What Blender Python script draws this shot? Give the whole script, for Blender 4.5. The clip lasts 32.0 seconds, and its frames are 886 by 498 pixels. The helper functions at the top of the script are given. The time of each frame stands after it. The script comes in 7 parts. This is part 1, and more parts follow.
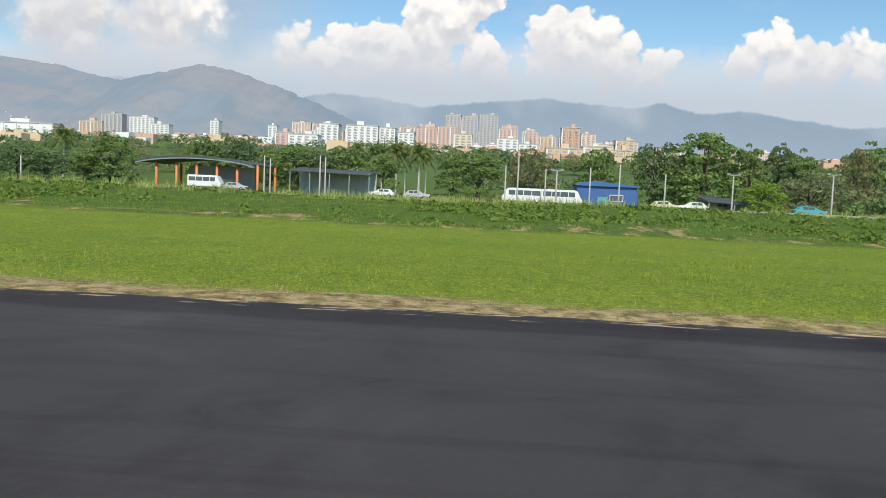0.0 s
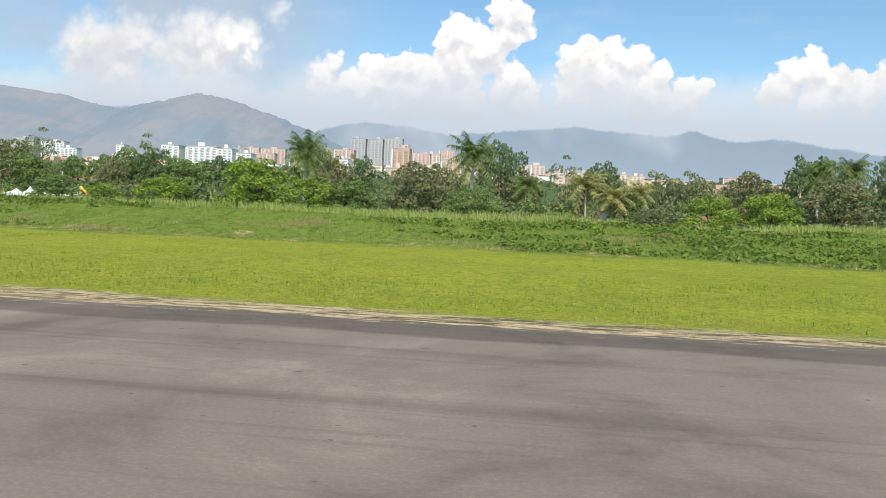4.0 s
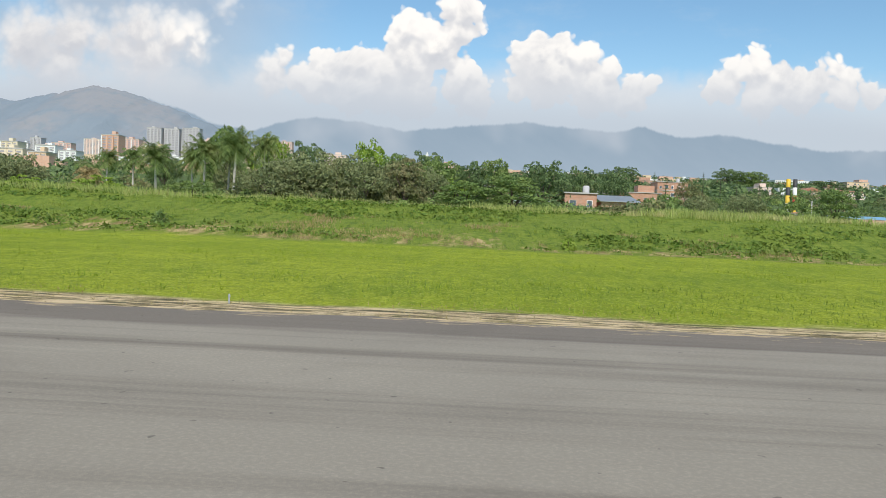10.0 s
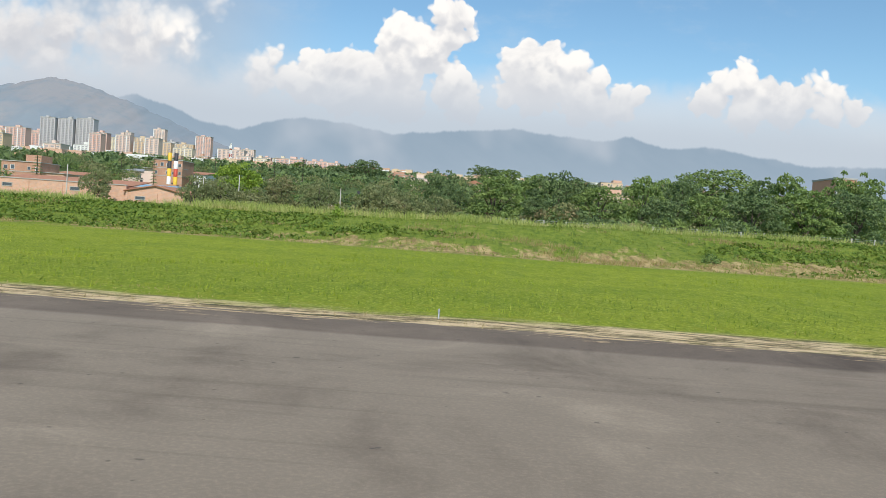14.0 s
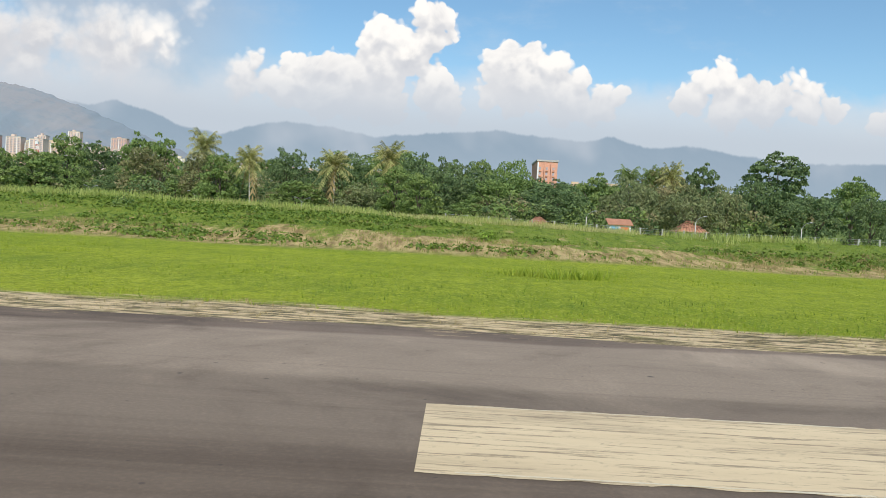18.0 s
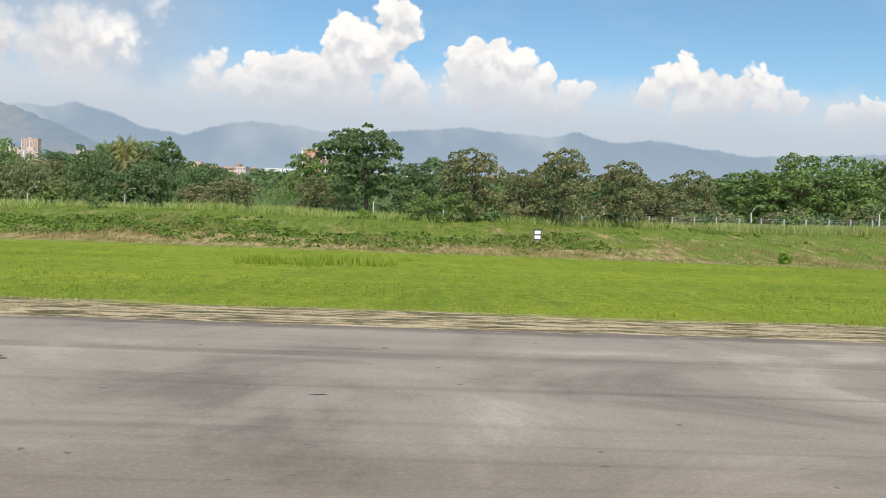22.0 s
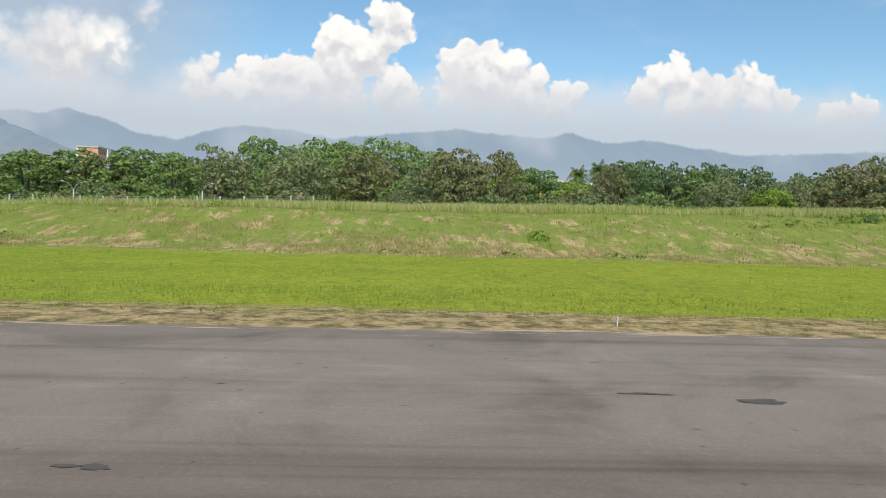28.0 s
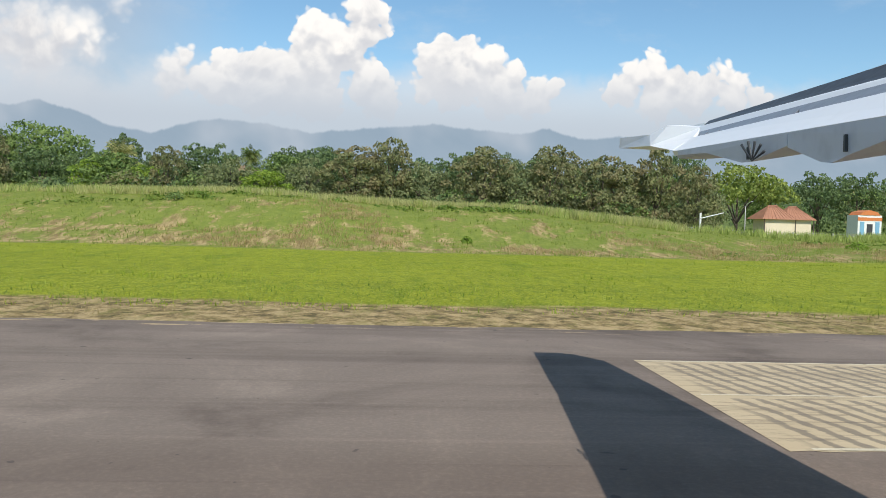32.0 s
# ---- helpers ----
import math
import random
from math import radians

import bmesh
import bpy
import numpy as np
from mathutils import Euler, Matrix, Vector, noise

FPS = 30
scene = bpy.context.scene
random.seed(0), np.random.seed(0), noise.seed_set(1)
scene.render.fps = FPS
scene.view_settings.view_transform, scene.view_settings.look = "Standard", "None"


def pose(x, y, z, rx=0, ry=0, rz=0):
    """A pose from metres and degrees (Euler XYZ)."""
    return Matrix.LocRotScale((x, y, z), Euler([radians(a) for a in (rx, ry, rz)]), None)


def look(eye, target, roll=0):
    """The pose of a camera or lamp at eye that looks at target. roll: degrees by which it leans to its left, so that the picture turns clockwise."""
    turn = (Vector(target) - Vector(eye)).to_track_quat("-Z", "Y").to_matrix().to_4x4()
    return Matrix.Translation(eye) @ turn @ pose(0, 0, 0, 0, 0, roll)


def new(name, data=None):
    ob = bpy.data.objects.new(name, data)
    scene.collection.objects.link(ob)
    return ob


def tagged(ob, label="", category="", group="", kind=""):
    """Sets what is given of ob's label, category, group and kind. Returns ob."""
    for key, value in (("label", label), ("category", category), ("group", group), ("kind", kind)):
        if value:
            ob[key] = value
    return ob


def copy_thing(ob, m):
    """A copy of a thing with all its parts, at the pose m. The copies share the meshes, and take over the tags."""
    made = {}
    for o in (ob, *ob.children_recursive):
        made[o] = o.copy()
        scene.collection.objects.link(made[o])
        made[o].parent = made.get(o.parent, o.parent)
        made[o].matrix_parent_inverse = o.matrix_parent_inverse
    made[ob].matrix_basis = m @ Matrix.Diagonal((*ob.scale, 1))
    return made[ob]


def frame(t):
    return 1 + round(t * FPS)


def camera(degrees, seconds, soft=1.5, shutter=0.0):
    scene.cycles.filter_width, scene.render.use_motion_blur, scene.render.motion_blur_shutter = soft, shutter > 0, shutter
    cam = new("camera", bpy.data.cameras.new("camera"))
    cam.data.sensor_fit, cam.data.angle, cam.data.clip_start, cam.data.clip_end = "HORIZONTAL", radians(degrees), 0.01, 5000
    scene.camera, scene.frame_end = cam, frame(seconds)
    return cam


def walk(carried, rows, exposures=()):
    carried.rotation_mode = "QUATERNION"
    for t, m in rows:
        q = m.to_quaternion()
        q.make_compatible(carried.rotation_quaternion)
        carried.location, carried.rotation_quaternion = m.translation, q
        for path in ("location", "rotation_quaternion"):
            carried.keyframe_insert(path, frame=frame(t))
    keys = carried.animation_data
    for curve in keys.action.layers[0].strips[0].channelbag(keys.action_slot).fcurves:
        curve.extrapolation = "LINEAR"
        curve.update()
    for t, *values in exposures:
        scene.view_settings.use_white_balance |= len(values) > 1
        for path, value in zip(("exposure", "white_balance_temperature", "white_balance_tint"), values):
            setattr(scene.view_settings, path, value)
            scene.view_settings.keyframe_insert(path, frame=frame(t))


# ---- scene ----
FOV = 58.92
ROWS = [
    (0.0, 0.01, 3.05, 4.01, -4.11, 2.55),
    (0.5, 29.89, 3.26, 3.04, -6.63, 0.38),
    (1.0, 59.55, 2.96, 2.98, -1.78, 1.05),
    (1.5, 88.98, 2.68, 3.62, -5.73, 0.51),
    (2.0, 118.17, 2.66, 4.68, -3.20, 0.74),
    (2.5, 147.15, 2.66, 5.78, -2.85, 0.78),
    (3.0, 175.88, 2.66, 7.00, -1.98, 0.98),
    (3.5, 204.33, 2.66, 8.03, -3.14, 2.29),
    (4.0, 232.42, 2.66, 6.30, -2.17, 2.66),
    (4.5, 260.05, 2.66, 5.81, -2.52, 3.38),
    (5.0, 287.11, 2.66, 6.62, -2.69, 2.84),
    (5.5, 313.49, 2.66, 7.43, -2.87, 2.31),
    (6.0, 339.12, 2.66, 8.24, -3.04, 1.77),
    (6.5, 363.97, 2.66, 9.05, -3.22, 1.23),
    (7.0, 388.07, 2.66, 6.67, 1.20, 3.05),
    (7.5, 411.47, 2.66, 6.26, -0.04, 1.29),
    (8.0, 434.30, 2.66, 6.79, -1.59, 1.66),
    (8.5, 456.67, 2.66, 5.83, -1.40, 2.23),
    (9.0, 478.68, 2.66, 4.58, -1.51, 1.66),
    (9.5, 500.40, 2.66, 3.49, -2.15, 1.90),
    (10.0, 521.92, 2.66, 2.84, -2.36, 2.35),
    (10.5, 543.33, 2.66, 3.47, -2.49, 3.14),
    (11.0, 564.72, 2.66, 3.17, -2.54, 4.49),
    (11.5, 586.16, 2.66, 1.85, -2.17, 5.69),
    (12.0, 607.73, 2.66, 1.29, -2.14, 5.93),
    (12.5, 629.47, 2.66, 0.94, -1.99, 5.29),
    (13.0, 651.38, 2.66, 2.58, -1.78, 4.25),
    (13.5, 673.46, 2.66, 1.80, -1.67, 3.62),
    (14.0, 695.65, 2.66, 1.77, -1.99, 3.96),
    (14.5, 717.85, 2.66, 1.10, -1.94, 3.27),
    (15.0, 739.92, 2.66, 0.88, -1.94, 3.31),
    (15.5, 761.69, 2.66, 0.66, -1.93, 3.35),
    (16.0, 782.96, 2.66, 0.44, -1.93, 3.38),
    (16.5, 803.60, 2.66, 0.22, -1.93, 3.42),
    (17.0, 823.50, 2.66, 0.66, -1.61, 3.41),
    (17.5, 842.64, 2.66, 0.68, -1.59, 3.08),
    (18.0, 861.05, 2.66, 0.64, -1.77, 3.12),
    (18.5, 878.77, 2.66, -0.05, -1.80, 3.27),
    (19.0, 895.78, 2.66, -0.59, -2.12, 3.02),
    (19.5, 912.04, 2.66, -1.57, -2.16, 3.23),
    (20.0, 927.50, 2.66, -1.68, -2.01, 3.38),
    (20.5, 942.17, 2.66, -1.60, -2.15, 3.11),
    (21.0, 956.09, 2.66, -1.28, -1.84, 2.65),
    (21.5, 969.32, 2.66, -0.92, -1.69, 2.14),
    (22.0, 981.96, 2.66, -1.62, -1.85, 2.07),
    (22.5, 994.06, 2.66, -1.80, -2.01, 2.28),
    (23.0, 1005.66, 2.66, -2.36, -1.98, 2.02),
    (23.5, 1016.74, 2.66, -2.65, -1.87, 2.40),
    (24.0, 1027.24, 2.66, -2.66, -1.74, 2.17),
    (24.5, 1037.19, 2.66, -2.51, -1.80, 2.05),
    (25.0, 1046.85, 2.66, -2.72, -1.79, 2.49),
    (25.5, 1056.54, 2.66, -2.52, -1.53, 1.56),
    (26.0, 1066.50, 2.66, -2.28, -1.48, 1.56),
    (26.5, 1076.80, 2.66, -2.04, -1.43, 1.56),
    (27.0, 1087.44, 2.66, -1.80, -1.38, 1.55),
    (27.5, 1098.35, 2.66, -1.56, -1.33, 1.55),
    (28.0, 1109.41, 2.66, -2.02, -1.69, 1.41),
    (28.5, 1120.43, 2.66, -2.45, -1.63, 2.18),
    (29.0, 1131.19, 2.66, -3.14, -1.73, 1.80),
    (29.5, 1141.50, 2.66, -2.99, -1.72, 1.93),
    (30.0, 1151.30, 2.66, -2.89, -1.62, 1.50),
    (30.5, 1160.62, 2.66, -2.50, -1.48, 1.44),
    (31.0, 1169.52, 2.66, -2.86, -1.60, 1.55),
    (31.5, 1178.02, 2.66, -3.06, -1.77, 1.68),
    (32.0, 1186.13, 2.66, -3.73, -2.00, 1.62),
]
K = 0.655          # the place's own metres to the world's
cam = camera(FOV, 32.0, soft=0.85)
walk(cam, [(t, pose(x * K, 0, z * K, 90 + pitch, 0, yaw) @ pose(0, 0, 0, 0, 0, roll)) for t, x, z, yaw, pitch, roll in ROWS],
     exposures=((0.0, 0.0), (1.2, 0.0), (2.4, 0.16), (4.5, 0.12), (7.0, 0.0), (32.0, 0.0)))

# ---------------------------------------------------------------- sky, clouds, far range, sun
SUN_EL, SUN_AZ = radians(46), radians(172)      # azimuth from +y towards +x


class Nodes:
    """A short way to write node trees."""

    def __init__(self, tree):
        self.tree = tree
        tree.nodes.clear()

    def add(self, kind, **sets):
        n = self.tree.nodes.new(kind)
        if "operation" in sets:
            n.operation = sets["operation"]
        if "use_clamp" in sets:
            n.use_clamp = sets["use_clamp"]
        if "data_type" in sets:
            n.data_type = sets["data_type"]
        if "blend_type" in sets:
            n.blend_type = sets["blend_type"]
        if "interpolation_type" in sets:
            n.interpolation_type = sets["interpolation_type"]
        if "feature" in sets:
            n.feature = sets["feature"]
        if "sky_type" in sets:
            n.sky_type, n.sun_disc = sets["sky_type"], sets["sun_disc"]
        return n

    def put(self, socket, value):
        if hasattr(value, "is_linked"):
            self.tree.links.new(value, socket)
        elif value is not None:
            socket.default_value = value

    def math(self, op, a, b=None, c=None, clamp=False):
        n = self.add("ShaderNodeMath", operation=op, use_clamp=clamp)
        for i, v in enumerate((a, b, c)):
            self.put(n.inputs[i], v)
        return n.outputs[0]

    def mix(self, f, a, b, kind="MIX"):
        n = self.add("ShaderNodeMix", data_type="RGBA", blend_type=kind)
        n.clamp_factor = True
        for s, v in ((0, f), (6, a), (7, b)):
            self.put(n.inputs[s], v if hasattr(v, "is_linked") or isinstance(v, (int, float)) else (*v, 1)[:4])
        return n.outputs[2]

    def noise(self, vec, scale, detail=4, rough=0.55, distort=0.0, kind="FBM"):
        n = self.add("ShaderNodeTexNoise")
        self.put(n.inputs["Vector"], vec)
        n.inputs["Scale"].default_value, n.inputs["Detail"].default_value = scale, detail
        n.inputs["Roughness"].default_value, n.inputs["Distortion"].default_value = rough, distort
        return n.outputs[0]

    def ramp(self, f, stops, interp="LINEAR"):
        n = self.add("ShaderNodeValToRGB")
        n.color_ramp.interpolation = interp
        e = n.color_ramp.elements
        while len(e) < len(stops):
            e.new(0.5)
        for k, (pos, col) in enumerate(stops):
            e[k].position = pos
            e[k].color = (col, col, col, 1) if isinstance(col, (int, float)) else (*col, 1)[:4]
        self.put(n.inputs[0], f)
        return n.outputs[0]

    def step(self, v, lo, hi):
        n = self.add("ShaderNodeMapRange", interpolation_type="SMOOTHSTEP")
        for i, x in enumerate((v, lo, hi, 0.0, 1.0)):
            self.put(n.inputs[i], x)
        return n.outputs[0]

    def xyz(self, x, y, z):
        n = self.add("ShaderNodeCombineXYZ")
        for i, v in enumerate((x, y, z)):
            self.put(n.inputs[i], v)
        return n.outputs[0]


def heap_group():
    """Node group: how deep a direction lies inside the heaped clouds."""
    t = bpy.data.node_groups.new("cloud_heap", "ShaderNodeTree")
    t.interface.new_socket("direction", in_out="INPUT", socket_type="NodeSocketVector")
    t.interface.new_socket("depth", in_out="OUTPUT", socket_type="NodeSocketFloat")
    g = Nodes(t)
    p = g.add("NodeGroupInput").outputs[0]

    def shift(scale, amount, detail):
        n = g.add("ShaderNodeTexNoise")
        g.put(n.inputs["Vector"], p)
        n.inputs["Scale"].default_value, n.inputs["Detail"].default_value, n.inputs["Roughness"].default_value = scale, detail, 0.6
        a = g.add("ShaderNodeVectorMath", operation="MULTIPLY_ADD")
        g.put(a.inputs[0], n.outputs["Color"])
        a.inputs[1].default_value, a.inputs[2].default_value = (amount,) * 3, (-amount / 2,) * 3
        return a.outputs[0]

    def total(a, b):
        n = g.add("ShaderNodeVectorMath", operation="ADD")
        g.put(n.inputs[0], a)
        g.put(n.inputs[1], b)
        return n.outputs[0]

    q = total(p, total(shift(12.0, 0.020, 2), shift(55.0, 0.007, 2)))
    flat = g.add("ShaderNodeVectorMath", operation="MULTIPLY")
    g.put(flat.inputs[0], q)
    flat.inputs[1].default_value = (1, 1, 0)
    q = flat.outputs[0]
    best = None
    for x, y, r in LOBES:
        d = g.add("ShaderNodeVectorMath", operation="DISTANCE")
        g.put(d.inputs[0], q)
        d.inputs[1].default_value = (x, y, 0)
        e = g.math("SUBTRACT", r, d.outputs["Value"])
        best = e if best is None else g.math("SMOOTH_MAX", best, e, 0.012)
    vor = g.add("ShaderNodeTexVoronoi", feature="SMOOTH_F1")
    g.put(vor.inputs["Vector"], q)
    vor.inputs["Scale"].default_value, vor.inputs["Smoothness"].default_value = 42.0, 0.25
    best = g.math("ADD", best, g.math("MULTIPLY_ADD", vor.outputs["Distance"], -0.017, 0.0085))
    curl = g.add("ShaderNodeTexVoronoi", feature="SMOOTH_F1")
    g.put(curl.inputs["Vector"], q)
    curl.inputs["Scale"].default_value, curl.inputs["Smoothness"].default_value = 105.0, 0.25
    best = g.math("ADD", best, g.math("MULTIPLY_ADD", curl.outputs["Distance"], -0.010, 0.0042))
    out = g.add("NodeGroupOutput")
    g.put(out.inputs[0], best)
    return t


def make_sky():
    w = bpy.data.worlds.new("sky")
    scene.world = w
    w.use_nodes = True
    g = Nodes(w.node_tree)
    coord = g.add("ShaderNodeTexCoord").outputs["Generated"]
    sep = g.add("ShaderNodeSeparateXYZ")
    g.put(sep.inputs[0], coord)
    x, y, z = sep.outputs
    front = g.step(y, 0.1, 0.25)
    yy = g.math("MAXIMUM", y, 0.08)
    u, v = g.math("DIVIDE", x, yy), g.math("DIVIDE", z, yy)
    uv = g.xyz(u, v, 0.0)
    sky = g.add("ShaderNodeTexSky", sky_type="NISHITA", sun_disc=False)
    sky.sun_elevation, sky.sun_rotation = SUN_EL, SUN_AZ
    sky.air_density, sky.dust_density, sky.ozone_density = 1.0, 0.3, 1.0
    blue = g.mix(1.0, sky.outputs[0], SKY_TINT, "MULTIPLY")
    # heaps of the cumulus line, each a group of round lobes with a cauliflower rim
    k = g.math("MULTIPLY_ADD", u, 1 / 1.8, 0.5)
    heap = heap_group()

    def field(dv):
        n = g.add("ShaderNodeGroup")
        n.node_tree = heap
        g.put(n.inputs[0], g.xyz(u, g.math("ADD", v, dv), 0.0))
        return n.outputs[0]

    here, above = field(0.0), field(0.016)
    wisp = g.noise(uv, 11.0, 5, 0.6, 0.5)
    soft = g.math("MULTIPLY_ADD", g.step(u, -0.22, -0.40), 0.018, 0.0028)
    mask = g.step(here, g.math("MULTIPLY", soft, -1.0), soft)
    # soft veil at the left end of the line
    veil = g.math("MULTIPLY", g.step(u, -0.16, -0.40), g.step(g.math("ADD", g.noise(uv, 4.0, 5, 0.6), g.math("MULTIPLY", v, 0.45)), 0.36, 0.66))
    veil = g.math("MULTIPLY", veil, 0.72)
    thin = g.math("MULTIPLY", g.step(g.noise(g.xyz(u, g.math("MULTIPLY", v, 2.2), 3.0), 5.0, 6, 0.62), 0.5, 0.75), 0.30)
    # upper sides of the lobes catch the sun, undersides and hollows stay lilac grey
    slope = g.math("SUBTRACT", here, above)
    lit = g.step(slope, -0.012, 0.013)
    shade = g.step(g.math("ADD", wisp, g.math("MULTIPLY", here, -2.2)), 0.30, 0.52)
    lit = g.math("MULTIPLY", lit, g.math("MULTIPLY_ADD", shade, 0.65, 0.35))
    body = g.mix(lit, (0.57, 0.59, 0.645), (1.06, 1.02, 0.97))
    body = g.mix(g.math("MULTIPLY", g.step(here, 0.035, 0.0), 0.35), body, (1.0, 0.98, 0.96))
    body = g.mix(g.math("MULTIPLY", g.step(u, -0.36, -0.50), 0.45), body, (0.62, 0.63, 0.67))
    low = g.step(g.math("ADD", v, g.math("MULTIPLY", g.math("SUBTRACT", wisp, 0.5), 0.10)), 0.185, 0.105)
    body = g.mix(g.math("MULTIPLY", low, 0.85), body, (0.56, 0.61, 0.68))
    blue = g.mix(thin, blue, (0.62, 0.70, 0.78))
    col = g.mix(mask, g.mix(veil, blue, g.mix(wisp, (0.40, 0.45, 0.52), (0.58, 0.62, 0.68))), body)
    # soft bank of cloud that the heaps stand on, thinner in the gaps between them
    billow = g.noise(g.xyz(u, g.math("MULTIPLY", v, 1.6), 1.0), 9.0, 4, 0.55, 0.3)
    base = g.math("SUBTRACT", g.math("MULTIPLY_ADD", billow, 0.075, 0.128), v)
    base = g.math("ADD", base, g.math("MULTIPLY", g.step(here, -0.06, 0.02), 0.028))
    bank = g.mix(g.step(v, 0.115, 0.185), (0.56, 0.615, 0.69), g.mix(billow, (0.60, 0.64, 0.71), (0.86, 0.85, 0.85)))
    col = g.mix(g.math("MULTIPLY", g.step(base, -0.022, 0.022), g.math("MULTIPLY_ADD", g.step(v, 0.20, 0.12), 0.45, 0.5)), col, bank)
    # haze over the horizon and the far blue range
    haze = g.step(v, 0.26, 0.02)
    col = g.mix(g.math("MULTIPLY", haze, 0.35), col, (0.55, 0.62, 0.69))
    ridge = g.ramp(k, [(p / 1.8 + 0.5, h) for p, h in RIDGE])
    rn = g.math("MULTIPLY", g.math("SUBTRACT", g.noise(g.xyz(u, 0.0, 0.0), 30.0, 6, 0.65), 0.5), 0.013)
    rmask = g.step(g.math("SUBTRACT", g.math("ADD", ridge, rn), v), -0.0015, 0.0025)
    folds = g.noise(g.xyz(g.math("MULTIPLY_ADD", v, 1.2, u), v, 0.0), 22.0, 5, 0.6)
    # haze is painted into the range: pale blues, paler towards its foot
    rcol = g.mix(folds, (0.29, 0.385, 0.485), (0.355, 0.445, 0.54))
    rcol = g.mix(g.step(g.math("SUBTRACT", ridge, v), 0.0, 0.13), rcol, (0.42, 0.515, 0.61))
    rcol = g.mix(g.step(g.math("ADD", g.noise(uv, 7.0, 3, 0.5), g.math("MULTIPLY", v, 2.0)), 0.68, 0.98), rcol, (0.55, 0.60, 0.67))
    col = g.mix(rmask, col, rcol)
    col = g.mix(front, blue, col)
    bg = g.add("ShaderNodeBackground")
    g.put(bg.inputs[0], col)
    bg.inputs[1].default_value = 1.0
    out = g.add("ShaderNodeOutputWorld")
    g.put(out.inputs[0], bg.outputs[0])


SKY_TINT = (0.106, 0.132, 0.137)
# lobes of the clouds: slope across, slope up, radius
LOBES = ((-0.451, 0.226, 0.030), (-0.413, 0.218, 0.030), (-0.475, 0.200, 0.027), (-0.387, 0.229, 0.017), (-0.440, 0.192, 0.036), (-0.499, 0.207, 0.023),
         (-0.379, 0.209, 0.017), (-0.475, 0.229, 0.017), (-0.264, 0.198, 0.014), (-0.275, 0.183, 0.020), (-0.184, 0.197, 0.019), (-0.165, 0.192, 0.022),
         (-0.211, 0.183, 0.026), (-0.238, 0.175, 0.023), (-0.130, 0.185, 0.027), (-0.105, 0.240, 0.020), (-0.117, 0.227, 0.017), (-0.036, 0.261, 0.023),
         (-0.056, 0.268, 0.016), (-0.085, 0.236, 0.023), (-0.037, 0.240, 0.022), (-0.070, 0.215, 0.033), (-0.098, 0.198, 0.032), (-0.035, 0.172, 0.029),
         (-0.224, 0.162, 0.029), (-0.168, 0.155, 0.036), (-0.104, 0.154, 0.037), (-0.022, 0.153, 0.029), (-0.277, 0.164, 0.019), (-0.140, 0.166, 0.029),
         (-0.016, 0.250, 0.012), (0.065, 0.216, 0.024), (0.044, 0.201, 0.022), (0.090, 0.217, 0.023), (0.122, 0.207, 0.023), (0.151, 0.194, 0.020),
         (0.179, 0.181, 0.014), (0.198, 0.178, 0.014), (0.074, 0.183, 0.042), (0.132, 0.167, 0.035), (0.176, 0.157, 0.026), (0.037, 0.167, 0.017),
         (0.026, 0.202, 0.009), (0.333, 0.208, 0.020), (0.312, 0.193, 0.022), (0.357, 0.196, 0.019), (0.431, 0.199, 0.016), (0.409, 0.190, 0.019),
         (0.447, 0.191, 0.016), (0.378, 0.177, 0.032), (0.298, 0.174, 0.022), (0.438, 0.173, 0.026), (0.336, 0.165, 0.030), (0.276, 0.164, 0.014),
         (0.473, 0.171, 0.016), (0.537, 0.159, 0.022), (0.574, 0.167, 0.019), (-0.543, 0.212, 0.036), (-0.598, 0.203, 0.043), (-0.557, 0.177, 0.036),
         (-0.340, 0.262, 0.012))
RIDGE = [(-0.9, 0.12), (-0.60, 0.13), (-0.50, 0.133), (-0.473, 0.128), (-0.44, 0.137), (-0.40, 0.127), (-0.355, 0.109), (-0.303, 0.100), (-0.265, 0.113), (-0.22, 0.121),
         (-0.17, 0.118), (-0.105, 0.107), (-0.02, 0.117), (0.05, 0.123), (0.11, 0.118), (0.16, 0.115), (0.196, 0.123), (0.24, 0.111), (0.30, 0.116),
         (0.42, 0.10), (0.6, 0.11), (0.9, 0.10)]
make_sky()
sun = new("sun", bpy.data.lights.new("sun", "SUN"))
sun.data.energy, sun.data.angle, sun.data.color = 4.2, radians(0.5), (1.0, 0.955, 0.88)
sun.matrix_world = look((math.sin(SUN_AZ) * 100, math.cos(SUN_AZ) * 100, math.tan(SUN_EL) * 100), (0, 0, 0))
scene.view_settings.exposure = 0.0

# ---------------------------------------------------------------- materials


def material(name, rough=0.8, metal=0.0):
    m = bpy.data.materials.new(name)
    m.use_nodes = True
    g = Nodes(m.node_tree)
    b = g.add("ShaderNodeBsdfPrincipled")
    b.inputs["Roughness"].default_value, b.inputs["Metallic"].default_value = rough, metal
    out = g.add("ShaderNodeOutputMaterial")
    g.put(out.inputs[0], b.outputs[0])
    return m, g, b


def where(g, scale=(1, 1, 1)):
    pos = g.add("ShaderNodeNewGeometry").outputs["Position"]
    n = g.add("ShaderNodeVectorMath", operation="MULTIPLY")
    g.put(n.inputs[0], pos)
    n.inputs[1].default_value = tuple(c / K for c in scale)
    return n.outputs[0]


def relief(g, b, height, strength=0.3, distance=0.02):
    n = g.add("ShaderNodeBump")
    n.inputs["Strength"].default_value, n.inputs["Distance"].default_value = strength, distance
    g.put(n.inputs["Height"], height)
    g.put(b.inputs["Normal"], n.outputs[0])


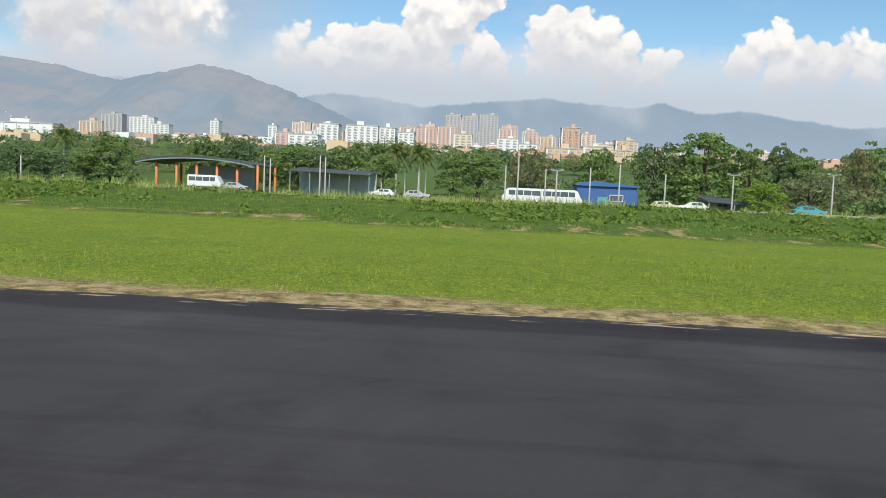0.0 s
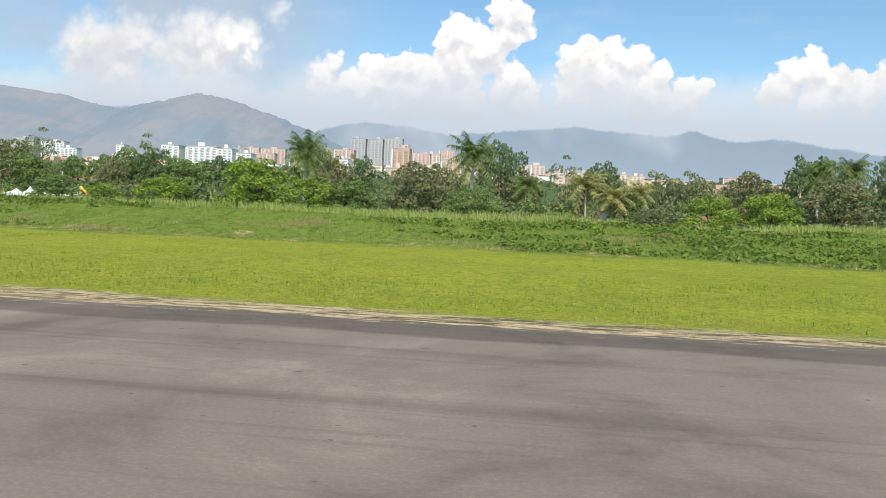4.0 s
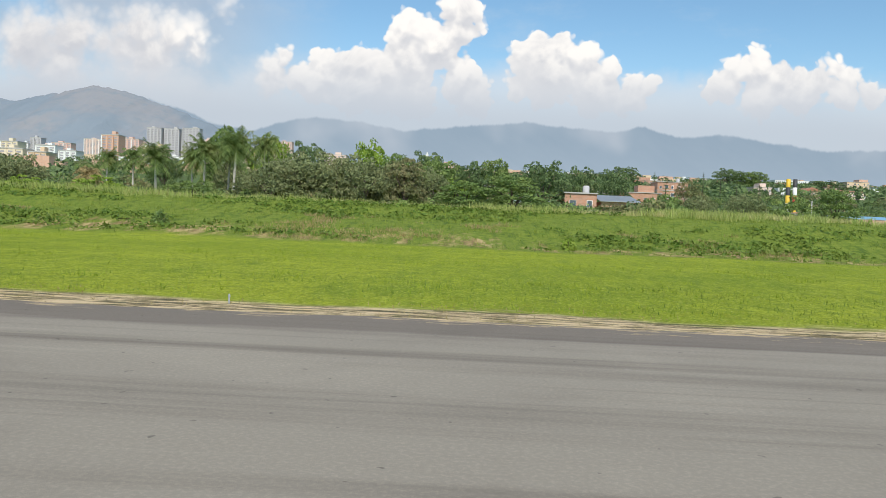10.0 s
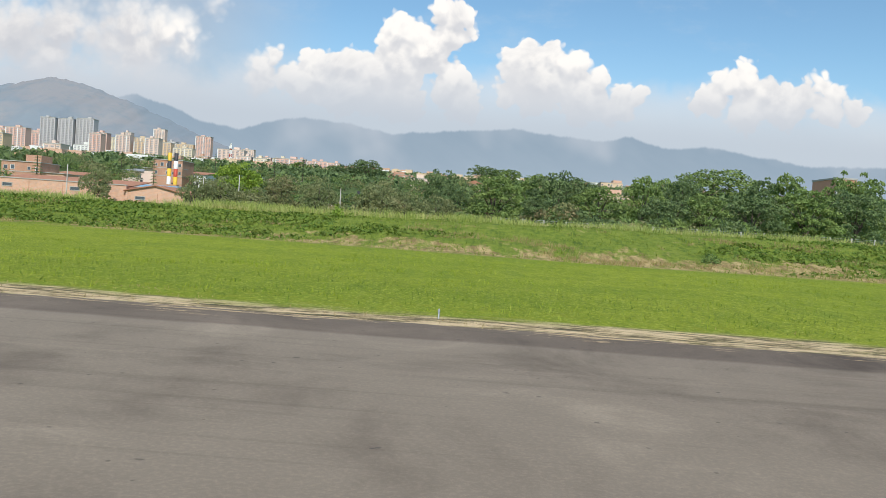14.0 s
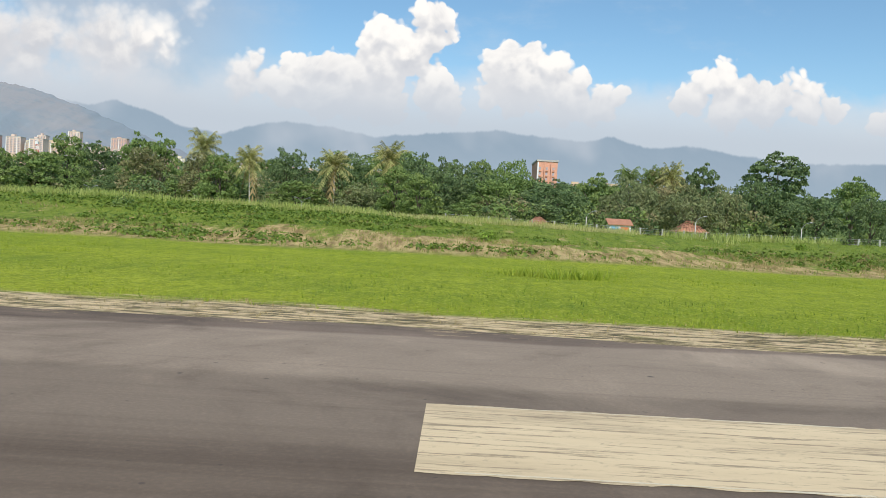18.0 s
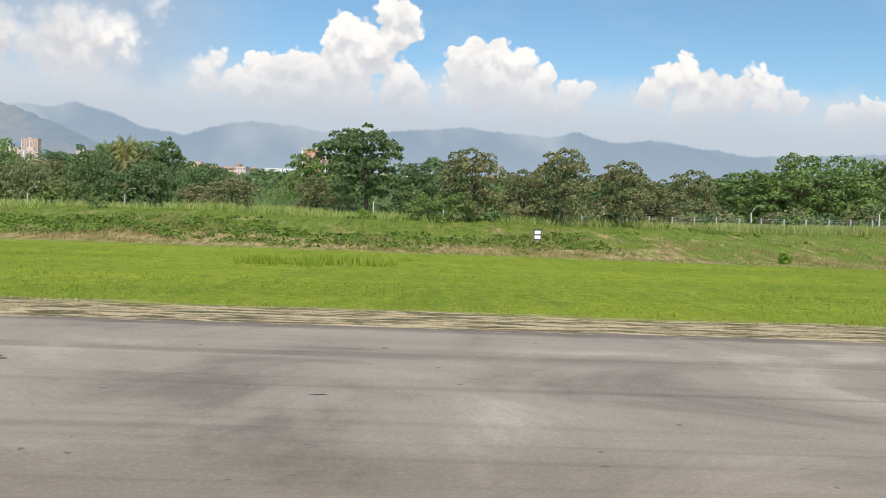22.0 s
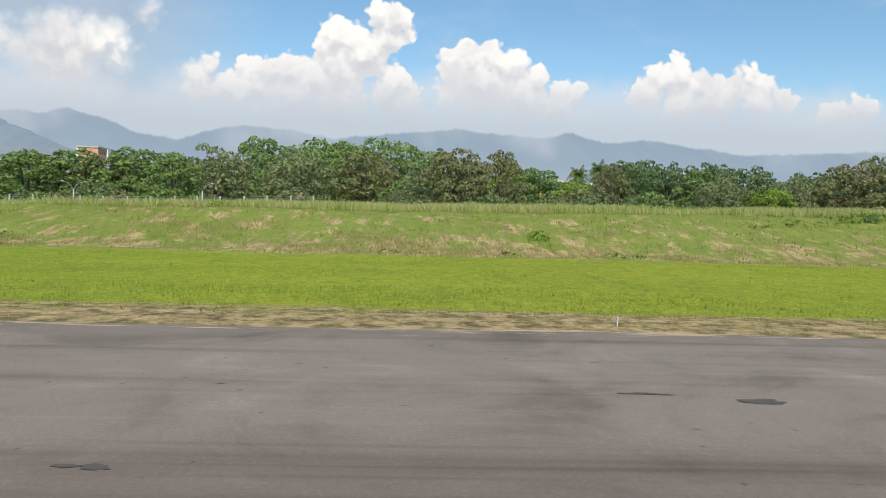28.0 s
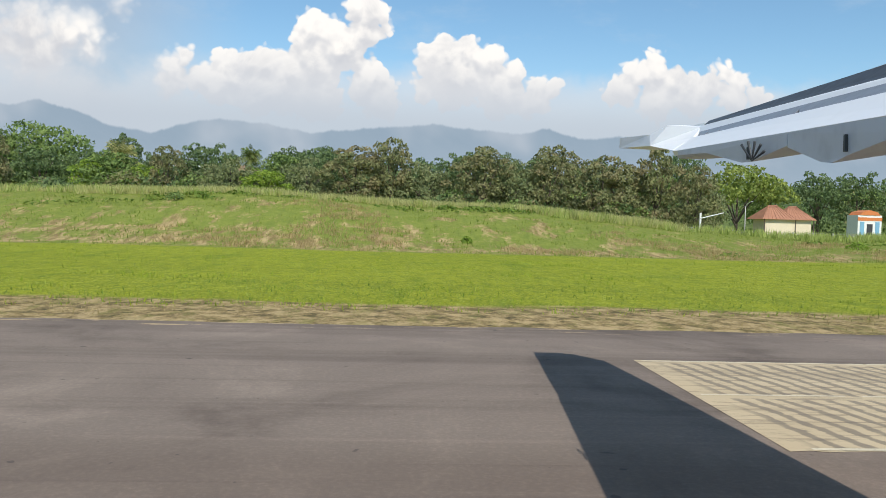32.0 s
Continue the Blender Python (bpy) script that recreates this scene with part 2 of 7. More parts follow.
def plain(name, col, rough=0.7, metal=0.0, vary=0.15, scale=1.5, dirt=0.12):
    """Painted or cast surface with stains at two scales."""
    m, g, b = material(name, rough, metal)
    big, fine = g.noise(where(g), scale * 0.3, 4), g.noise(where(g), scale * 6, 4)
    lo = tuple(c * (1 - vary) for c in col)
    c = g.mix(big, lo, tuple(min(1, c * (1 + vary * 0.6)) for c in col))
    c = g.mix(g.math("MULTIPLY", g.step(fine, 0.5, 0.72), dirt * 2), c, tuple(v * 0.55 for v in col))
    g.put(b.inputs["Base Color"], c)
    g.put(b.inputs["Roughness"], g.math("MULTIPLY_ADD", fine, 0.2, rough - 0.1))
    return m


def foliage(name, dark, light, tint, amount=0.25):
    m, g, b = material(name, 0.62)
    geo = g.add("ShaderNodeNewGeometry")
    info = g.add("ShaderNodeObjectInfo")
    c = g.mix(geo.outputs["Random Per Island"], dark, light)
    c = g.mix(g.math("MULTIPLY", g.step(g.noise(where(g), 0.35, 3), 0.45, 0.7), amount * 2), c, tint)
    c = g.mix(g.math("MULTIPLY", info.outputs["Random"], 0.3), c, tuple(0.5 * (a + b_) * k for a, b_, k in zip(dark, tint, (0.8, 1.0, 0.9))))
    g.put(b.inputs["Base Color"], c)
    b.inputs["Specular IOR Level"].default_value = 0.25
    thin = g.add("ShaderNodeBsdfTranslucent")
    g.put(thin.inputs[0], c)
    both = g.add("ShaderNodeMixShader")
    both.inputs[0].default_value = 0.35
    g.put(both.inputs[1], b.outputs[0])
    g.put(both.inputs[2], thin.outputs[0])
    out = next(n for n in g.tree.nodes if n.bl_idname == "ShaderNodeOutputMaterial")
    g.put(out.inputs[0], both.outputs[0])
    return m


LEAF = foliage("leaf_green", (0.099, 0.159, 0.050), (0.286, 0.381, 0.112), (0.353, 0.409, 0.123))
LEAF_BROWN = foliage("leaf_reddish_olive", (0.112, 0.137, 0.058), (0.336, 0.336, 0.140), (0.386, 0.293, 0.162), 0.35)
LEAF_OLIVE = foliage("leaf_grey_olive", (0.118, 0.151, 0.067), (0.336, 0.364, 0.157), (0.358, 0.336, 0.168), 0.3)
LEAF_BRIGHT = foliage("leaf_bright", (0.129, 0.207, 0.029), (0.342, 0.465, 0.069), (0.409, 0.476, 0.078))
LEAF_LIME = foliage("leaf_yellow_olive", (0.13, 0.18, 0.035), (0.36, 0.42, 0.095), (0.40, 0.40, 0.11))
LEAF_DARK = foliage("leaf_dark", (0.078, 0.125, 0.056), (0.218, 0.300, 0.112), (0.224, 0.267, 0.112))
FROND = foliage("palm_frond", (0.074, 0.132, 0.037), (0.255, 0.338, 0.099), (0.362, 0.329, 0.116))
FROND_YELLOW = foliage("yellowing_frond", (0.20, 0.21, 0.06), (0.54, 0.52, 0.20), (0.64, 0.50, 0.24))
FROND_DRY = foliage("dry_frond", (0.24, 0.18, 0.08), (0.52, 0.38, 0.18), (0.56, 0.38, 0.18))
BARK = plain("bark", (0.13, 0.10, 0.075), 0.9, vary=0.4, scale=4)
PALM_BARK = plain("pale_palm_bark", (0.50, 0.46, 0.40), 0.85, vary=0.25, scale=3)


# tone of the surface along the strip: fresh rubber, newer grey length, older brown length
TONES = ((-60, 0.048, 0.047, 0.050), (62, 0.042, 0.041, 0.044), (100, 0.097, 0.081, 0.068), (150, 0.171, 0.140, 0.115), (230, 0.200, 0.178, 0.151),
         (330, 0.237, 0.222, 0.193), (430, 0.230, 0.218, 0.190), (610, 0.258, 0.246, 0.215), (660, 0.218, 0.199, 0.168), (720, 0.192, 0.166, 0.137),
         (800, 0.167, 0.136, 0.112), (880, 0.176, 0.149, 0.122), (905, 0.224, 0.202, 0.174), (930, 0.297, 0.269, 0.233), (985, 0.308, 0.278, 0.240),
         (1020, 0.221, 0.196, 0.167), (1045, 0.200, 0.177, 0.153), (1110, 0.205, 0.180, 0.158), (1190, 0.190, 0.162, 0.142), (1300, 0.190, 0.162, 0.142))


def make_asphalt():
    m, g, b = material("asphalt", 0.88)
    p = where(g)
    streak = g.noise(where(g, (0.018, 0.5, 1)), 1.0, 5, 0.62)
    thin = g.noise(where(g, (0.05, 2.6, 1)), 1.0, 4, 0.6)
    cloudy = g.noise(where(g, (0.22, 0.20, 1)), 1.0, 6, 0.66, 0.5)
    grain = g.noise(p, 14.0, 6, 0.75)
    fine = g.noise(p, 60.0, 3, 0.6)
    sep = g.add("ShaderNodeSeparateXYZ")
    g.put(sep.inputs[0], p)
    x, y, _ = sep.outputs
    c = g.ramp(g.math("MULTIPLY_ADD", x, 1 / 1360.0, 60 / 1360.0), [((a + 60) / 1360.0, (r * 1.07, gg, bb * 0.92)) for a, r, gg, bb in TONES])
    rough_part = g.math("SUBTRACT", 1.0, g.math("MULTIPLY", g.math("MULTIPLY", g.step(x, 300.0, 400.0), g.step(x, 690.0, 620.0)), 0.75))
    c = g.mix(g.math("MULTIPLY", g.math("MULTIPLY", g.step(cloudy, 0.52, 0.30), 0.75), rough_part), c, g.mix(1.0, c, (0.52, 0.50, 0.50), "MULTIPLY"))
    c = g.mix(g.math("MULTIPLY", g.math("MULTIPLY", g.step(cloudy, 0.52, 0.70), 0.65), rough_part), c, g.mix(1.0, c, (1.5, 1.5, 1.48), "MULTIPLY"))
    c = g.mix(g.math("MULTIPLY", g.step(streak, 0.52, 0.72), 0.7), c, g.mix(1.0, c, (0.55, 0.53, 0.53), "MULTIPLY"))
    c = g.mix(g.math("MULTIPLY", g.step(thin, 0.56, 0.72), 0.35), c, g.mix(1.0, c, (0.6, 0.58, 0.58), "MULTIPLY"))
    c = g.mix(g.math("MULTIPLY", g.step(thin, 0.42, 0.30), 0.30), c, g.mix(1.0, c, (1.35, 1.35, 1.33), "MULTIPLY"))
    # darker sealed shoulder, and the older lane beside the newer surfacing
    wob = g.math("MULTIPLY", g.math("SUBTRACT", g.noise(where(g, (0.12, 0.0, 0)), 1.0, 3), 0.5), 1.6)
    dark = g.mix(1.0, c, (0.55, 0.52, 0.53), "MULTIPLY")
    late_edge = g.math("MULTIPLY", g.step(x, 820.0, 900.0), g.math("MULTIPLY_ADD", g.step(x, 1030.0, 1060.0), -1.0, 1.6))
    c = g.mix(g.math("MULTIPLY", g.step(g.math("SUBTRACT", g.math("ADD", y, wob), late_edge), 17.3, 17.7), g.math("MULTIPLY_ADD", g.step(x, 1040.0, 1080.0), -0.5, 0.78)), c, dark)
    # far lane paler, near lane dark with rubber
    lanes = g.math("MULTIPLY", g.step(x, 740.0, 800.0), g.step(x, 915.0, 885.0))
    c = g.mix(g.math("MULTIPLY", lanes, g.step(g.math("ADD", y, wob), 12.6, 13.4)), c, g.mix(1.0, c, (1.35, 1.36, 1.36), "MULTIPLY"))
    c = g.mix(g.math("MULTIPLY", g.math("MULTIPLY", g.step(x, 740.0, 800.0), 0.6), g.step(g.math("ADD", y, wob), 10.2, 8.2)), c, g.mix(1.0, c, (0.62, 0.58, 0.56), "MULTIPLY"))
    lane = g.math("MULTIPLY", g.math("MULTIPLY", g.step(x, 611.6, 612.4), g.step(x, 672.0, 635.0)), g.step(g.math("MULTIPLY_ADD", wob, 0.3, y), 13.5, 13.8))
    c = g.mix(g.math("MULTIPLY", lane, 0.7), c, (0.100, 0.080, 0.068))
    c = g.mix(g.math("MULTIPLY", g.step(grain, 0.42, 0.72), 0.32), c, g.mix(1.0, c, (1.9, 1.85, 1.8), "MULTIPLY"))
    pits = g.math("MULTIPLY", g.step(g.noise(p, 3.5, 2, 0.5), 0.71, 0.75), 0.55)
    c = g.mix(pits, c, (0.05, 0.045, 0.042))
    # blown straw and dust lying on the outer edge
    lie = g.noise(where(g, (0.4, 3.2, 1)), 1.0, 9, 0.74)
    lie = g.step(g.math("ADD", lie, g.math("MULTIPLY", g.math("SUBTRACT", y, 20.0), 0.09)), 0.52, 0.545)
    c = g.mix(g.math("MULTIPLY", lie, g.math("MULTIPLY", g.step(y, 18.2, 19.2), 0.9)), c, g.mix(fine, (0.38, 0.28, 0.155), (0.66, 0.49, 0.28)))
    g.put(b.inputs["Base Color"], c)
    g.put(b.inputs["Roughness"], g.math("MULTIPLY_ADD", grain, 0.25, 0.72))
    b.inputs["Specular IOR Level"].default_value = 0.2
    relief(g, b, g.math("ADD", grain, fine), 0.35, 0.01)
    return m


def make_grass():
    """Mown strip, rough bank with straw, earth along the pavement, then plain green further out."""
    m, g, b = material("grass_ground", 0.95)
    p = where(g)
    sep = g.add("ShaderNodeSeparateXYZ")
    g.put(sep.inputs[0], p)
    x, y, z = sep.outputs
    n1, n2, n3 = g.noise(where(g, (0.05, 0.12, 1)), 1.0, 5, 0.6), g.noise(p, 1.3, 6, 0.7), g.noise(p, 9.0, 4, 0.7)
    lawn = g.mix(g.step(n1, 0.3, 0.7), (0.215, 0.290, 0.014), (0.350, 0.400, 0.026))
    n4 = g.noise(where(g, (1.6, 0.5, 1)), 1.0, 8, 0.75)
    n5 = g.noise(where(g, (0.35, 0.09, 1)), 1.0, 6, 0.65)
    lawn = g.mix(g.math("MULTIPLY", g.step(x, 1060.0, 1130.0), 0.5), lawn, (0.36, 0.36, 0.025))
    lawn = g.mix(g.math("MULTIPLY", g.step(n5, 0.50, 0.32), 0.6), lawn, (0.150, 0.235, 0.016))
    lawn = g.mix(g.math("MULTIPLY", g.step(n4, 0.50, 0.34), 0.5), lawn, (0.095, 0.170, 0.014))
    lawn = g.mix(g.math("MULTIPLY", g.step(n4, 0.53, 0.68), 0.6), lawn, (0.47, 0.50, 0.06))
    lawn = g.mix(g.math("MULTIPLY", g.math("MULTIPLY", g.step(x, 600.0, 650.0), g.step(x, 780.0, 720.0)), 0.3), lawn, (0.14, 0.215, 0.03))
    # lawn dimmed at the start: a darker exposure put into its colour
    lawn = g.mix(g.math("MULTIPLY", g.step(x, 105.0, 50.0), 0.55), lawn, (0.075, 0.150, 0.018))
    gold = g.math("MULTIPLY", g.step(x, 100.0, 125.0), g.step(x, 330.0, 200.0))
    lawn = g.mix(g.math("MULTIPLY", gold, 0.5), lawn, g.mix(n5, (0.30, 0.28, 0.020), (0.50, 0.43, 0.045)))
    lawn = g.mix(g.math("MULTIPLY", g.step(n2, 0.45, 0.68), 0.75), lawn, (0.150, 0.215, 0.016))
    lawn = g.mix(g.math("MULTIPLY", g.step(n3, 0.50, 0.68), 0.85), lawn, (0.47, 0.50, 0.10))
    lawn = g.mix(g.math("MULTIPLY", g.step(n3, 0.48, 0.33), 0.85), lawn, (0.115, 0.165, 0.016))
    bank = g.mix(g.step(n2, 0.3, 0.7), (0.115, 0.180, 0.024), (0.225, 0.275, 0.042))
    nb = g.noise(where(g, (1.2, 0.28, 0.3)), 1.0, 8, 0.72)
    bank = g.mix(g.math("MULTIPLY", g.step(nb, 0.50, 0.34), 0.8), bank, (0.068, 0.120, 0.018))
    bank = g.mix(g.math("MULTIPLY", g.step(nb, 0.53, 0.68), 0.55), bank, (0.24, 0.27, 0.06))
    bank = g.mix(g.math("MULTIPLY", g.step(x, 960.0, 1110.0), 0.55), bank, g.mix(n2, (0.17, 0.23, 0.04), (0.34, 0.34, 0.09)))
    # bank colour dimmed over the same stretch, again for the exposure
    bank = g.mix(g.math("MULTIPLY", g.step(x, 115.0, 60.0), 0.55), bank, (0.035, 0.085, 0.018))
    wob = g.math("MULTIPLY", g.math("SUBTRACT", g.noise(where(g, (0.06, 0.06, 0)), 1.0, 5, 0.65), 0.5), 12.0)
    yb = g.math("ADD", y, wob)
    c = g.mix(g.step(yb, 65.0, 69.0), lawn, bank)
    # straw and bare earth on the foot of the bank, more of it towards the far end
    more = g.math("ADD", g.math("ADD", g.math("MULTIPLY", g.step(x, 250.0, 1150.0), 0.15), g.math("MULTIPLY", g.step(x, 640.0, 720.0), 0.05)), g.math("MULTIPLY", g.math("MULTIPLY", g.step(y, 82.0, 70.0), g.step(y, 63.0, 68.0)), g.math("MULTIPLY_ADD", g.step(x, 960.0, 1040.0), -0.13, 0.21)))
    straw = g.step(g.math("ADD", g.noise(where(g, (0.35, 0.20, 0.5)), 1.0, 9, 0.74), more), 0.70, 0.82)
    straw = g.math("MULTIPLY", straw, g.math("MULTIPLY", g.step(y, 64.0, 70.0), g.step(y, 96.0, 86.0)))
    c = g.mix(g.math("MULTIPLY", straw, 0.85), c, g.mix(g.step(nb, 0.38, 0.62), (0.27, 0.18, 0.085), (0.58, 0.42, 0.215)))
    # dry fringe beside the pavement
    fr = g.math("ADD", y, g.math("MULTIPLY", g.math("SUBTRACT", g.noise(where(g, (0.10, 0.4, 0)), 1.0, 6, 0.7), 0.5), 5.0))
    late = g.math("ADD", g.math("MULTIPLY_ADD", g.step(x, 780.0, 900.0), 1.3, 21.9), g.math("MULTIPLY", g.step(x, 1060.0, 1100.0), 1.4))
    fr = g.math("SUBTRACT", fr, late)
    fringe = g.math("MULTIPLY", g.step(fr, 0.6, -0.7), g.step(y, -32.0, -27.0))
    dry = g.ramp(g.noise(where(g, (0.6, 3.6, 1)), 1.0, 8, 0.74, 0.6), [(0.42, (0.085, 0.068, 0.055)), (0.48, (0.32, 0.23, 0.14)), (0.54, (0.80, 0.61, 0.39))])
    dull = g.ramp(g.noise(where(g, (1.4, 1.3, 1)), 1.0, 8, 0.75), [(0.40, (0.10, 0.068, 0.040)), (0.48, (0.32, 0.215, 0.105)), (0.57, (0.60, 0.43, 0.23))])
    dull = g.mix(g.math("MULTIPLY", g.step(n4, 0.50, 0.62), 0.5), dull, (0.17, 0.18, 0.04))
    dry = g.mix(g.math("MAXIMUM", g.step(x, 1015.0, 1070.0), g.step(x, 230.0, 170.0)), dry, dull)
    dry = g.mix(0.12, dry, g.ramp(n3, [(0.35, (0.10, 0.075, 0.05)), (0.65, (0.55, 0.43, 0.27))]))
    dry = g.mix(g.math("MULTIPLY", g.step(g.noise(where(g, (0.7, 0.9, 1)), 1.0, 8, 0.75), 0.54, 0.66), 0.4), dry, (0.20, 0.19, 0.05))
    c = g.mix(g.math("MULTIPLY", fringe, 0.9), c, dry)
    c = g.mix(g.math("MULTIPLY", g.math("MULTIPLY", g.step(fr, -0.6, 0.8), g.step(fr, 4.5, 2.0)), g.math("MULTIPLY", g.step(n2, 0.45, 0.7), 0.55)), c, (0.33, 0.34, 0.03))
    # town ground far behind
    c = g.mix(g.step(y, 150.0, 330.0), c, g.mix(g.noise(p, 0.02, 6, 0.7), (0.06, 0.11, 0.03), (0.14, 0.18, 0.07)))
    g.put(b.inputs["Base Color"], c)
    b.inputs["Specular IOR Level"].default_value = 0.15
    relief(g, b, g.math("ADD", n2, n3), 0.8, 0.12)
    return m


ASPHALT, GRASS = make_asphalt(), make_grass()


def make_paint(name, bands):
    m, g, b = material(name, 0.8)
    p = where(g)
    worn = g.noise(where(g, (0.5, 7.0, 1)), 1.0, 8, 0.75)
    spots = g.noise(p, 5.0, 5, 0.7)
    c = g.mix(g.noise(where(g, (0.3, 1.0, 1)), 1.0, 4), (0.52, 0.40, 0.24), (0.72, 0.58, 0.37))
    c = g.mix(g.math("MULTIPLY", g.step(worn, 0.52, 0.60), 0.8), c, (0.22, 0.165, 0.105))
    c = g.mix(g.math("MULTIPLY", g.step(g.noise(where(g, (0.15, 0.9, 1)), 1.0, 7, 0.7), 0.48, 0.66), 0.5), c, (0.27, 0.205, 0.13))
    c = g.mix(g.math("MULTIPLY", g.step(spots, 0.56, 0.70), 0.6), c, (0.30, 0.24, 0.16))
    sepx = g.add("ShaderNodeSeparateXYZ")
    g.put(sepx.inputs[0], p)
    c = g.mix(g.math("MULTIPLY", g.step(sepx.outputs[0], 230.0, 140.0), 0.5), c, (0.34, 0.24, 0.15))
    if bands:
        c = g.mix(0.3, c, (0.34, 0.27, 0.17))
        # rubbed through in slanting bands across the block
        sep = g.add("ShaderNodeSeparateXYZ")
        g.put(sep.inputs[0], p)
        wav = g.math("MULTIPLY_ADD", g.noise(where(g, (0.5, 0.5, 1)), 1.0, 4), 0.45, g.math("MULTIPLY_ADD", sep.outputs[1], 0.20, sep.outputs[0]))
        band = g.math("SINE", g.math("MULTIPLY", wav, 2 * math.pi / 0.36))
        band = g.step(g.math("ADD", band, g.math("MULTIPLY", g.math("SUBTRACT", spots, 0.5), 3.0)), -0.2, 0.7)
        far = g.math("ADD", g.math("ABSOLUTE", g.math("SUBTRACT", sep.outputs[1], 12.05)), g.math("MULTIPLY", spots, 0.2))
        inside = g.math("MULTIPLY", g.step(far, 0.15, 0.3), g.step(far, 3.15, 2.95))
        inside = g.math("MULTIPLY", inside, g.step(sep.outputs[0], 1191.25, 1191.6))
        c = g.mix(g.math("MULTIPLY", inside, g.math("MULTIPLY", band, 0.72)), c, (0.16, 0.13, 0.098))
    g.put(b.inputs["Base Color"], c)
    relief(g, b, spots, 0.3, 0.01)
    return m


PAINT, PAINT_RUBBED = make_paint("worn_marking_paint", False), make_paint("rubbed_marking_paint", True)
BLADE = foliage("grass_blade", (0.125, 0.200, 0.024), (0.335, 0.400, 0.060), (0.400, 0.385, 0.100), 0.3)
BLADE_LIGHT = foliage("mown_blade", (0.17, 0.25, 0.016), (0.39, 0.44, 0.04), (0.44, 0.46, 0.09), 0.3)
BLADE_GOLD = foliage("seeding_blade", (0.34, 0.34, 0.11), (0.66, 0.61, 0.27), (0.60, 0.53, 0.24), 0.3)
STRAW = foliage("straw", (0.30, 0.21, 0.09), (0.60, 0.46, 0.23), (0.46, 0.36, 0.15), 0.3)
BLADE_MIXED = foliage("verge_blade", (0.075, 0.150, 0.016), (0.300, 0.370, 0.050), (0.400, 0.390, 0.090), 0.3)
BLADE_DEEP = foliage("deep_blade", (0.075, 0.145, 0.022), (0.235, 0.310, 0.050), (0.300, 0.325, 0.070), 0.25)
BLADE_GREEN_GOLD = foliage("ripening_blade", (0.24, 0.32, 0.06), (0.52, 0.56, 0.17), (0.56, 0.51, 0.21), 0.3)

# ---------------------------------------------------------------- ground, runway


def mesh_of(name, verts, faces, smooth=False):
    me = bpy.data.meshes.new(name)
    me.from_pydata([tuple(v) for v in verts], [], [tuple(f) for f in faces])
    me.update()
    if smooth:
        me.polygons.foreach_set("use_smooth", [True] * len(me.polygons))
    return me


def thing(name, label, category, group="", kind="", at=(0, 0, 0), turn=0.0):
    ob = new(name)
    ob.matrix_world = pose(*at, 0, 0, turn)
    return tagged(ob, label, category, group, kind)


def part(name, shape, mat, parent=None, label=""):
    """Links a bmesh or a mesh as one object, under a thing or a part."""
    me = shape
    if isinstance(shape, bmesh.types.BMesh):
        me = bpy.data.meshes.new(name)
        shape.to_mesh(me)
        shape.free()
    if mat and not me.materials:
        me.materials.append(mat)
    ob = new(name, me)
    ob.parent = parent
    return tagged(ob, label)


CREST = ((-200, 2.2), (0, 2.0), (60, 2.2), (118, 3.6), (176, 2.7), (232, 3.0), (330, 3.4), (434, 3.9), (478, 4.1), (522, 3.6), (569, 3.9), (600, 2.2), (656, 2.5), (695, 2.8),
         (823, 3.9), (896, 2.6), (956, 3.3), (1005, 3.0), (1046, 3.4), (1082, 4.1), (1113, 4.8), (1143, 4.9), (1165, 5.4), (1186, 4.5), (1202, 4.2), (1222, 2.3), (1240, 1.7), (1300, 1.7), (1500, 2.5))


def crest(x):
    return float(np.interp(x, [a for a, _ in CREST], [b for _, b in CREST]))


def smooth(v, a, b):
    k = min(1.0, max(0.0, (v - a) / (b - a)))
    return k * k * (3 - 2 * k)


def ground_z(x, y):
    """Height of the land."""
    if y < 19.0:
        return -0.05
    z = -0.05 + 0.09 * smooth(y, 19.0, 22.5)
    bump = noise.fractal((x * 0.03, y * 0.05, 0.0), 0.8, 2.0, 4)
    z += 0.10 * bump * smooth(y, 24, 40)
    top = crest(x)
    z += (top - 0.1) * smooth(y + 2.5 * bump, 66, 97) + 0.35 * bump * smooth(y, 66, 76) * (1 - smooth(y, 100, 108))
    z -= 1.6 * smooth(y, 103, 116) * (0.1 + 0.9 * smooth(x, 55, 110))
    z += max(0.0, min(y, 2200) - 150) * 0.064 * smooth(y, 150, 320)
    if y > 2200:
        z -= (y - 2200) * 0.055
    return z


def spaced(stops):
    out = []
    for a, b, d in stops:
        out += list(np.arange(a, b, d))
    return out + [stops[-1][1]]


def make_ground():
    xs = spaced([(-4200, -600, 300), (-600, -120, 40), (-120, 1320, 3.0), (1320, 1800, 40), (1800, 5400, 300)])
    ys = spaced([(-2500, -100, 300), (-100, 16, 29), (16, 24, 1.0), (24, 64, 4), (64, 118, 2.0), (118, 300, 14), (300, 2200, 100), (2200, 4780, 430)])
    verts = [(x, y, ground_z(x, y)) for y in ys for x in xs]
    w = len(xs)
    faces = [(j * w + i, j * w + i + 1, (j + 1) * w + i + 1, (j + 1) * w + i) for j in range(len(ys) - 1) for i in range(w - 1)]
    ob = part("ground", mesh_of("ground", verts, faces, True), GRASS)
    tagged(ob, "bright green grass strip rising to a rough weedy bank", "ground", kind="structure")


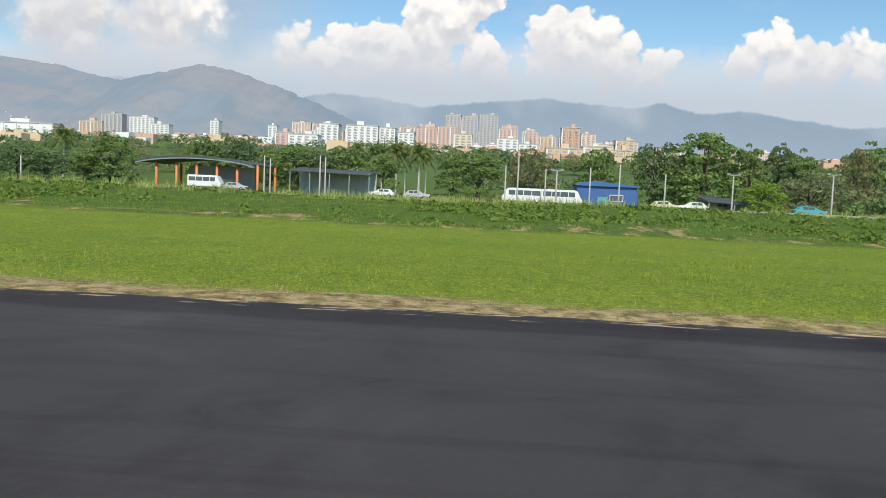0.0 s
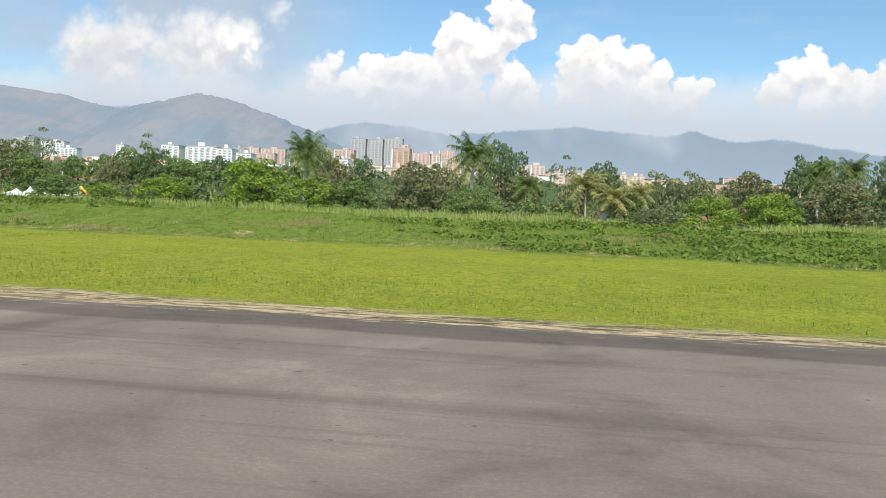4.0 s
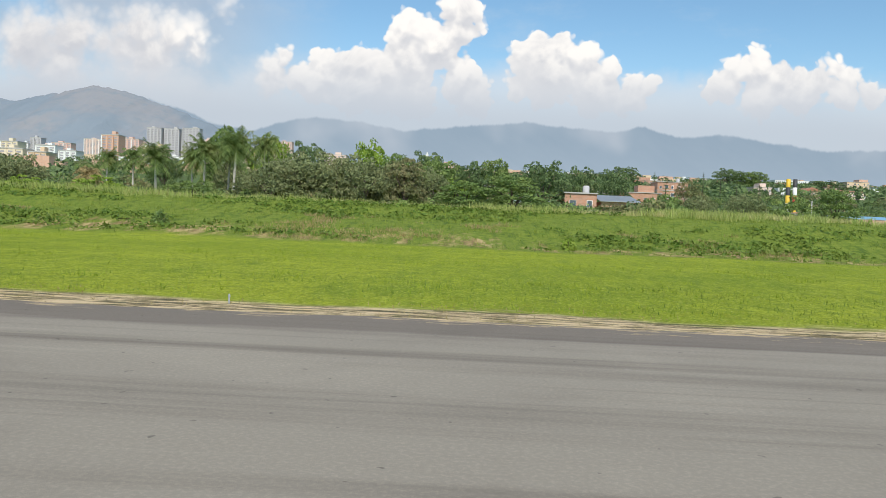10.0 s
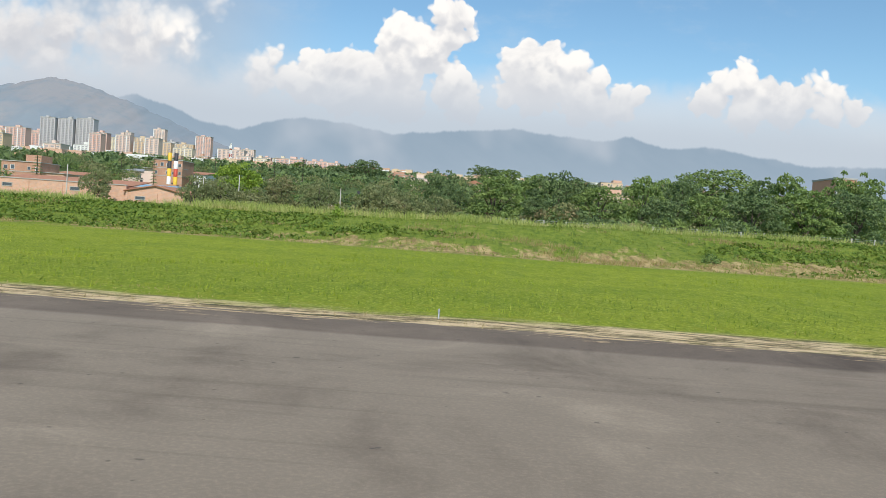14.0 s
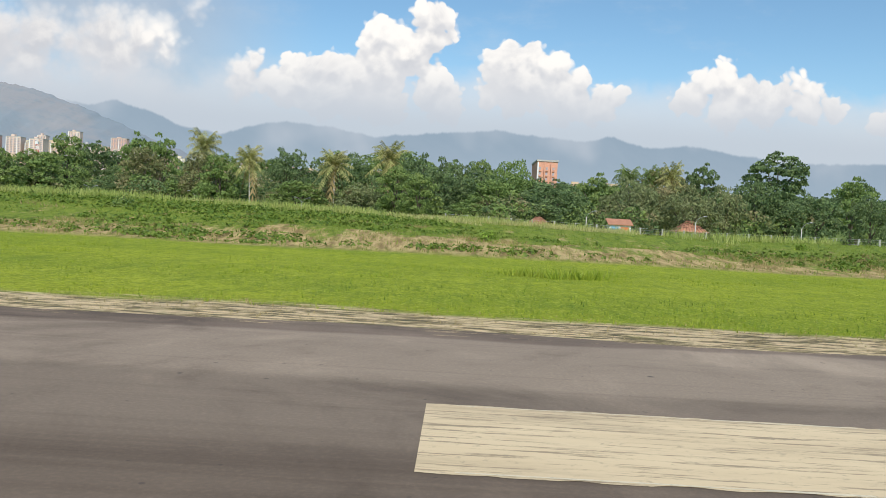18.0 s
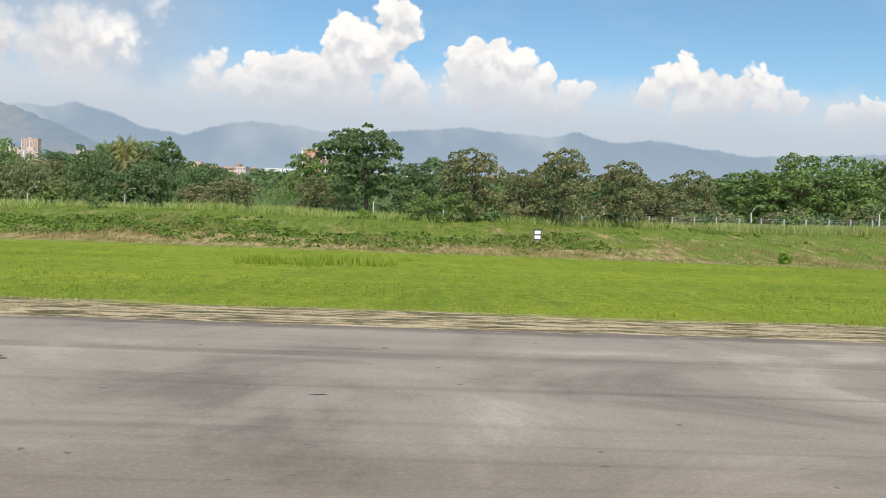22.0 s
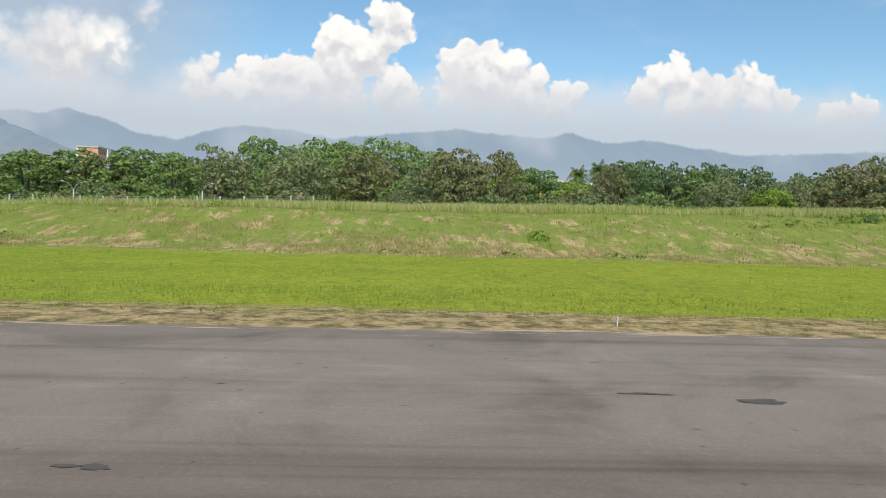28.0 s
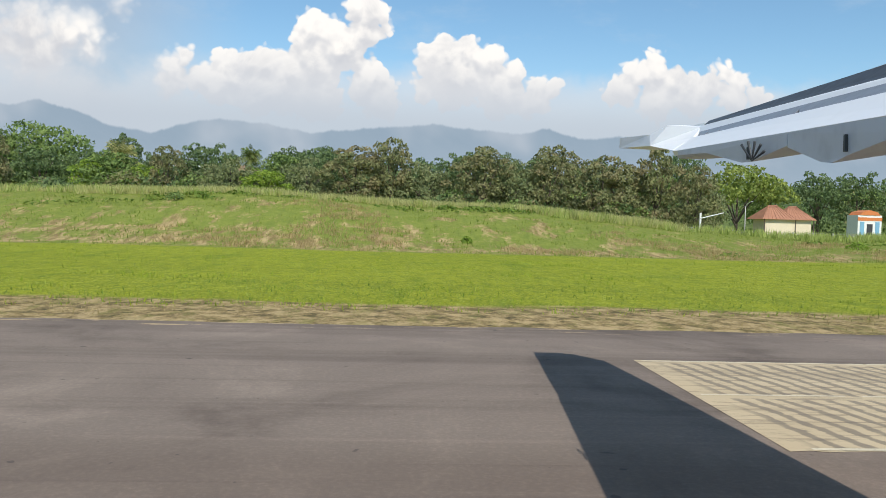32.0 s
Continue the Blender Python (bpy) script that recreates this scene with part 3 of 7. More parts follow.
def make_runway():
    xs = spaced([(-900, -120, 30), (-120, 1320, 1.5), (1320, 2200, 40)])
    top, low = [], []
    for x in xs:
        e = 20.0 + 1.0 * noise.noise((x * 0.012, 3, 0)) + 0.5 * noise.noise((x * 0.11, 7, 0)) + 0.22 * noise.noise((x * 0.6, 1, 0))
        e += 1.6 * smooth(x, 1000, 1010) * (1 - smooth(x, 1042, 1047))
        top.append((x, e, 0.0))
    n = len(xs)
    verts = [(x, -26.0, 0.0) for x in xs] + [(x, 0.0, 0.0) for x in xs] + top + [(x, e + 0.12, -0.2) for x, e, _ in top]
    faces = [(r * n + i, r * n + i + 1, (r + 1) * n + i + 1, (r + 1) * n + i) for r in range(3) for i in range(n - 1)]
    ob = part("runway", mesh_of("runway", verts, faces), ASPHALT)
    tagged(ob, "grey-brown worn asphalt runway with rubber streaks", "runway", kind="structure")


make_ground()
make_runway()


RIM_PAINT = plain("pale_rim_paint", (0.66, 0.58, 0.42), 0.8, vary=0.3, scale=4, dirt=0.3)


def marking(x0, length, y0, y1, label, mat=None):
    """A painted block with ragged worn edges, a few millimetres over the asphalt."""
    rng = random.Random(int(x0))
    ob = thing("runway_marking", label, "road marking", "runway markings", "structure", (x0, 0, 0.006))
    n = int(length / 0.25)
    pts = [(i * 0.25 + rng.uniform(-0.03, 0.03), y0 + rng.uniform(-0.035, 0.035)) for i in range(n + 1)]
    far = [(i * 0.25, y1 + rng.uniform(-0.035, 0.035)) for i in range(n + 1)]
    verts = [(x, y, 0) for x, y in pts + far]
    faces = [(i, i + 1, n + 2 + i, n + 1 + i) for i in range(n)]
    part("paint", mesh_of("paint", verts, faces), mat or PAINT, ob)
    # brighter rim lines left from an older coat
    for y in (y0 + 0.06, y1 - 0.06) if mat is None else (y0 + 0.09, y1 - 0.09, (y0 + y1) / 2):
        runs, at = [], rng.uniform(0, 0.5)
        while at < length - 0.6:
            run = min(rng.uniform(0.8, 4.0), length - at)
            h = rng.uniform(0.015, 0.035) if mat is None else rng.uniform(0.025, 0.06)
            runs.append((at, y, run, h))
            at += run + rng.choice([0.0, 0.08, 0.3])
        v, f = [], []
        for a, yy, run, h in runs:
            k = len(v)
            v += [(a, yy - h, 0.004), (a + run, yy - h * 0.8, 0.004), (a + run, yy + h, 0.004), (a, yy + h * 0.7, 0.004)]
            f.append((k, k + 1, k + 2, k + 3))
        part("rim_line", mesh_of("rim_line", v, f), RIM_PAINT, ob, "paler worn rim line")
    return ob


MARK_NEAR, MARK_WIDE = 9.1, 15.3
for x0, length, near in ((90.3, 22.5, 9.1), (243.0, 24.0, 9.9), (860.8, 22.5, 8.3), (1029.75, 22.75, 9.2)):
    marking(x0, length, near, near + 3.25, "cream painted touchdown block, worn and streaked")
marking(1191.0, 40, MARK_NEAR, MARK_WIDE, "wide worn cream aiming block with diagonal streaks", PAINT_RUBBED)

# ---------------------------------------------------------------- trees


def unit_points(rng, n):
    v = rng.normal(size=(n, 3))
    return v / np.linalg.norm(v, axis=1, keepdims=True)


def leaf_cards(points, outward, size, rng, name, lift=0.25):
    """One small leaf clump at each point."""
    n = len(points)
    nor = outward * 0.8 + unit_points(rng, n) * 0.9 + np.array([0, 0, lift])
    nor /= np.linalg.norm(nor, axis=1, keepdims=True)
    side = np.cross(nor, unit_points(rng, n))
    side /= np.linalg.norm(side, axis=1, keepdims=True) + 1e-9
    up = np.cross(nor, side)
    s = size * rng.uniform(0.55, 1.25, (n, 1))
    a, b = side * s, up * s * rng.uniform(0.6, 1.0, (n, 1))
    verts = np.stack([points - a - b * 0.6, points + a * rng.uniform(0.5, 1.2, (n, 1)) - b * rng.uniform(0.2, 0.9, (n, 1)), points + b], 1).reshape(-1, 3)
    faces = np.arange(n * 3).reshape(-1, 3).tolist()
    return mesh_of(name, verts.tolist(), faces)


def blob_crown(blobs, n, size, seed, name):
    rng = np.random.default_rng(seed)
    blobs = np.array(blobs, float)
    area = blobs[:, 3] * blobs[:, 4] + blobs[:, 3] * blobs[:, 5]
    pick = rng.choice(len(blobs), n * 2, p=area / area.sum())
    d = unit_points(rng, n * 2)
    d[:, 2] = np.where(d[:, 2] < -0.35, -d[:, 2] * 0.6, d[:, 2])
    r = 1 - np.abs(rng.normal(0, 0.16, (n * 2, 1))) + 0.22 * (rng.random((n * 2, 1)) < 0.12)
    p = blobs[pick, :3] + d * blobs[pick, 3:6] * r
    inside = np.zeros(len(p), bool)
    for k, q in enumerate(blobs):
        inside |= (((p - q[:3]) / (q[3:6] * 0.80)) ** 2).sum(1) < 1
    keep = ~inside
    p, d = p[keep][:n], d[keep][:n]
    return leaf_cards(p, d, size, rng, name)


def tube(path, radii, sides=6, cap=False):
    """Verts and faces of a tapered tube along a path."""
    verts, faces = [], []
    for k, (c, r) in enumerate(zip(path, radii)):
        c = Vector(c)
        ahead = (Vector(path[min(k + 1, len(path) - 1)]) - Vector(path[max(k - 1, 0)])).normalized()
        a = ahead.cross(Vector((0.3, 1, 0.1))).normalized()
        b = ahead.cross(a)
        for j in range(sides):
            t = 2 * math.pi * j / sides
            verts.append(tuple(c + a * math.cos(t) * r + b * math.sin(t) * r))
    for k in range(len(path) - 1):
        for j in range(sides):
            q = k * sides
            faces.append((q + j, q + (j + 1) % sides, q + sides + (j + 1) % sides, q + sides + j))
    if cap:
        faces.append(tuple(range((len(path) - 1) * sides, len(path) * sides)))
    return verts, faces


def joined(name, pieces, smooth_=True):
    verts, faces = [], []
    for v, f in pieces:
        k = len(verts)
        verts += list(v)
        faces += [tuple(i + k for i in q) for q in f]
    return mesh_of(name, verts, faces, smooth_)


def limbs(height, fork, spread, n, r, seed):
    rng = random.Random(seed)
    lean = (rng.uniform(-0.25, 0.25), rng.uniform(-0.25, 0.25))
    out = [tube([(0, 0, -0.6), (0, 0, 0.2), (lean[0] * 0.5, lean[1] * 0.5, fork * 0.6), (lean[0], lean[1], fork), (lean[0] * 1.5, lean[1] * 1.5, height * 0.8)],
                [r * 1.5, r * 1.15, r * 0.9, r * 0.75, r * 0.15], 8)]
    for k in range(n):
        a = 2 * math.pi * k / n + rng.uniform(-0.4, 0.4)
        d, h = spread * rng.uniform(0.6, 1.0), height * rng.uniform(0.62, 0.85)
        f = fork * rng.uniform(0.7, 1.1)
        out.append(tube([(lean[0], lean[1], f), (lean[0] + d * 0.4 * math.cos(a), lean[1] + d * 0.4 * math.sin(a), f + (h - f) * 0.5),
                         (lean[0] + d * math.cos(a), lean[1] + d * math.sin(a), h)], [r * 0.55, r * 0.36, r * 0.08], 6))
    return joined("trunk", out)


def crown_blobs(width, base, height, n, seed, flat=1.0, dome=0.6):
    rng = random.Random(seed)
    out = []
    for k in range(n):
        a, d = 2.4 * k + rng.uniform(-0.5, 0.5), width * 0.5 * math.sqrt((k + 0.3) / n) * 0.84
        uneven = 1 + 0.55 * noise.noise((math.cos(a) * 1.3 + seed * 5.1, math.sin(a) * 1.3, seed * 2.7))
        d *= uneven
        top = height * (1 - dome * min(1.3, d / (width * 0.5)) ** 2) * (0.9 + 0.1 * uneven)
        r = width * rng.uniform(0.055, 0.125)
        z = base + (top - r * flat * 0.8 - base) * rng.random() ** 0.6
        out.append((d * math.cos(a), d * math.sin(a), max(z, base + r * flat * 0.4), r, r, r * flat * rng.uniform(0.6, 0.95)))
    # the crown fills its height and width
    up = height / max(b[2] + b[5] for b in out)
    over = width / 2 / sorted(math.hypot(b[0], b[1]) + b[3] for b in out)[int(n * 0.93)]
    return [(x * over, y * over, z * up, p * over, q * over, h * up) for x, y, z, p, q, h in out]


def tree_of(kind, trunk, crown, leaf, label, bark=None):
    ob = thing("tree", label, "tree", "trees beyond the bank", at=(0, -300, -50))
    part("trunk", trunk, bark or BARK, ob)
    part("crown", crown, leaf, ob)
    return ob


MODELS = {}


def add_model(key, width, height, base, leaf, label, n=1700, size=0.34, blobs=16, seed=1, flat=0.8, dome=0.55, r=0.28, fork=0.3):
    crown = blob_crown(crown_blobs(width, base, height, blobs, seed, flat, dome), n, size, seed + 50, "crown")
    trunk = limbs(height, height * fork, width * 0.36, 5, r, seed + 9)
    MODELS[key] = (tree_of(key, trunk, crown, leaf, label), height, width)


# unit trees of ten metres or so, scaled where they stand
add_model("round1", 10, 10, 0.3, LEAF, "broad green tree with a dense uneven crown", 5600, 0.23, 84, 1, dome=0.55)
add_model("round2", 11, 10, 0.2, LEAF_DARK, "dark green tree with a heavy low crown", 5800, 0.23, 90, 2, dome=0.5)
add_model("round3", 9, 10, 0.3, LEAF, "leafy green tree with a tall full crown", 5400, 0.22, 80, 3, dome=0.4)
add_model("brown1", 10.5, 10, 0.2, LEAF_BROWN, "olive-brown tree with a thick reddish crown", 5800, 0.22, 90, 4, dome=0.45)
add_model("brown2", 12, 9, 0.1, LEAF_OLIVE, "low olive tree with a greyish wide crown", 5800, 0.23, 90, 5, dome=0.5)
add_model("spread1", 17, 10, 1.0, LEAF, "spreading umbrella tree with a wide flat crown", 7000, 0.26, 110, 6, 0.6, 0.5, fork=0.22)
add_model("spread2", 17, 10, 4.2, LEAF_LIME, "wide flat yellow-green tree shading a hut", 7000, 0.26, 110, 16, 0.5, 0.5, fork=0.22)
add_model("bright1", 10, 9, 0.1, LEAF_BRIGHT, "bright yellow-green mango tree with a round crown", 5600, 0.22, 84, 7, dome=0.55)
add_model("tall1", 8, 10, 0.8, LEAF_DARK, "tall dark tree with a loose tiered crown", 6000, 0.21, 96, 8, 0.7, 0.35, 0.2, 0.4)
add_model("shrub1", 8, 4, 0.0, LEAF_BRIGHT, "low bright green bush", 2400, 0.19, 30, 9, 0.8, 0.6, 0.12)
add_model("shrub2", 9, 5, 0.0, LEAF, "low dense green thicket", 2600, 0.2, 34, 10, 0.8, 0.5, 0.12)
add_model("bare1", 7, 10, 3.0, LEAF_OLIVE, "thin half-bare tree with pale twigs", 900, 0.18, 26, 11, 0.8, 0.5, 0.16)


def frond(length, droop, a, rise, z, rng, leaves=13, wide=0.62):
    """One feathered palm frond: a bent rib with leaflets at both sides."""
    verts, faces = [], []
    pts = []
    for k in range(leaves + 1):
        s = k / leaves
        d = length * s * (1 - 0.22 * s * droop)
        pts.append(Vector((d * math.cos(a), d * math.sin(a), z + rise * length * s - droop * length * s * s)))
    side = Vector((-math.sin(a), math.cos(a), 0))
    for k in range(leaves):
        p, q = pts[k], pts[k + 1]
        w = wide * (0.35 + 1.3 * math.sin(math.pi * min(1, (k + 0.8) / (leaves + 0.5))) ** 0.7) * rng.uniform(0.8, 1.1)
        for sgn in (-1, 1):
            tip = p + side * sgn * w + (q - p) * 1.1 - Vector((0, 0, w * rng.uniform(0.25, 0.7)))
            i = len(verts)
            verts += [tuple(p), tuple(p + (q - p) * 0.75), tuple(tip)]
            faces.append((i, i + 1, i + 2))
    return verts, faces


def add_palm(key, height, length, n, leaf, bark, label, seed, fat=0.3, droop=0.75, skirt=0):
    rng = random.Random(seed)
    bend = rng.uniform(-0.5, 0.5)
    path = [(bend * s * s, 0, height * s - 0.5 * (s == 0)) for s in (0, 0.15, 0.35, 0.6, 0.85, 1)]
    trunk = joined("trunk", [tube(path, [fat * 1.25, fat, fat * 0.95, fat * 1.05, fat * 0.8, fat * 0.5], 8)])
    fr = []
    for k in range(n + 8):
        r = 1.9 * (k + 0.5) / (n + 8) - 0.4
        fr.append(frond(length * rng.uniform(0.85, 1.1) / math.sqrt(1 + 0.45 * r * r), droop * rng.uniform(0.75, 1.2) * (0.50 + 0.55 * max(r, 0)), 2.4 * k + rng.uniform(-0.3, 0.3), r, 0, rng, 15, 0.62))
    v, f = [], []
    for a, b in fr:
        k = len(v)
        v += [(p[0] + bend, p[1], p[2] + height) for p in a]
        f += [tuple(i + k for i in q) for q in b]
    ob = thing("palm_tree", label, "palm tree", "palm trees", at=(0, -300, -50))
    part("trunk", trunk, bark, ob)
    part("crown", mesh_of("crown", v, f), leaf, ob)
    if skirt:
        sk = [frond(length * 0.7, 1.2, 2.1 * k, -0.5, height - 0.2, rng, 8) for k in range(skirt)]
        part("dead_fronds", joined("dead_fronds", sk, False), FROND_DRY, ob)
    MODELS[key] = (ob, height + length * 0.45, length * 1.75)


add_palm("royal1", 5.9, 3.8, 34, FROND, PALM_BARK, "royal palm with a smooth pale trunk", 21, 0.20, 0.62)
add_palm("royal2", 6.2, 3.5, 32, FROND, PALM_BARK, "royal palm with a pale trunk and drooping fronds", 22, 0.18, 0.75)
add_palm("coco1", 6.6, 4.0, 26, FROND_YELLOW, PALM_BARK, "coconut palm with yellowing fronds on a thin trunk", 23, 0.13, 0.62, 4)
add_palm("dry1", 4.0, 3.4, 22, FROND_DRY, BARK, "short palm with dry orange fronds", 24, 0.2, 0.9)


def add_conifer():
    rng = random.Random(31)
    v, f = [], []
    for k in range(13):
        z = 1.6 + k * 0.65
        r = 2.1 * (1 - k / 14.5)
        for j in range(7):
            a = 0.9 * j + k * 0.5
            p, q = frond(r * rng.uniform(0.8, 1.1), 0.25, a, 0.12, z, rng, 6, 0.3)
            m = len(v)
            v += p
            f += [tuple(i + m for i in t) for t in q]
    ob = thing("conifer_tree", "dark tiered conifer above the roofs", "tree", "trees beyond the bank", at=(0, -300, -50))
    part("trunk", joined("trunk", [tube([(0, 0, -0.5), (0, 0, 5), (0, 0, 10)], [0.2, 0.14, 0.03], 6)]), BARK, ob)
    part("crown", mesh_of("crown", v, f), LEAF_DARK, ob)
    MODELS["conifer"] = (ob, 10, 4.2)


add_conifer()
USED = set()


def plant(key, x, y, top, width=0.0, seed=0, base=None):
    """Stands a tree with its top at that height above the sea of the strip."""
    if key == "spread1" and width and top > width * 1.15:
        key = "round3"
    ob, h, w = MODELS[key]
    z = ground_z(x, y) - 0.1 if base is None else base
    s = max(0.25, (top - z) / h)
    sw = (width / w) if width else s
    m = pose(x, y, z, 0, 0, (x * 37.1 + seed * 71) % 360) @ Matrix.Diagonal((sw, sw, s, 1))
    c = copy_thing(ob, Matrix.Identity(4)) if key in USED else ob
    USED.add(key)
    c.matrix_basis = m
    return c


# ---------------------------------------------------------------- trees, stretch by stretch: kind, along, across, top, width


def stand(rows, seed):
    for k, (key, x, y, top, width) in enumerate(rows):
        plant(key, x, y, top, width, seed * 50 + k)


stand([("round3", -87.6, 160, 9.1, 9.1), ("round1", -84.7, 165, 12.4, 13.4), ("royal2", -80.8, 140, 12.5, 5.5), ("round2", -80, 125, 7.9, 10.2),
       ("round2", -74.7, 125, 7.5, 9.2), ("round1", -66, 170, 13.3, 11.1), ("round2", -59, 172, 14.3, 12.6), ("round1", -49.2, 165, 10.9, 8.1),
       ("round1", -42.9, 160, 11.3, 13), ("round2", -38.5, 160, 10.8, 11.7), ("royal2", -34.2, 185, 14.8, 5.3), ("round1", -32.8, 165, 11.9, 14.8),
       ("royal1", -29.7, 183, 14, 5.5), ("royal2", -28.4, 186, 14.6, 6.2), ("royal1", -24.7, 184, 14.8, 6.1), ("round3", -24, 160, 10.8, 7.8)], 1)
stand([("royal2", -22.8, 186, 14.4, 5.9), ("royal1", -19.2, 184, 14.5, 5.6), ("royal2", -17.9, 186, 13.7, 5.1), ("round1", -11.8, 195, 13.4, 11.1),
       ("round3", -4.7, 165, 12.4, 12.1), ("conifer", 5.2, 150, 14.2, 2.2), ("brown1", 5.9, 165, 13.1, 12.1), ("round1", 19.2, 160, 13.4, 10.4),
       ("round2", 29.2, 152, 14.4, 11.1), ("round1", 37.5, 150, 16.5, 18.3), ("bright1", 39.3, 122, 7, 7.9), ("round3", 45.8, 150, 14.7, 7.3),
       ("brown2", 47.8, 125, 9.1, 12.2), ("tall1", 51.4, 150, 15, 6.1), ("round3", 54.8, 150, 14.1, 8.5), ("brown1", 63.1, 145, 14.2, 7.7)], 2)
stand([("bright1", 66.8, 124, 8.3, 10.1), ("spread1", 77.2, 170, 17.7, 15.2), ("brown2", 77.3, 124, 9, 12.1), ("brown2", 85.2, 124, 8.2, 12.1),
       ("tall1", 86.8, 150, 14, 7.3), ("round2", 92, 150, 15.2, 13.4), ("round2", 95.4, 150, 14.3, 9.2), ("brown1", 99.4, 150, 14.2, 9.8),
       ("brown1", 104.1, 150, 11.6, 8.5), ("bare1", 105.3, 160, 18.2, 10.4), ("spread1", 110.1, 160, 16.5, 14.3), ("brown2", 113.9, 122, 5.2, 10.9),
       ("round2", 115.8, 160, 16, 9.1), ("brown1", 118.7, 140, 10.1, 12.5), ("bare1", 122.7, 165, 19.1, 10.7), ("shrub2", 124.2, 120, 4.4, 10.7)], 3)
stand([("brown1", 127.1, 150, 15, 11), ("bare1", 132.4, 150, 15.6, 7.3), ("brown1", 136.3, 128, 6, 9.4), ("round3", 136.8, 140, 12.5, 9.1),
       ("round1", 143.1, 145, 11.8, 8.3), ("round1", 146.8, 150, 12.7, 9.8), ("shrub2", 147.3, 122, 5.2, 9.9), ("bare1", 150.1, 160, 18.2, 9.8),
       ("round1", 151.6, 150, 14.1, 9.8), ("brown1", 153.9, 140, 11.3, 8), ("round2", 157.3, 150, 14.3, 11), ("round1", 160.6, 112, 6.8, 9.1),
       ("brown2", 161.7, 128, 6.1, 11.5), ("round1", 163.3, 148, 12.5, 9.6), ("round2", 170, 150, 13.4, 9.8), ("bright1", 170.2, 108, 5.8, 6.2)], 4)
stand([("round2", 171.5, 125, 6.8, 7.1), ("round1", 176, 150, 13.2, 9.8), ("round1", 176.1, 125, 10.4, 11.2), ("bright1", 180.1, 108, 7, 9.7),
       ("brown2", 184.5, 118, 7.1, 8.6), ("spread1", 187.2, 160, 17.5, 11.7), ("round1", 191.9, 150, 13.5, 9.8), ("bright1", 193.4, 108, 10.3, 11.9),
       ("bare1", 194.4, 150, 14.1, 6.1), ("brown1", 195.6, 140, 13.2, 11.4), ("royal1", 196.1, 122, 15.2, 7.9), ("round2", 199.1, 150, 14.7, 7.3),
       ("bright1", 201.7, 108, 7.9, 8.4), ("round1", 206.9, 110, 7.7, 8.5), ("brown2", 210.8, 118, 7.4, 9.6), ("brown1", 214.2, 150, 13.3, 11)], 5)
stand([("brown1", 214.6, 118, 11.3, 11), ("royal1", 223.1, 119, 15.3, 8.6), ("spread1", 224.3, 110, 7.5, 10.3), ("round2", 226.5, 150, 18.2, 11),
       ("brown1", 230.1, 140, 10.9, 12.5), ("royal2", 231.2, 120, 10.1, 5.2), ("bare1", 238.2, 150, 15.8, 8.5), ("coco1", 240, 113, 10.4, 7.7),
       ("coco1", 243.7, 114, 8.7, 6.6), ("round2", 245.5, 150, 15, 9.2), ("round1", 245.9, 115, 8.2, 6.6), ("coco1", 247.6, 116, 9.5, 5), ("brown2", 250, 110, 6.1, 9),
       ("brown2", 254.4, 140, 12.9, 12.5), ("shrub1", 254.7, 106, 4.9, 7.8), ("bright1", 257.3, 113, 7.8, 9.2)], 6)
stand([("brown2", 260.5, 142, 13.4, 9.2), ("bright1", 265.2, 113, 8.5, 10.1), ("brown1", 269.5, 140, 13.4, 11.4), ("brown1", 275.5, 116, 11.1, 12.3),
       ("royal2", 275.9, 126, 14.9, 6.4), ("round2", 279.5, 140, 16.7, 10.8), ("royal2", 279.8, 125, 15.2, 6.8), ("brown2", 283.6, 112, 8.2, 10),
       ("royal1", 286.8, 125, 14.7, 5.4), ("round2", 288.9, 130, 16.7, 7.9), ("brown1", 290.9, 112, 10.7, 10.5), ("brown1", 292.5, 128, 11.1, 11.5),
       ("royal1", 294.5, 117, 14.3, 5.7), ("brown1", 297.3, 112, 10.7, 10.5), ("royal2", 300.7, 118, 14.5, 6.6), ("round2", 302.3, 132, 11.4, 12.9)], 7)
stand([("brown2", 304.1, 114, 9.5, 11.1), ("brown2", 308.6, 114, 10.1, 8.4), ("royal1", 309.2, 121, 15, 6.5), ("brown2", 311.3, 125, 7.9, 8.1),
       ("royal1", 317, 118, 13.4, 5.5), ("brown2", 320.2, 125, 8.4, 9.7), ("royal2", 323.3, 120, 13.2, 5.9), ("round2", 328.5, 150, 17.8, 8.3),
       ("royal1", 329.9, 120, 13.4, 5.4), ("round1", 333.2, 114, 9.4, 8.8), ("round2", 337.2, 170, 19.6, 10.8), ("bright1", 339.7, 110, 8, 7.6),
       ("royal2", 341.5, 130, 12.7, 4.5), ("bright1", 343.8, 110, 7.8, 7.2), ("round1", 348.7, 110, 8.7, 9.4), ("shrub2", 353.5, 106, 6.2, 6.9)], 8)
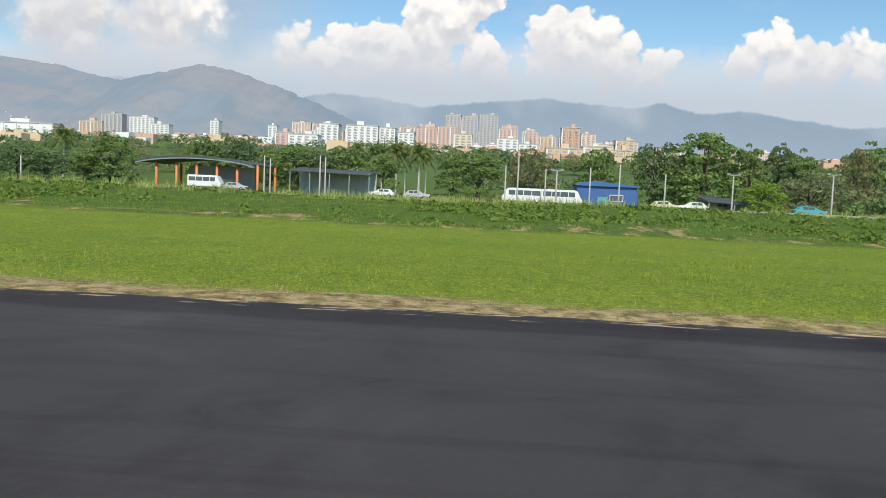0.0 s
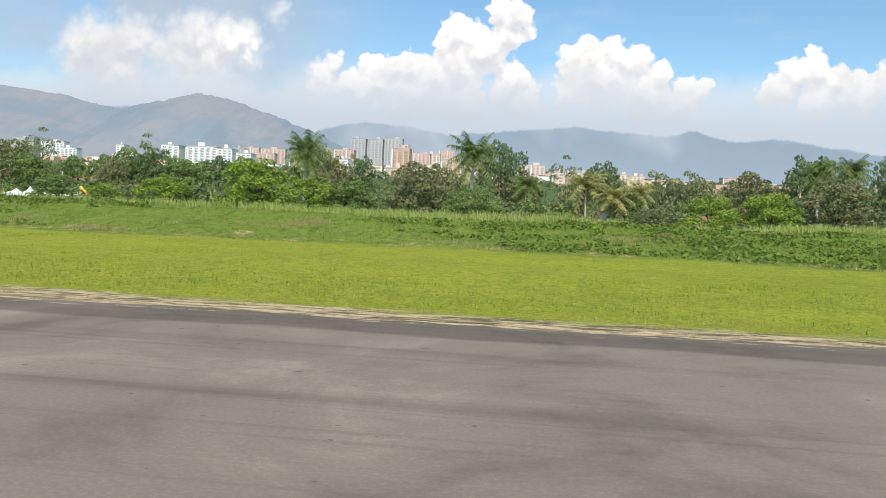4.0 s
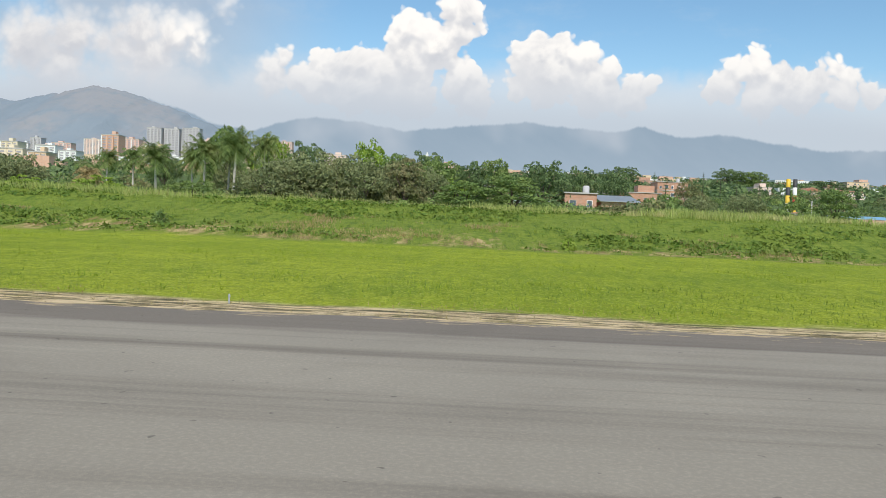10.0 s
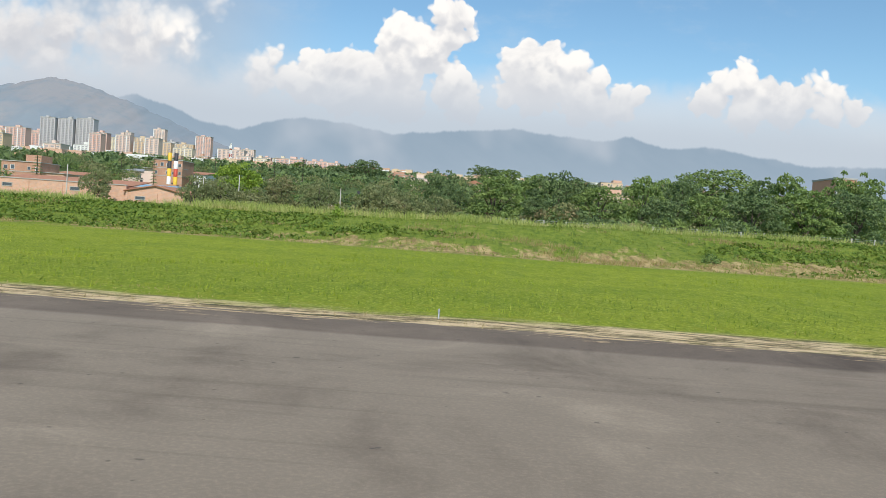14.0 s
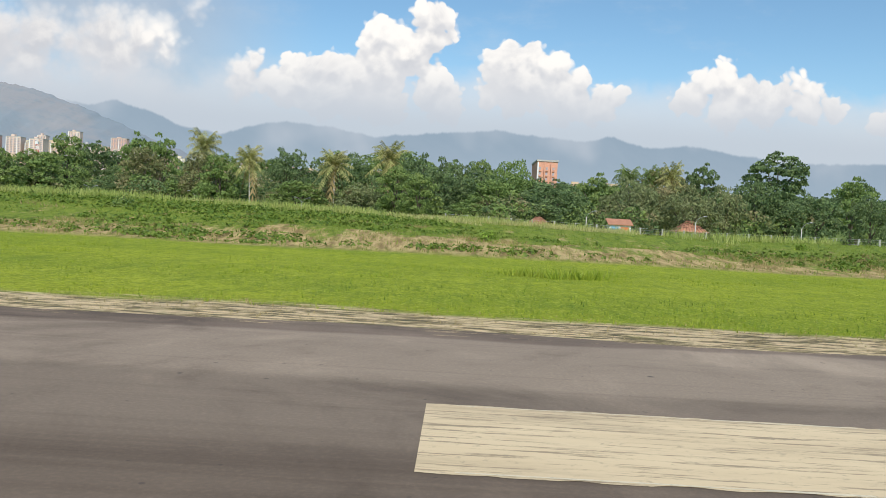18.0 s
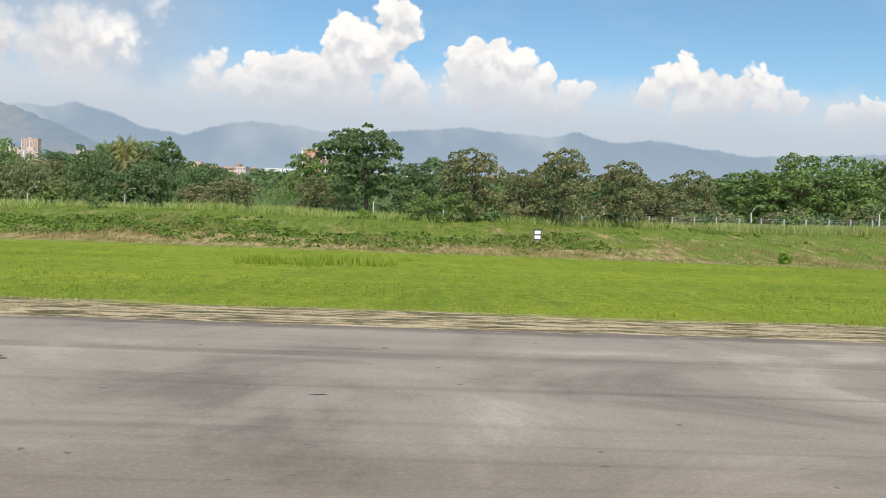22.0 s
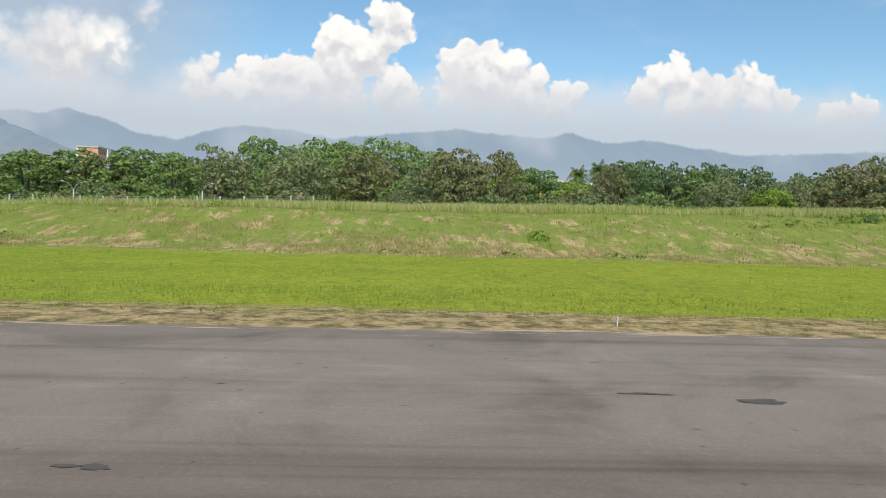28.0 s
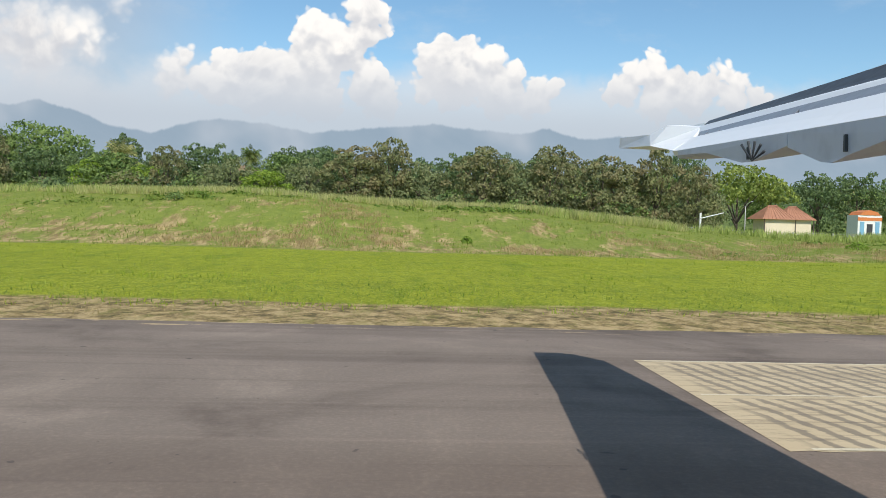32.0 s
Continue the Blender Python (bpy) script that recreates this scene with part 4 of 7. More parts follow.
stand([("bright1", 357.9, 108, 7.7, 10.1), ("round2", 361.7, 130, 11.2, 9), ("shrub2", 362.6, 106, 6.4, 8.2), ("brown1", 367.5, 112, 9.3, 8.7),
       ("brown2", 374.7, 130, 11.3, 11.1), ("brown2", 377.5, 112, 8.8, 10), ("brown2", 381.7, 113, 9.4, 10.1), ("brown2", 384.7, 114, 9, 10.7),
       ("round1", 391.4, 150, 14.1, 7.9), ("brown1", 393.3, 115, 8.6, 10.8), ("round1", 395.7, 145, 13.2, 8.9), ("brown1", 398.6, 115, 9.6, 9.8),
       ("round2", 400.3, 142, 14, 8.7), ("royal1", 402.6, 119, 13.6, 6.4), ("royal1", 405.5, 119, 12.9, 6.9), ("royal2", 408, 120, 13.3, 5.2)], 9)
stand([("brown2", 410.5, 125, 8.7, 9.2), ("brown2", 414.5, 126, 8.4, 7.2), ("royal1", 417.5, 121, 13.8, 6.3), ("royal2", 419.9, 122, 14.2, 5.4),
       ("brown2", 421.5, 135, 8.8, 8.8), ("royal1", 424.3, 128, 14.6, 6), ("royal2", 426.9, 126, 14.5, 6.2), ("royal1", 433.4, 128, 14.3, 6.5),
       ("brown2", 433.6, 140, 11.4, 13.7), ("brown2", 439.5, 130, 10.4, 10.1), ("brown2", 444.1, 130, 10.5, 9), ("brown1", 446.3, 90, 9.9, 8.8),
       ("royal2", 457.9, 130, 12.2, 4.5), ("shrub1", 458.3, 106, 6.1, 7.3), ("dry1", 463, 114, 8.4, 5.1), ("royal2", 463.5, 128, 12.5, 5.3)], 10)
stand([("round2", 464, 140, 12.2, 8), ("royal1", 468.7, 125, 12.7, 6.5), ("shrub1", 468.9, 106, 6.5, 8.2), ("royal1", 474.7, 125, 12.4, 4.7),
       ("royal1", 476.9, 124, 13.9, 6.1), ("brown2", 477, 140, 11.5, 10.3), ("royal2", 480.2, 126, 14.6, 6), ("royal1", 482.1, 123, 15.1, 6.9),
       ("shrub2", 482.6, 104, 6.2, 8), ("royal2", 486.2, 126, 15.4, 5.6), ("brown2", 490.2, 115, 10, 11.7), ("brown2", 495.2, 117, 11.4, 11.9),
       ("bright1", 498.4, 160, 17.9, 11.1), ("brown2", 499.9, 115, 11, 10.8), ("brown2", 504.7, 113, 10.4, 9.2), ("round1", 505.1, 150, 14.5, 9.8)], 11)
stand([("brown1", 510.2, 115, 11.1, 8.9), ("round3", 512.9, 140, 13.5, 7.3), ("brown2", 514.2, 117, 10.2, 6.7), ("round1", 519.2, 108, 7.7, 9.7),
       ("round2", 519.6, 138, 12.8, 9), ("round1", 523.5, 140, 13.3, 9.1), ("round1", 525.9, 110, 8.8, 11.2), ("brown1", 540.8, 118, 5.6, 6.7),
       ("round2", 542.4, 170, 14.9, 8.6), ("shrub2", 548.1, 118, 7.2, 8.2), ("round2", 549.5, 168, 14.3, 9), ("brown2", 553.9, 118, 7.5, 6.7),
       ("brown1", 560.3, 150, 11.3, 7.8), ("brown2", 560.4, 118, 8, 8.2), ("shrub2", 566.9, 118, 7.9, 8.2), ("round1", 569.7, 570, 38.9, 20.9)], 12)
stand([("conifer", 571.9, 220, 16.4, 5), ("round1", 576.1, 124, 9.4, 8.1), ("brown2", 594.6, 125, 7.9, 7.1), ("conifer", 597.4, 240, 18, 3.1),
       ("brown1", 599.4, 114, 7.1, 7), ("round2", 602, 560, 38.5, 22.8), ("brown2", 603.5, 116, 8.5, 6.6), ("round2", 616.8, 620, 41, 32.3),
       ("brown1", 617.8, 108, 9.7, 11), ("round2", 619.5, 560, 43.5, 27.4), ("brown2", 638.5, 118, 7.9, 5.8), ("bright1", 642.2, 179, 13.3, 13.8),
       ("brown2", 654.6, 116, 6.9, 6), ("brown2", 657.4, 119, 7.6, 6.8), ("brown2", 662.6, 118, 6.1, 9.6), ("brown1", 666.5, 120, 7.9, 6.4)], 13)
stand([("brown2", 672.9, 117, 8.2, 7.1), ("brown2", 681.8, 124, 8.9, 9.1), ("brown2", 686, 118, 6.9, 9.1), ("round2", 690.5, 135, 11.8, 8.2),
       ("brown2", 690.7, 117, 6.7, 7.1), ("round2", 693.3, 122, 9, 7), ("round1", 699.4, 124, 10.7, 10.6), ("round2", 704.1, 600, 47.7, 27.4),
       ("round2", 706.8, 119, 7.8, 9.2), ("round1", 709.6, 172, 14.4, 13.3), ("round2", 710.2, 130, 12.3, 12.7), ("round1", 715.6, 124, 9.9, 11.6),
       ("round1", 716.3, 600, 45.4, 24.4), ("round1", 722.4, 167, 5.6, 16.3), ("round1", 725, 600, 46, 22.5), ("round2", 725.9, 123, 9, 9.5)], 14)
stand([("round1", 728.1, 150, 13.9, 10.4), ("round1", 732.3, 124, 9.8, 9.6), ("round2", 733.6, 166, 6.5, 15.5), ("round2", 738.1, 160, 15.2, 11.1),
       ("round1", 739.6, 182, 16, 12.6), ("round2", 740.7, 127, 11, 11.9), ("round1", 749.7, 168, 7.3, 17.1), ("round1", 749.9, 129, 12.1, 12.1),
       ("round2", 751.7, 145, 10.5, 14.8), ("round2", 758.5, 130, 12.7, 11.1), ("round2", 762.2, 152, 13.3, 14.2), ("round2", 764.5, 167, 8.6, 15.6),
       ("tall1", 769.2, 200, 19.4, 9.8), ("round1", 769.3, 185, 19.3, 12), ("round1", 771, 152, 12.9, 13), ("round2", 774.6, 600, 41.4, 34.2)], 15)
stand([("round1", 775.7, 160, 13.5, 15), ("round1", 777.9, 166, 8.3, 16.9), ("round3", 783.8, 190, 21.3, 9.9), ("round3", 789.2, 190, 21.3, 11.4),
       ("round2", 790.9, 167, 9.4, 15.6), ("brown1", 794.8, 166, 15.8, 12.8), ("round1", 801.8, 166, 8.6, 14.9), ("coco1", 802.3, 182, 21.7, 9.4),
       ("brown1", 807.6, 165, 15.3, 11.4), ("round1", 813, 160, 14.8, 11.1), ("round2", 813.8, 168, 9.9, 15.7), ("coco1", 820.5, 155, 16.3, 6.9),
       ("round2", 822.6, 182, 18.8, 11.1), ("spread1", 827.5, 430, 41.4, 59.5), ("round1", 828, 166, 10.2, 15.5), ("round2", 832.9, 192, 19.5, 18)], 16)
stand([("coco1", 835.2, 168, 17.4, 8.7), ("shrub2", 840.7, 116, 4.1, 4.2), ("brown2", 841.3, 167, 10.9, 14.3), ("coco1", 845.5, 188, 21.9, 10.3),
       ("round1", 849.2, 160, 14.2, 11.1), ("round2", 851.5, 182, 19.2, 11.3), ("round1", 854.3, 152, 12.3, 10.5), ("round2", 855.4, 166, 10.1, 14.2),
       ("round2", 857.2, 165, 14.9, 12.8), ("round2", 859.9, 192, 19.3, 13.3), ("round1", 863.7, 140, 6.9, 12.5), ("round2", 866.6, 165, 14.7, 14.1),
       ("round1", 866.7, 190, 18.9, 11.8), ("round1", 869, 150, 11.6, 14), ("round1", 869.3, 168, 10.5, 15.7), ("round1", 872.8, 160, 13.6, 13.7)], 17)
stand([("spread1", 874.9, 200, 20.2, 17.9), ("round2", 875.7, 140, 7.9, 12), ("round2", 879.3, 146, 11.4, 14.9), ("round2", 879.9, 160, 13.5, 12.4),
       ("round2", 880.5, 166, 10.4, 13.5), ("round3", 891.7, 170, 15.8, 11.6), ("brown2", 894.7, 150, 13.9, 14), ("bare1", 903.3, 142, 10.3, 10.4),
       ("brown2", 903.5, 145, 12.7, 11.2), ("royal2", 904.6, 196, 20.2, 8.5), ("brown1", 904.8, 166, 13.2, 14.9), ("royal2", 908.2, 190, 20.1, 6),
       ("brown2", 910.7, 145, 13.1, 9.4), ("brown1", 911.9, 192, 19.3, 18.8), ("coco1", 912, 186, 20.4, 7.2), ("tall1", 917.4, 192, 18.8, 6.9)], 18)
stand([("round2", 918.9, 152, 15.3, 11.1), ("tall1", 921, 190, 21, 8.4), ("round2", 924.2, 150, 11.1, 11), ("round2", 930.1, 150, 12.8, 11.6),
       ("round2", 940.2, 150, 12.8, 9.8), ("round2", 945.4, 134, 11.6, 10.4), ("brown1", 948.6, 116, 7.2, 7.7), ("brown1", 951.8, 125, 8.8, 11.7),
       ("round3", 954.6, 186, 19.3, 12.1), ("tall1", 958, 239, 30.4, 21.4), ("tall1", 963, 200, 19.9, 12), ("brown1", 966.8, 112, 8.9, 8.2),
       ("round2", 968.6, 150, 12.9, 8.5), ("tall1", 974.6, 104, 15.4, 10.6), ("shrub2", 982.7, 96, 6.3, 6.3), ("round2", 983.2, 175, 17.5, 22.1)], 19)
stand([("shrub2", 985.5, 94, 6.5, 6.9), ("round2", 987.3, 150, 13.6, 12.8), ("brown1", 987.9, 97, 12.1, 10.3), ("brown1", 994.9, 100, 10, 7.3),
       ("brown1", 999.2, 96, 12.5, 9), ("brown1", 1006.8, 97, 11.3, 8.3), ("round2", 1007.7, 152, 15.6, 13), ("brown1", 1014.3, 110, 9.8, 11.2),
       ("bare1", 1021.7, 128, 10, 6.3), ("round2", 1024.6, 172, 16.4, 18.9), ("brown1", 1026, 128, 13, 11.5), ("round2", 1030.5, 150, 11.5, 11.6),
       ("round1", 1037.3, 165, 10.3, 18.1), ("round1", 1040.4, 142, 14.3, 17.9), ("round2", 1042.3, 190, 15.7, 14.7), ("round1", 1048, 142, 14.8, 16.8)], 20)
stand([("round2", 1051.5, 186, 16.3, 14.4), ("brown1", 1053.7, 146, 14.3, 14.9), ("round1", 1059.5, 142, 15.3, 16.8), ("round2", 1061.7, 182, 16.9, 20),
       ("round1", 1072.8, 119, 12.8, 11.6), ("round1", 1072.8, 187, 22.7, 19), ("brown2", 1074, 140, 16.2, 17.7), ("spread1", 1086, 165, 18.2, 30.9),
       ("brown2", 1087.8, 145, 16.8, 15.9), ("spread1", 1088.7, 190, 23, 32.5), ("round1", 1093.9, 182, 21.4, 18.5), ("brown1", 1099.8, 150, 16.2, 17.1),
       ("spread1", 1103.4, 192, 23.6, 32.8), ("brown2", 1108.6, 130, 10.1, 9.5), ("round2", 1112.1, 170, 16.3, 13.8), ("tall1", 1115.7, 210, 23.4, 10.9)], 21)
stand([("brown1", 1115.8, 126, 15.2, 12.8), ("round2", 1121.7, 170, 16.1, 11.1), ("brown1", 1123, 126, 15.1, 9.7), ("bright1", 1127.7, 160, 14, 13.7),
       ("coco1", 1128.2, 170, 17.8, 7.8), ("round1", 1133.2, 152, 14.3, 13), ("round2", 1133.4, 180, 16.6, 11), ("bright1", 1139.5, 150, 12, 10.4),
       ("brown1", 1145.3, 145, 15, 8.9), ("royal2", 1147.5, 187, 17.9, 5.9), ("round2", 1150.3, 152, 16.5, 13), ("royal2", 1152.6, 186, 19.2, 6.7),
       ("round2", 1163.8, 170, 17.8, 11.8), ("round1", 1164.8, 152, 14.9, 11.8), ("bright1", 1165.9, 124, 10.2, 9.6), ("round2", 1167.8, 205, 21.1, 19.2)], 22)
stand([("round2", 1169.7, 166, 17.2, 12.8), ("round2", 1173.6, 166, 17.7, 12.8), ("round2", 1174, 150, 15.6, 14), ("brown1", 1180.1, 127, 14.5, 12.9),
       ("round2", 1185.2, 150, 15, 11.6), ("brown1", 1185.6, 128, 16.1, 9.9), ("brown1", 1200.6, 127, 15.1, 12.9), ("round2", 1200.9, 166, 17.4, 11.5),
       ("round2", 1201.8, 150, 16.6, 11.6), ("round2", 1209.1, 160, 17.1, 9.8), ("brown1", 1211.6, 128, 14.6, 12), ("brown1", 1218.4, 156, 18.6, 17.1),
       ("brown1", 1220.4, 126, 14.2, 12.8), ("brown1", 1229.9, 128, 16.5, 9.9), ("brown1", 1236.2, 127, 13.2, 10.3)], 23)
stand([("round2", 1246, 160, 19.4, 11.1), ("spread2", 1266.8, 180, 18.8, 27), ("brown2", 1191, 129, 12.6, 12), ("brown2", 1206, 129, 13.4, 12), ("brown1", 1225.2, 130, 13.2, 12), ("brown2", 1241.6, 138, 11.6, 11),
       ("round2", 1193, 152, 15.2, 13), ("round2", 1214, 154, 15.6, 13), ("round2", 1226, 154, 16.2, 13), ("round3", 1237, 152, 15.4, 12), ("brown2", 1172, 128, 12.6, 11), ("brown2", 1160, 128, 12.2, 12), ("round2", 1290, 186, 17.6, 15), ("round2", 1301, 188, 18, 15), ("round1", 1312, 188, 17.4, 14), ("round1", 1280, 192, 16.5, 13)], 24)
stand([("brown2", 492.5, 119, 11.9, 12), ("brown2", 497.6, 120, 12.1, 12), ("brown2", 502.5, 119, 11.9, 12), ("brown2", 507.6, 119, 11.2, 11), ("round1", 472, 150, 18.3, 13),
       ("bright1", 481, 148, 17, 10), ("round2", 488.3, 148, 16, 9.5), ("round1", 508.5, 132, 12, 10), ("round1", 515, 132, 12, 9.5), ("round2", 511, 150, 15.2, 9.5),
       ("round2", 532.3, 140, 13.4, 11), ("bright1", 517.5, 119, 8.5, 8.5)], 25)


def thicket():
    """The uncounted growth behind and under the single trees, as one belt of leaf clumps."""
    rng, rs = random.Random(77), np.random.default_rng(77)
    belts = {"green": [], "olive": [], "dark": []}

    def clump(x, y, w, top, low):
        z = ground_z(x, y)
        n = 6
        for k in range(n):
            a, d = 2.4 * k, w * 0.34 * math.sqrt(k / n)
            r = w * rng.uniform(0.18, 0.3)
            h = max(z + r * 0.6, top - r * 0.8 - (d / w) * (top - z) * 0.6 - rng.uniform(0, 0.25) * (top - z))
            belts[rng.choice(low)].append((x + d * math.cos(a) * 1.3, y + d * math.sin(a), h, r, r, r * 0.75))
        belts[rng.choice(low)].append((x, y, z + (top - z) * 0.35, w * 0.5, w * 0.4, (top - z) * 0.4))

    for k in range(168):
        x = -130 + k * 8.6 + rng.uniform(-4, 4)
        if not (575 < x < 745 or -46 < x < -8):
            clump(x, rng.uniform(185, 250), rng.uniform(11, 17), rng.uniform(9.5, 12.5) - 1.5 * (1 - smooth(x, 10, 30)) + 4.5 * smooth(x, 760, 800), ["green", "dark", "olive"])
    for k in range(150):
        x = 55 + k * 8.2 + rng.uniform(-4, 4)
        if not (555 < x < 735 or 932 < x < 988 or x > 1240):
            clump(x, rng.uniform(128, 168) + 38 * smooth(x, 735, 750) * (1 - smooth(x, 856, 868)), rng.uniform(8, 13), rng.uniform(5.6, 9.0) + 3.2 * smooth(x, 740, 790) - 2.0 * smooth(x, 925, 935) * (1 - smooth(x, 1010, 1030)), ["olive", "dark", "green"])
    for k in range(95):
        x, y = rng.uniform(548, 800), rng.uniform(160, 350)
        clump(x, y, rng.uniform(6, 10), 5.2 + (y - 160) * 0.048 + rng.uniform(-1.6, 1.0), ["dark", "green", "olive", "dark"])
    for k in range(270):
        x, y = -230 + k * 5.5 + rng.uniform(-3, 3), rng.uniform(255, 430)
        clump(x, y, rng.uniform(8, 14), ground_z(x, y) + rng.uniform(5, 9), ["dark", "green", "olive"])
    for k in range(270):
        x = 52 + k * 4.5 + rng.uniform(-2, 2)
        if not any(a < x < b for a, b in ((125, 182), (240, 262), (295, 305), (384, 399), (548, 690), (868, 985), (1228, 1300))):
            y = rng.uniform(112, 124) + 52 * smooth(x, 735, 750) * (1 - smooth(x, 860, 868)) + 8 * smooth(x, 1030, 1060)
            clump(x, y, rng.uniform(5, 8.5), rng.uniform(4.6, 7.2) + 1.2 * smooth(x, 1000, 1060), ["olive", "dark", "green"])
    for k in range(34):
        x = 664 + k * 4.2
        clump(x, rng.uniform(150, 200), rng.uniform(7, 10), rng.uniform(5.4, 7.0) + 4.5 * smooth(x, 705, 735), ["dark", "green", "olive"])
    for k in range(16):
        clump(656 + k * 5.5 + rng.uniform(-2, 2), rng.uniform(118, 128), rng.uniform(5, 7), rng.uniform(4.6, 6.2), ["olive"])
    for key, leaf, word in (("green", LEAF, "green"), ("olive", LEAF_BROWN, "olive-brown"), ("dark", LEAF_DARK, "dark green")):
        for k in range(0, len(belts[key]), 120):
            some = belts[key][k:k + 120]
            ob = part("undergrowth", blob_crown(some, 150 * len(some), 0.32, 5 + k, "undergrowth"), leaf)
            tagged(ob, "dense %s undergrowth and woods behind the trees" % word, "undergrowth", kind="stuff")


thicket()

# ---------------------------------------------------------------- building blocks


def box(x0, x1, y0, y1, z0, z1):
    v = [(x, y, z) for z in (z0, z1) for y in (y0, y1) for x in (x0, x1)]
    return v, [(0, 2, 3, 1), (4, 5, 7, 6), (0, 1, 5, 4), (2, 6, 7, 3), (0, 4, 6, 2), (1, 3, 7, 5)]


def boxes(name, *list_of):
    return joined(name, [box(*b) for b in list_of], False)


def prism(name, outline, y0, y1):
    """An outline in x and z, pushed from y0 to y1."""
    n = len(outline)
    v = [(x, y0, z) for x, z in outline] + [(x, y1, z) for x, z in outline]
    f = [tuple(range(n)), tuple(range(2 * n - 1, n - 1, -1))] + [(i + n, (i + 1) % n + n, (i + 1) % n, i) for i in range(n)]
    return mesh_of(name, v, f)


def rod(name, path, r, sides=8):
    return joined(name, [tube(path, [r] * len(path), sides, True)])


CONCRETE = plain("weathered_concrete", (0.46, 0.44, 0.40), 0.85, vary=0.25, scale=2)
WHITE = plain("white_paint", (0.78, 0.77, 0.74), 0.6, vary=0.08)
CREAM = plain("cream_render", (0.74, 0.63, 0.46), 0.8, vary=0.15)
PINK = plain("pink_brick", (0.70, 0.46, 0.38), 0.85, vary=0.15)
PALE_PINK = plain("pale_pink_render", (0.74, 0.56, 0.47), 0.8, vary=0.12)
CORAL = plain("coral_brick", (0.66, 0.34, 0.23), 0.85, vary=0.12)
GREY = plain("grey_render", (0.50, 0.48, 0.48), 0.8, vary=0.12)
TAN = plain("tan_render", (0.68, 0.50, 0.33), 0.8, vary=0.12)
DARK = plain("dark_void", (0.045, 0.045, 0.05), 0.6, vary=0.3)
PANE = plain("window_pane", (0.10, 0.12, 0.14), 0.2, vary=0.4, scale=0.6)
BLUE = plain("blue_sheet", (0.055, 0.13, 0.33), 0.55, vary=0.2)
BLUE_ROOF = plain("blue_roof_sheet", (0.20, 0.40, 0.55), 0.5, vary=0.2)
ORANGE = plain("orange_paint", (0.62, 0.20, 0.06), 0.6, vary=0.15)
YELLOW = plain("yellow_paint", (0.72, 0.46, 0.04), 0.55, vary=0.12)
RED = plain("red_paint", (0.50, 0.07, 0.04), 0.55, vary=0.15)
TEAL = plain("teal_plastic", (0.08, 0.38, 0.40), 0.4, vary=0.12)
METAL = plain("galvanised_steel", (0.42, 0.43, 0.43), 0.5, 0.6, vary=0.2)
DARK_ROOF = plain("dark_roof_sheet", (0.075, 0.085, 0.085), 0.6, vary=0.3)
RUBBER = plain("black_rubber", (0.03, 0.03, 0.03), 0.8, vary=0.2)
TILE = plain("clay_roof_tile", (0.42, 0.20, 0.12), 0.85, vary=0.35, scale=3, dirt=0.25)


def make_brick(name, a, b_, mortar):
    m, g, b = material(name, 0.88)
    br = g.add("ShaderNodeTexBrick")
    n = g.add("ShaderNodeVectorMath", operation="ADD")
    sep = g.add("ShaderNodeSeparateXYZ")
    g.put(sep.inputs[0], where(g))
    g.put(br.inputs["Vector"], g.xyz(g.math("ADD", sep.outputs[0], sep.outputs[1]), sep.outputs[2], 0.0))
    br.inputs["Scale"].default_value = 1.0
    br.inputs["Brick Width"].default_value, br.inputs["Row Height"].default_value, br.inputs["Mortar Size"].default_value = 0.4, 0.2, 0.012
    for s, c in (("Color1", a), ("Color2", b_), ("Mortar", mortar)):
        br.inputs[s].default_value = (*c, 1)
    stain = g.math("MULTIPLY", g.step(g.noise(where(g, (1, 1, 0.5)), 0.5, 5, 0.65), 0.45, 0.75), 0.5)
    g.put(b.inputs["Base Color"], g.mix(stain, br.outputs["Color"], tuple(c * 0.6 for c in a)))
    return m


# both bricks are paled in colour to carry the haze over the town
BRICK = make_brick("orange_brick", (0.52, 0.27, 0.17), (0.45, 0.23, 0.145), (0.44, 0.36, 0.30))
BRICK_PALE = make_brick("pale_brick", (0.68, 0.40, 0.27), (0.60, 0.35, 0.24), (0.55, 0.45, 0.38))
LIVERY = {"brick": BRICK, "pale": BRICK_PALE, "white": WHITE, "cream": CREAM, "pink": PINK, "grey": GREY, "tan": TAN, "rose": PALE_PINK, "coral": CORAL, "yellow": YELLOW}
TINT = {"brick": "orange brick", "pale": "pale orange brick", "white": "white rendered", "cream": "cream rendered", "pink": "pink brick", "grey": "grey rendered",
        "tan": "tan rendered", "rose": "pale pink", "coral": "coral brick", "yellow": "yellow rendered"}


def window(parent, x, z, w, h, y, frame_mat=None):
    """A framed window whose pane sits back in its frame, on a wall that faces the strip."""
    t = 0.10
    win = part("window", boxes("window", (x - w / 2, x + w / 2, y - 0.08, y + 0.02, z, z + t), (x - w / 2, x + w / 2, y - 0.08, y + 0.02, z + h - t, z + h),
               (x - w / 2, x - w / 2 + t, y - 0.08, y + 0.02, z + t, z + h - t), (x + w / 2 - t, x + w / 2, y - 0.08, y + 0.02, z + t, z + h - t)), frame_mat or WHITE, parent)
    part("pane", boxes("pane", (x - w / 2 + t, x + w / 2 - t, y - 0.03, y, z + t, z + h - t)), PANE, win)
    return win


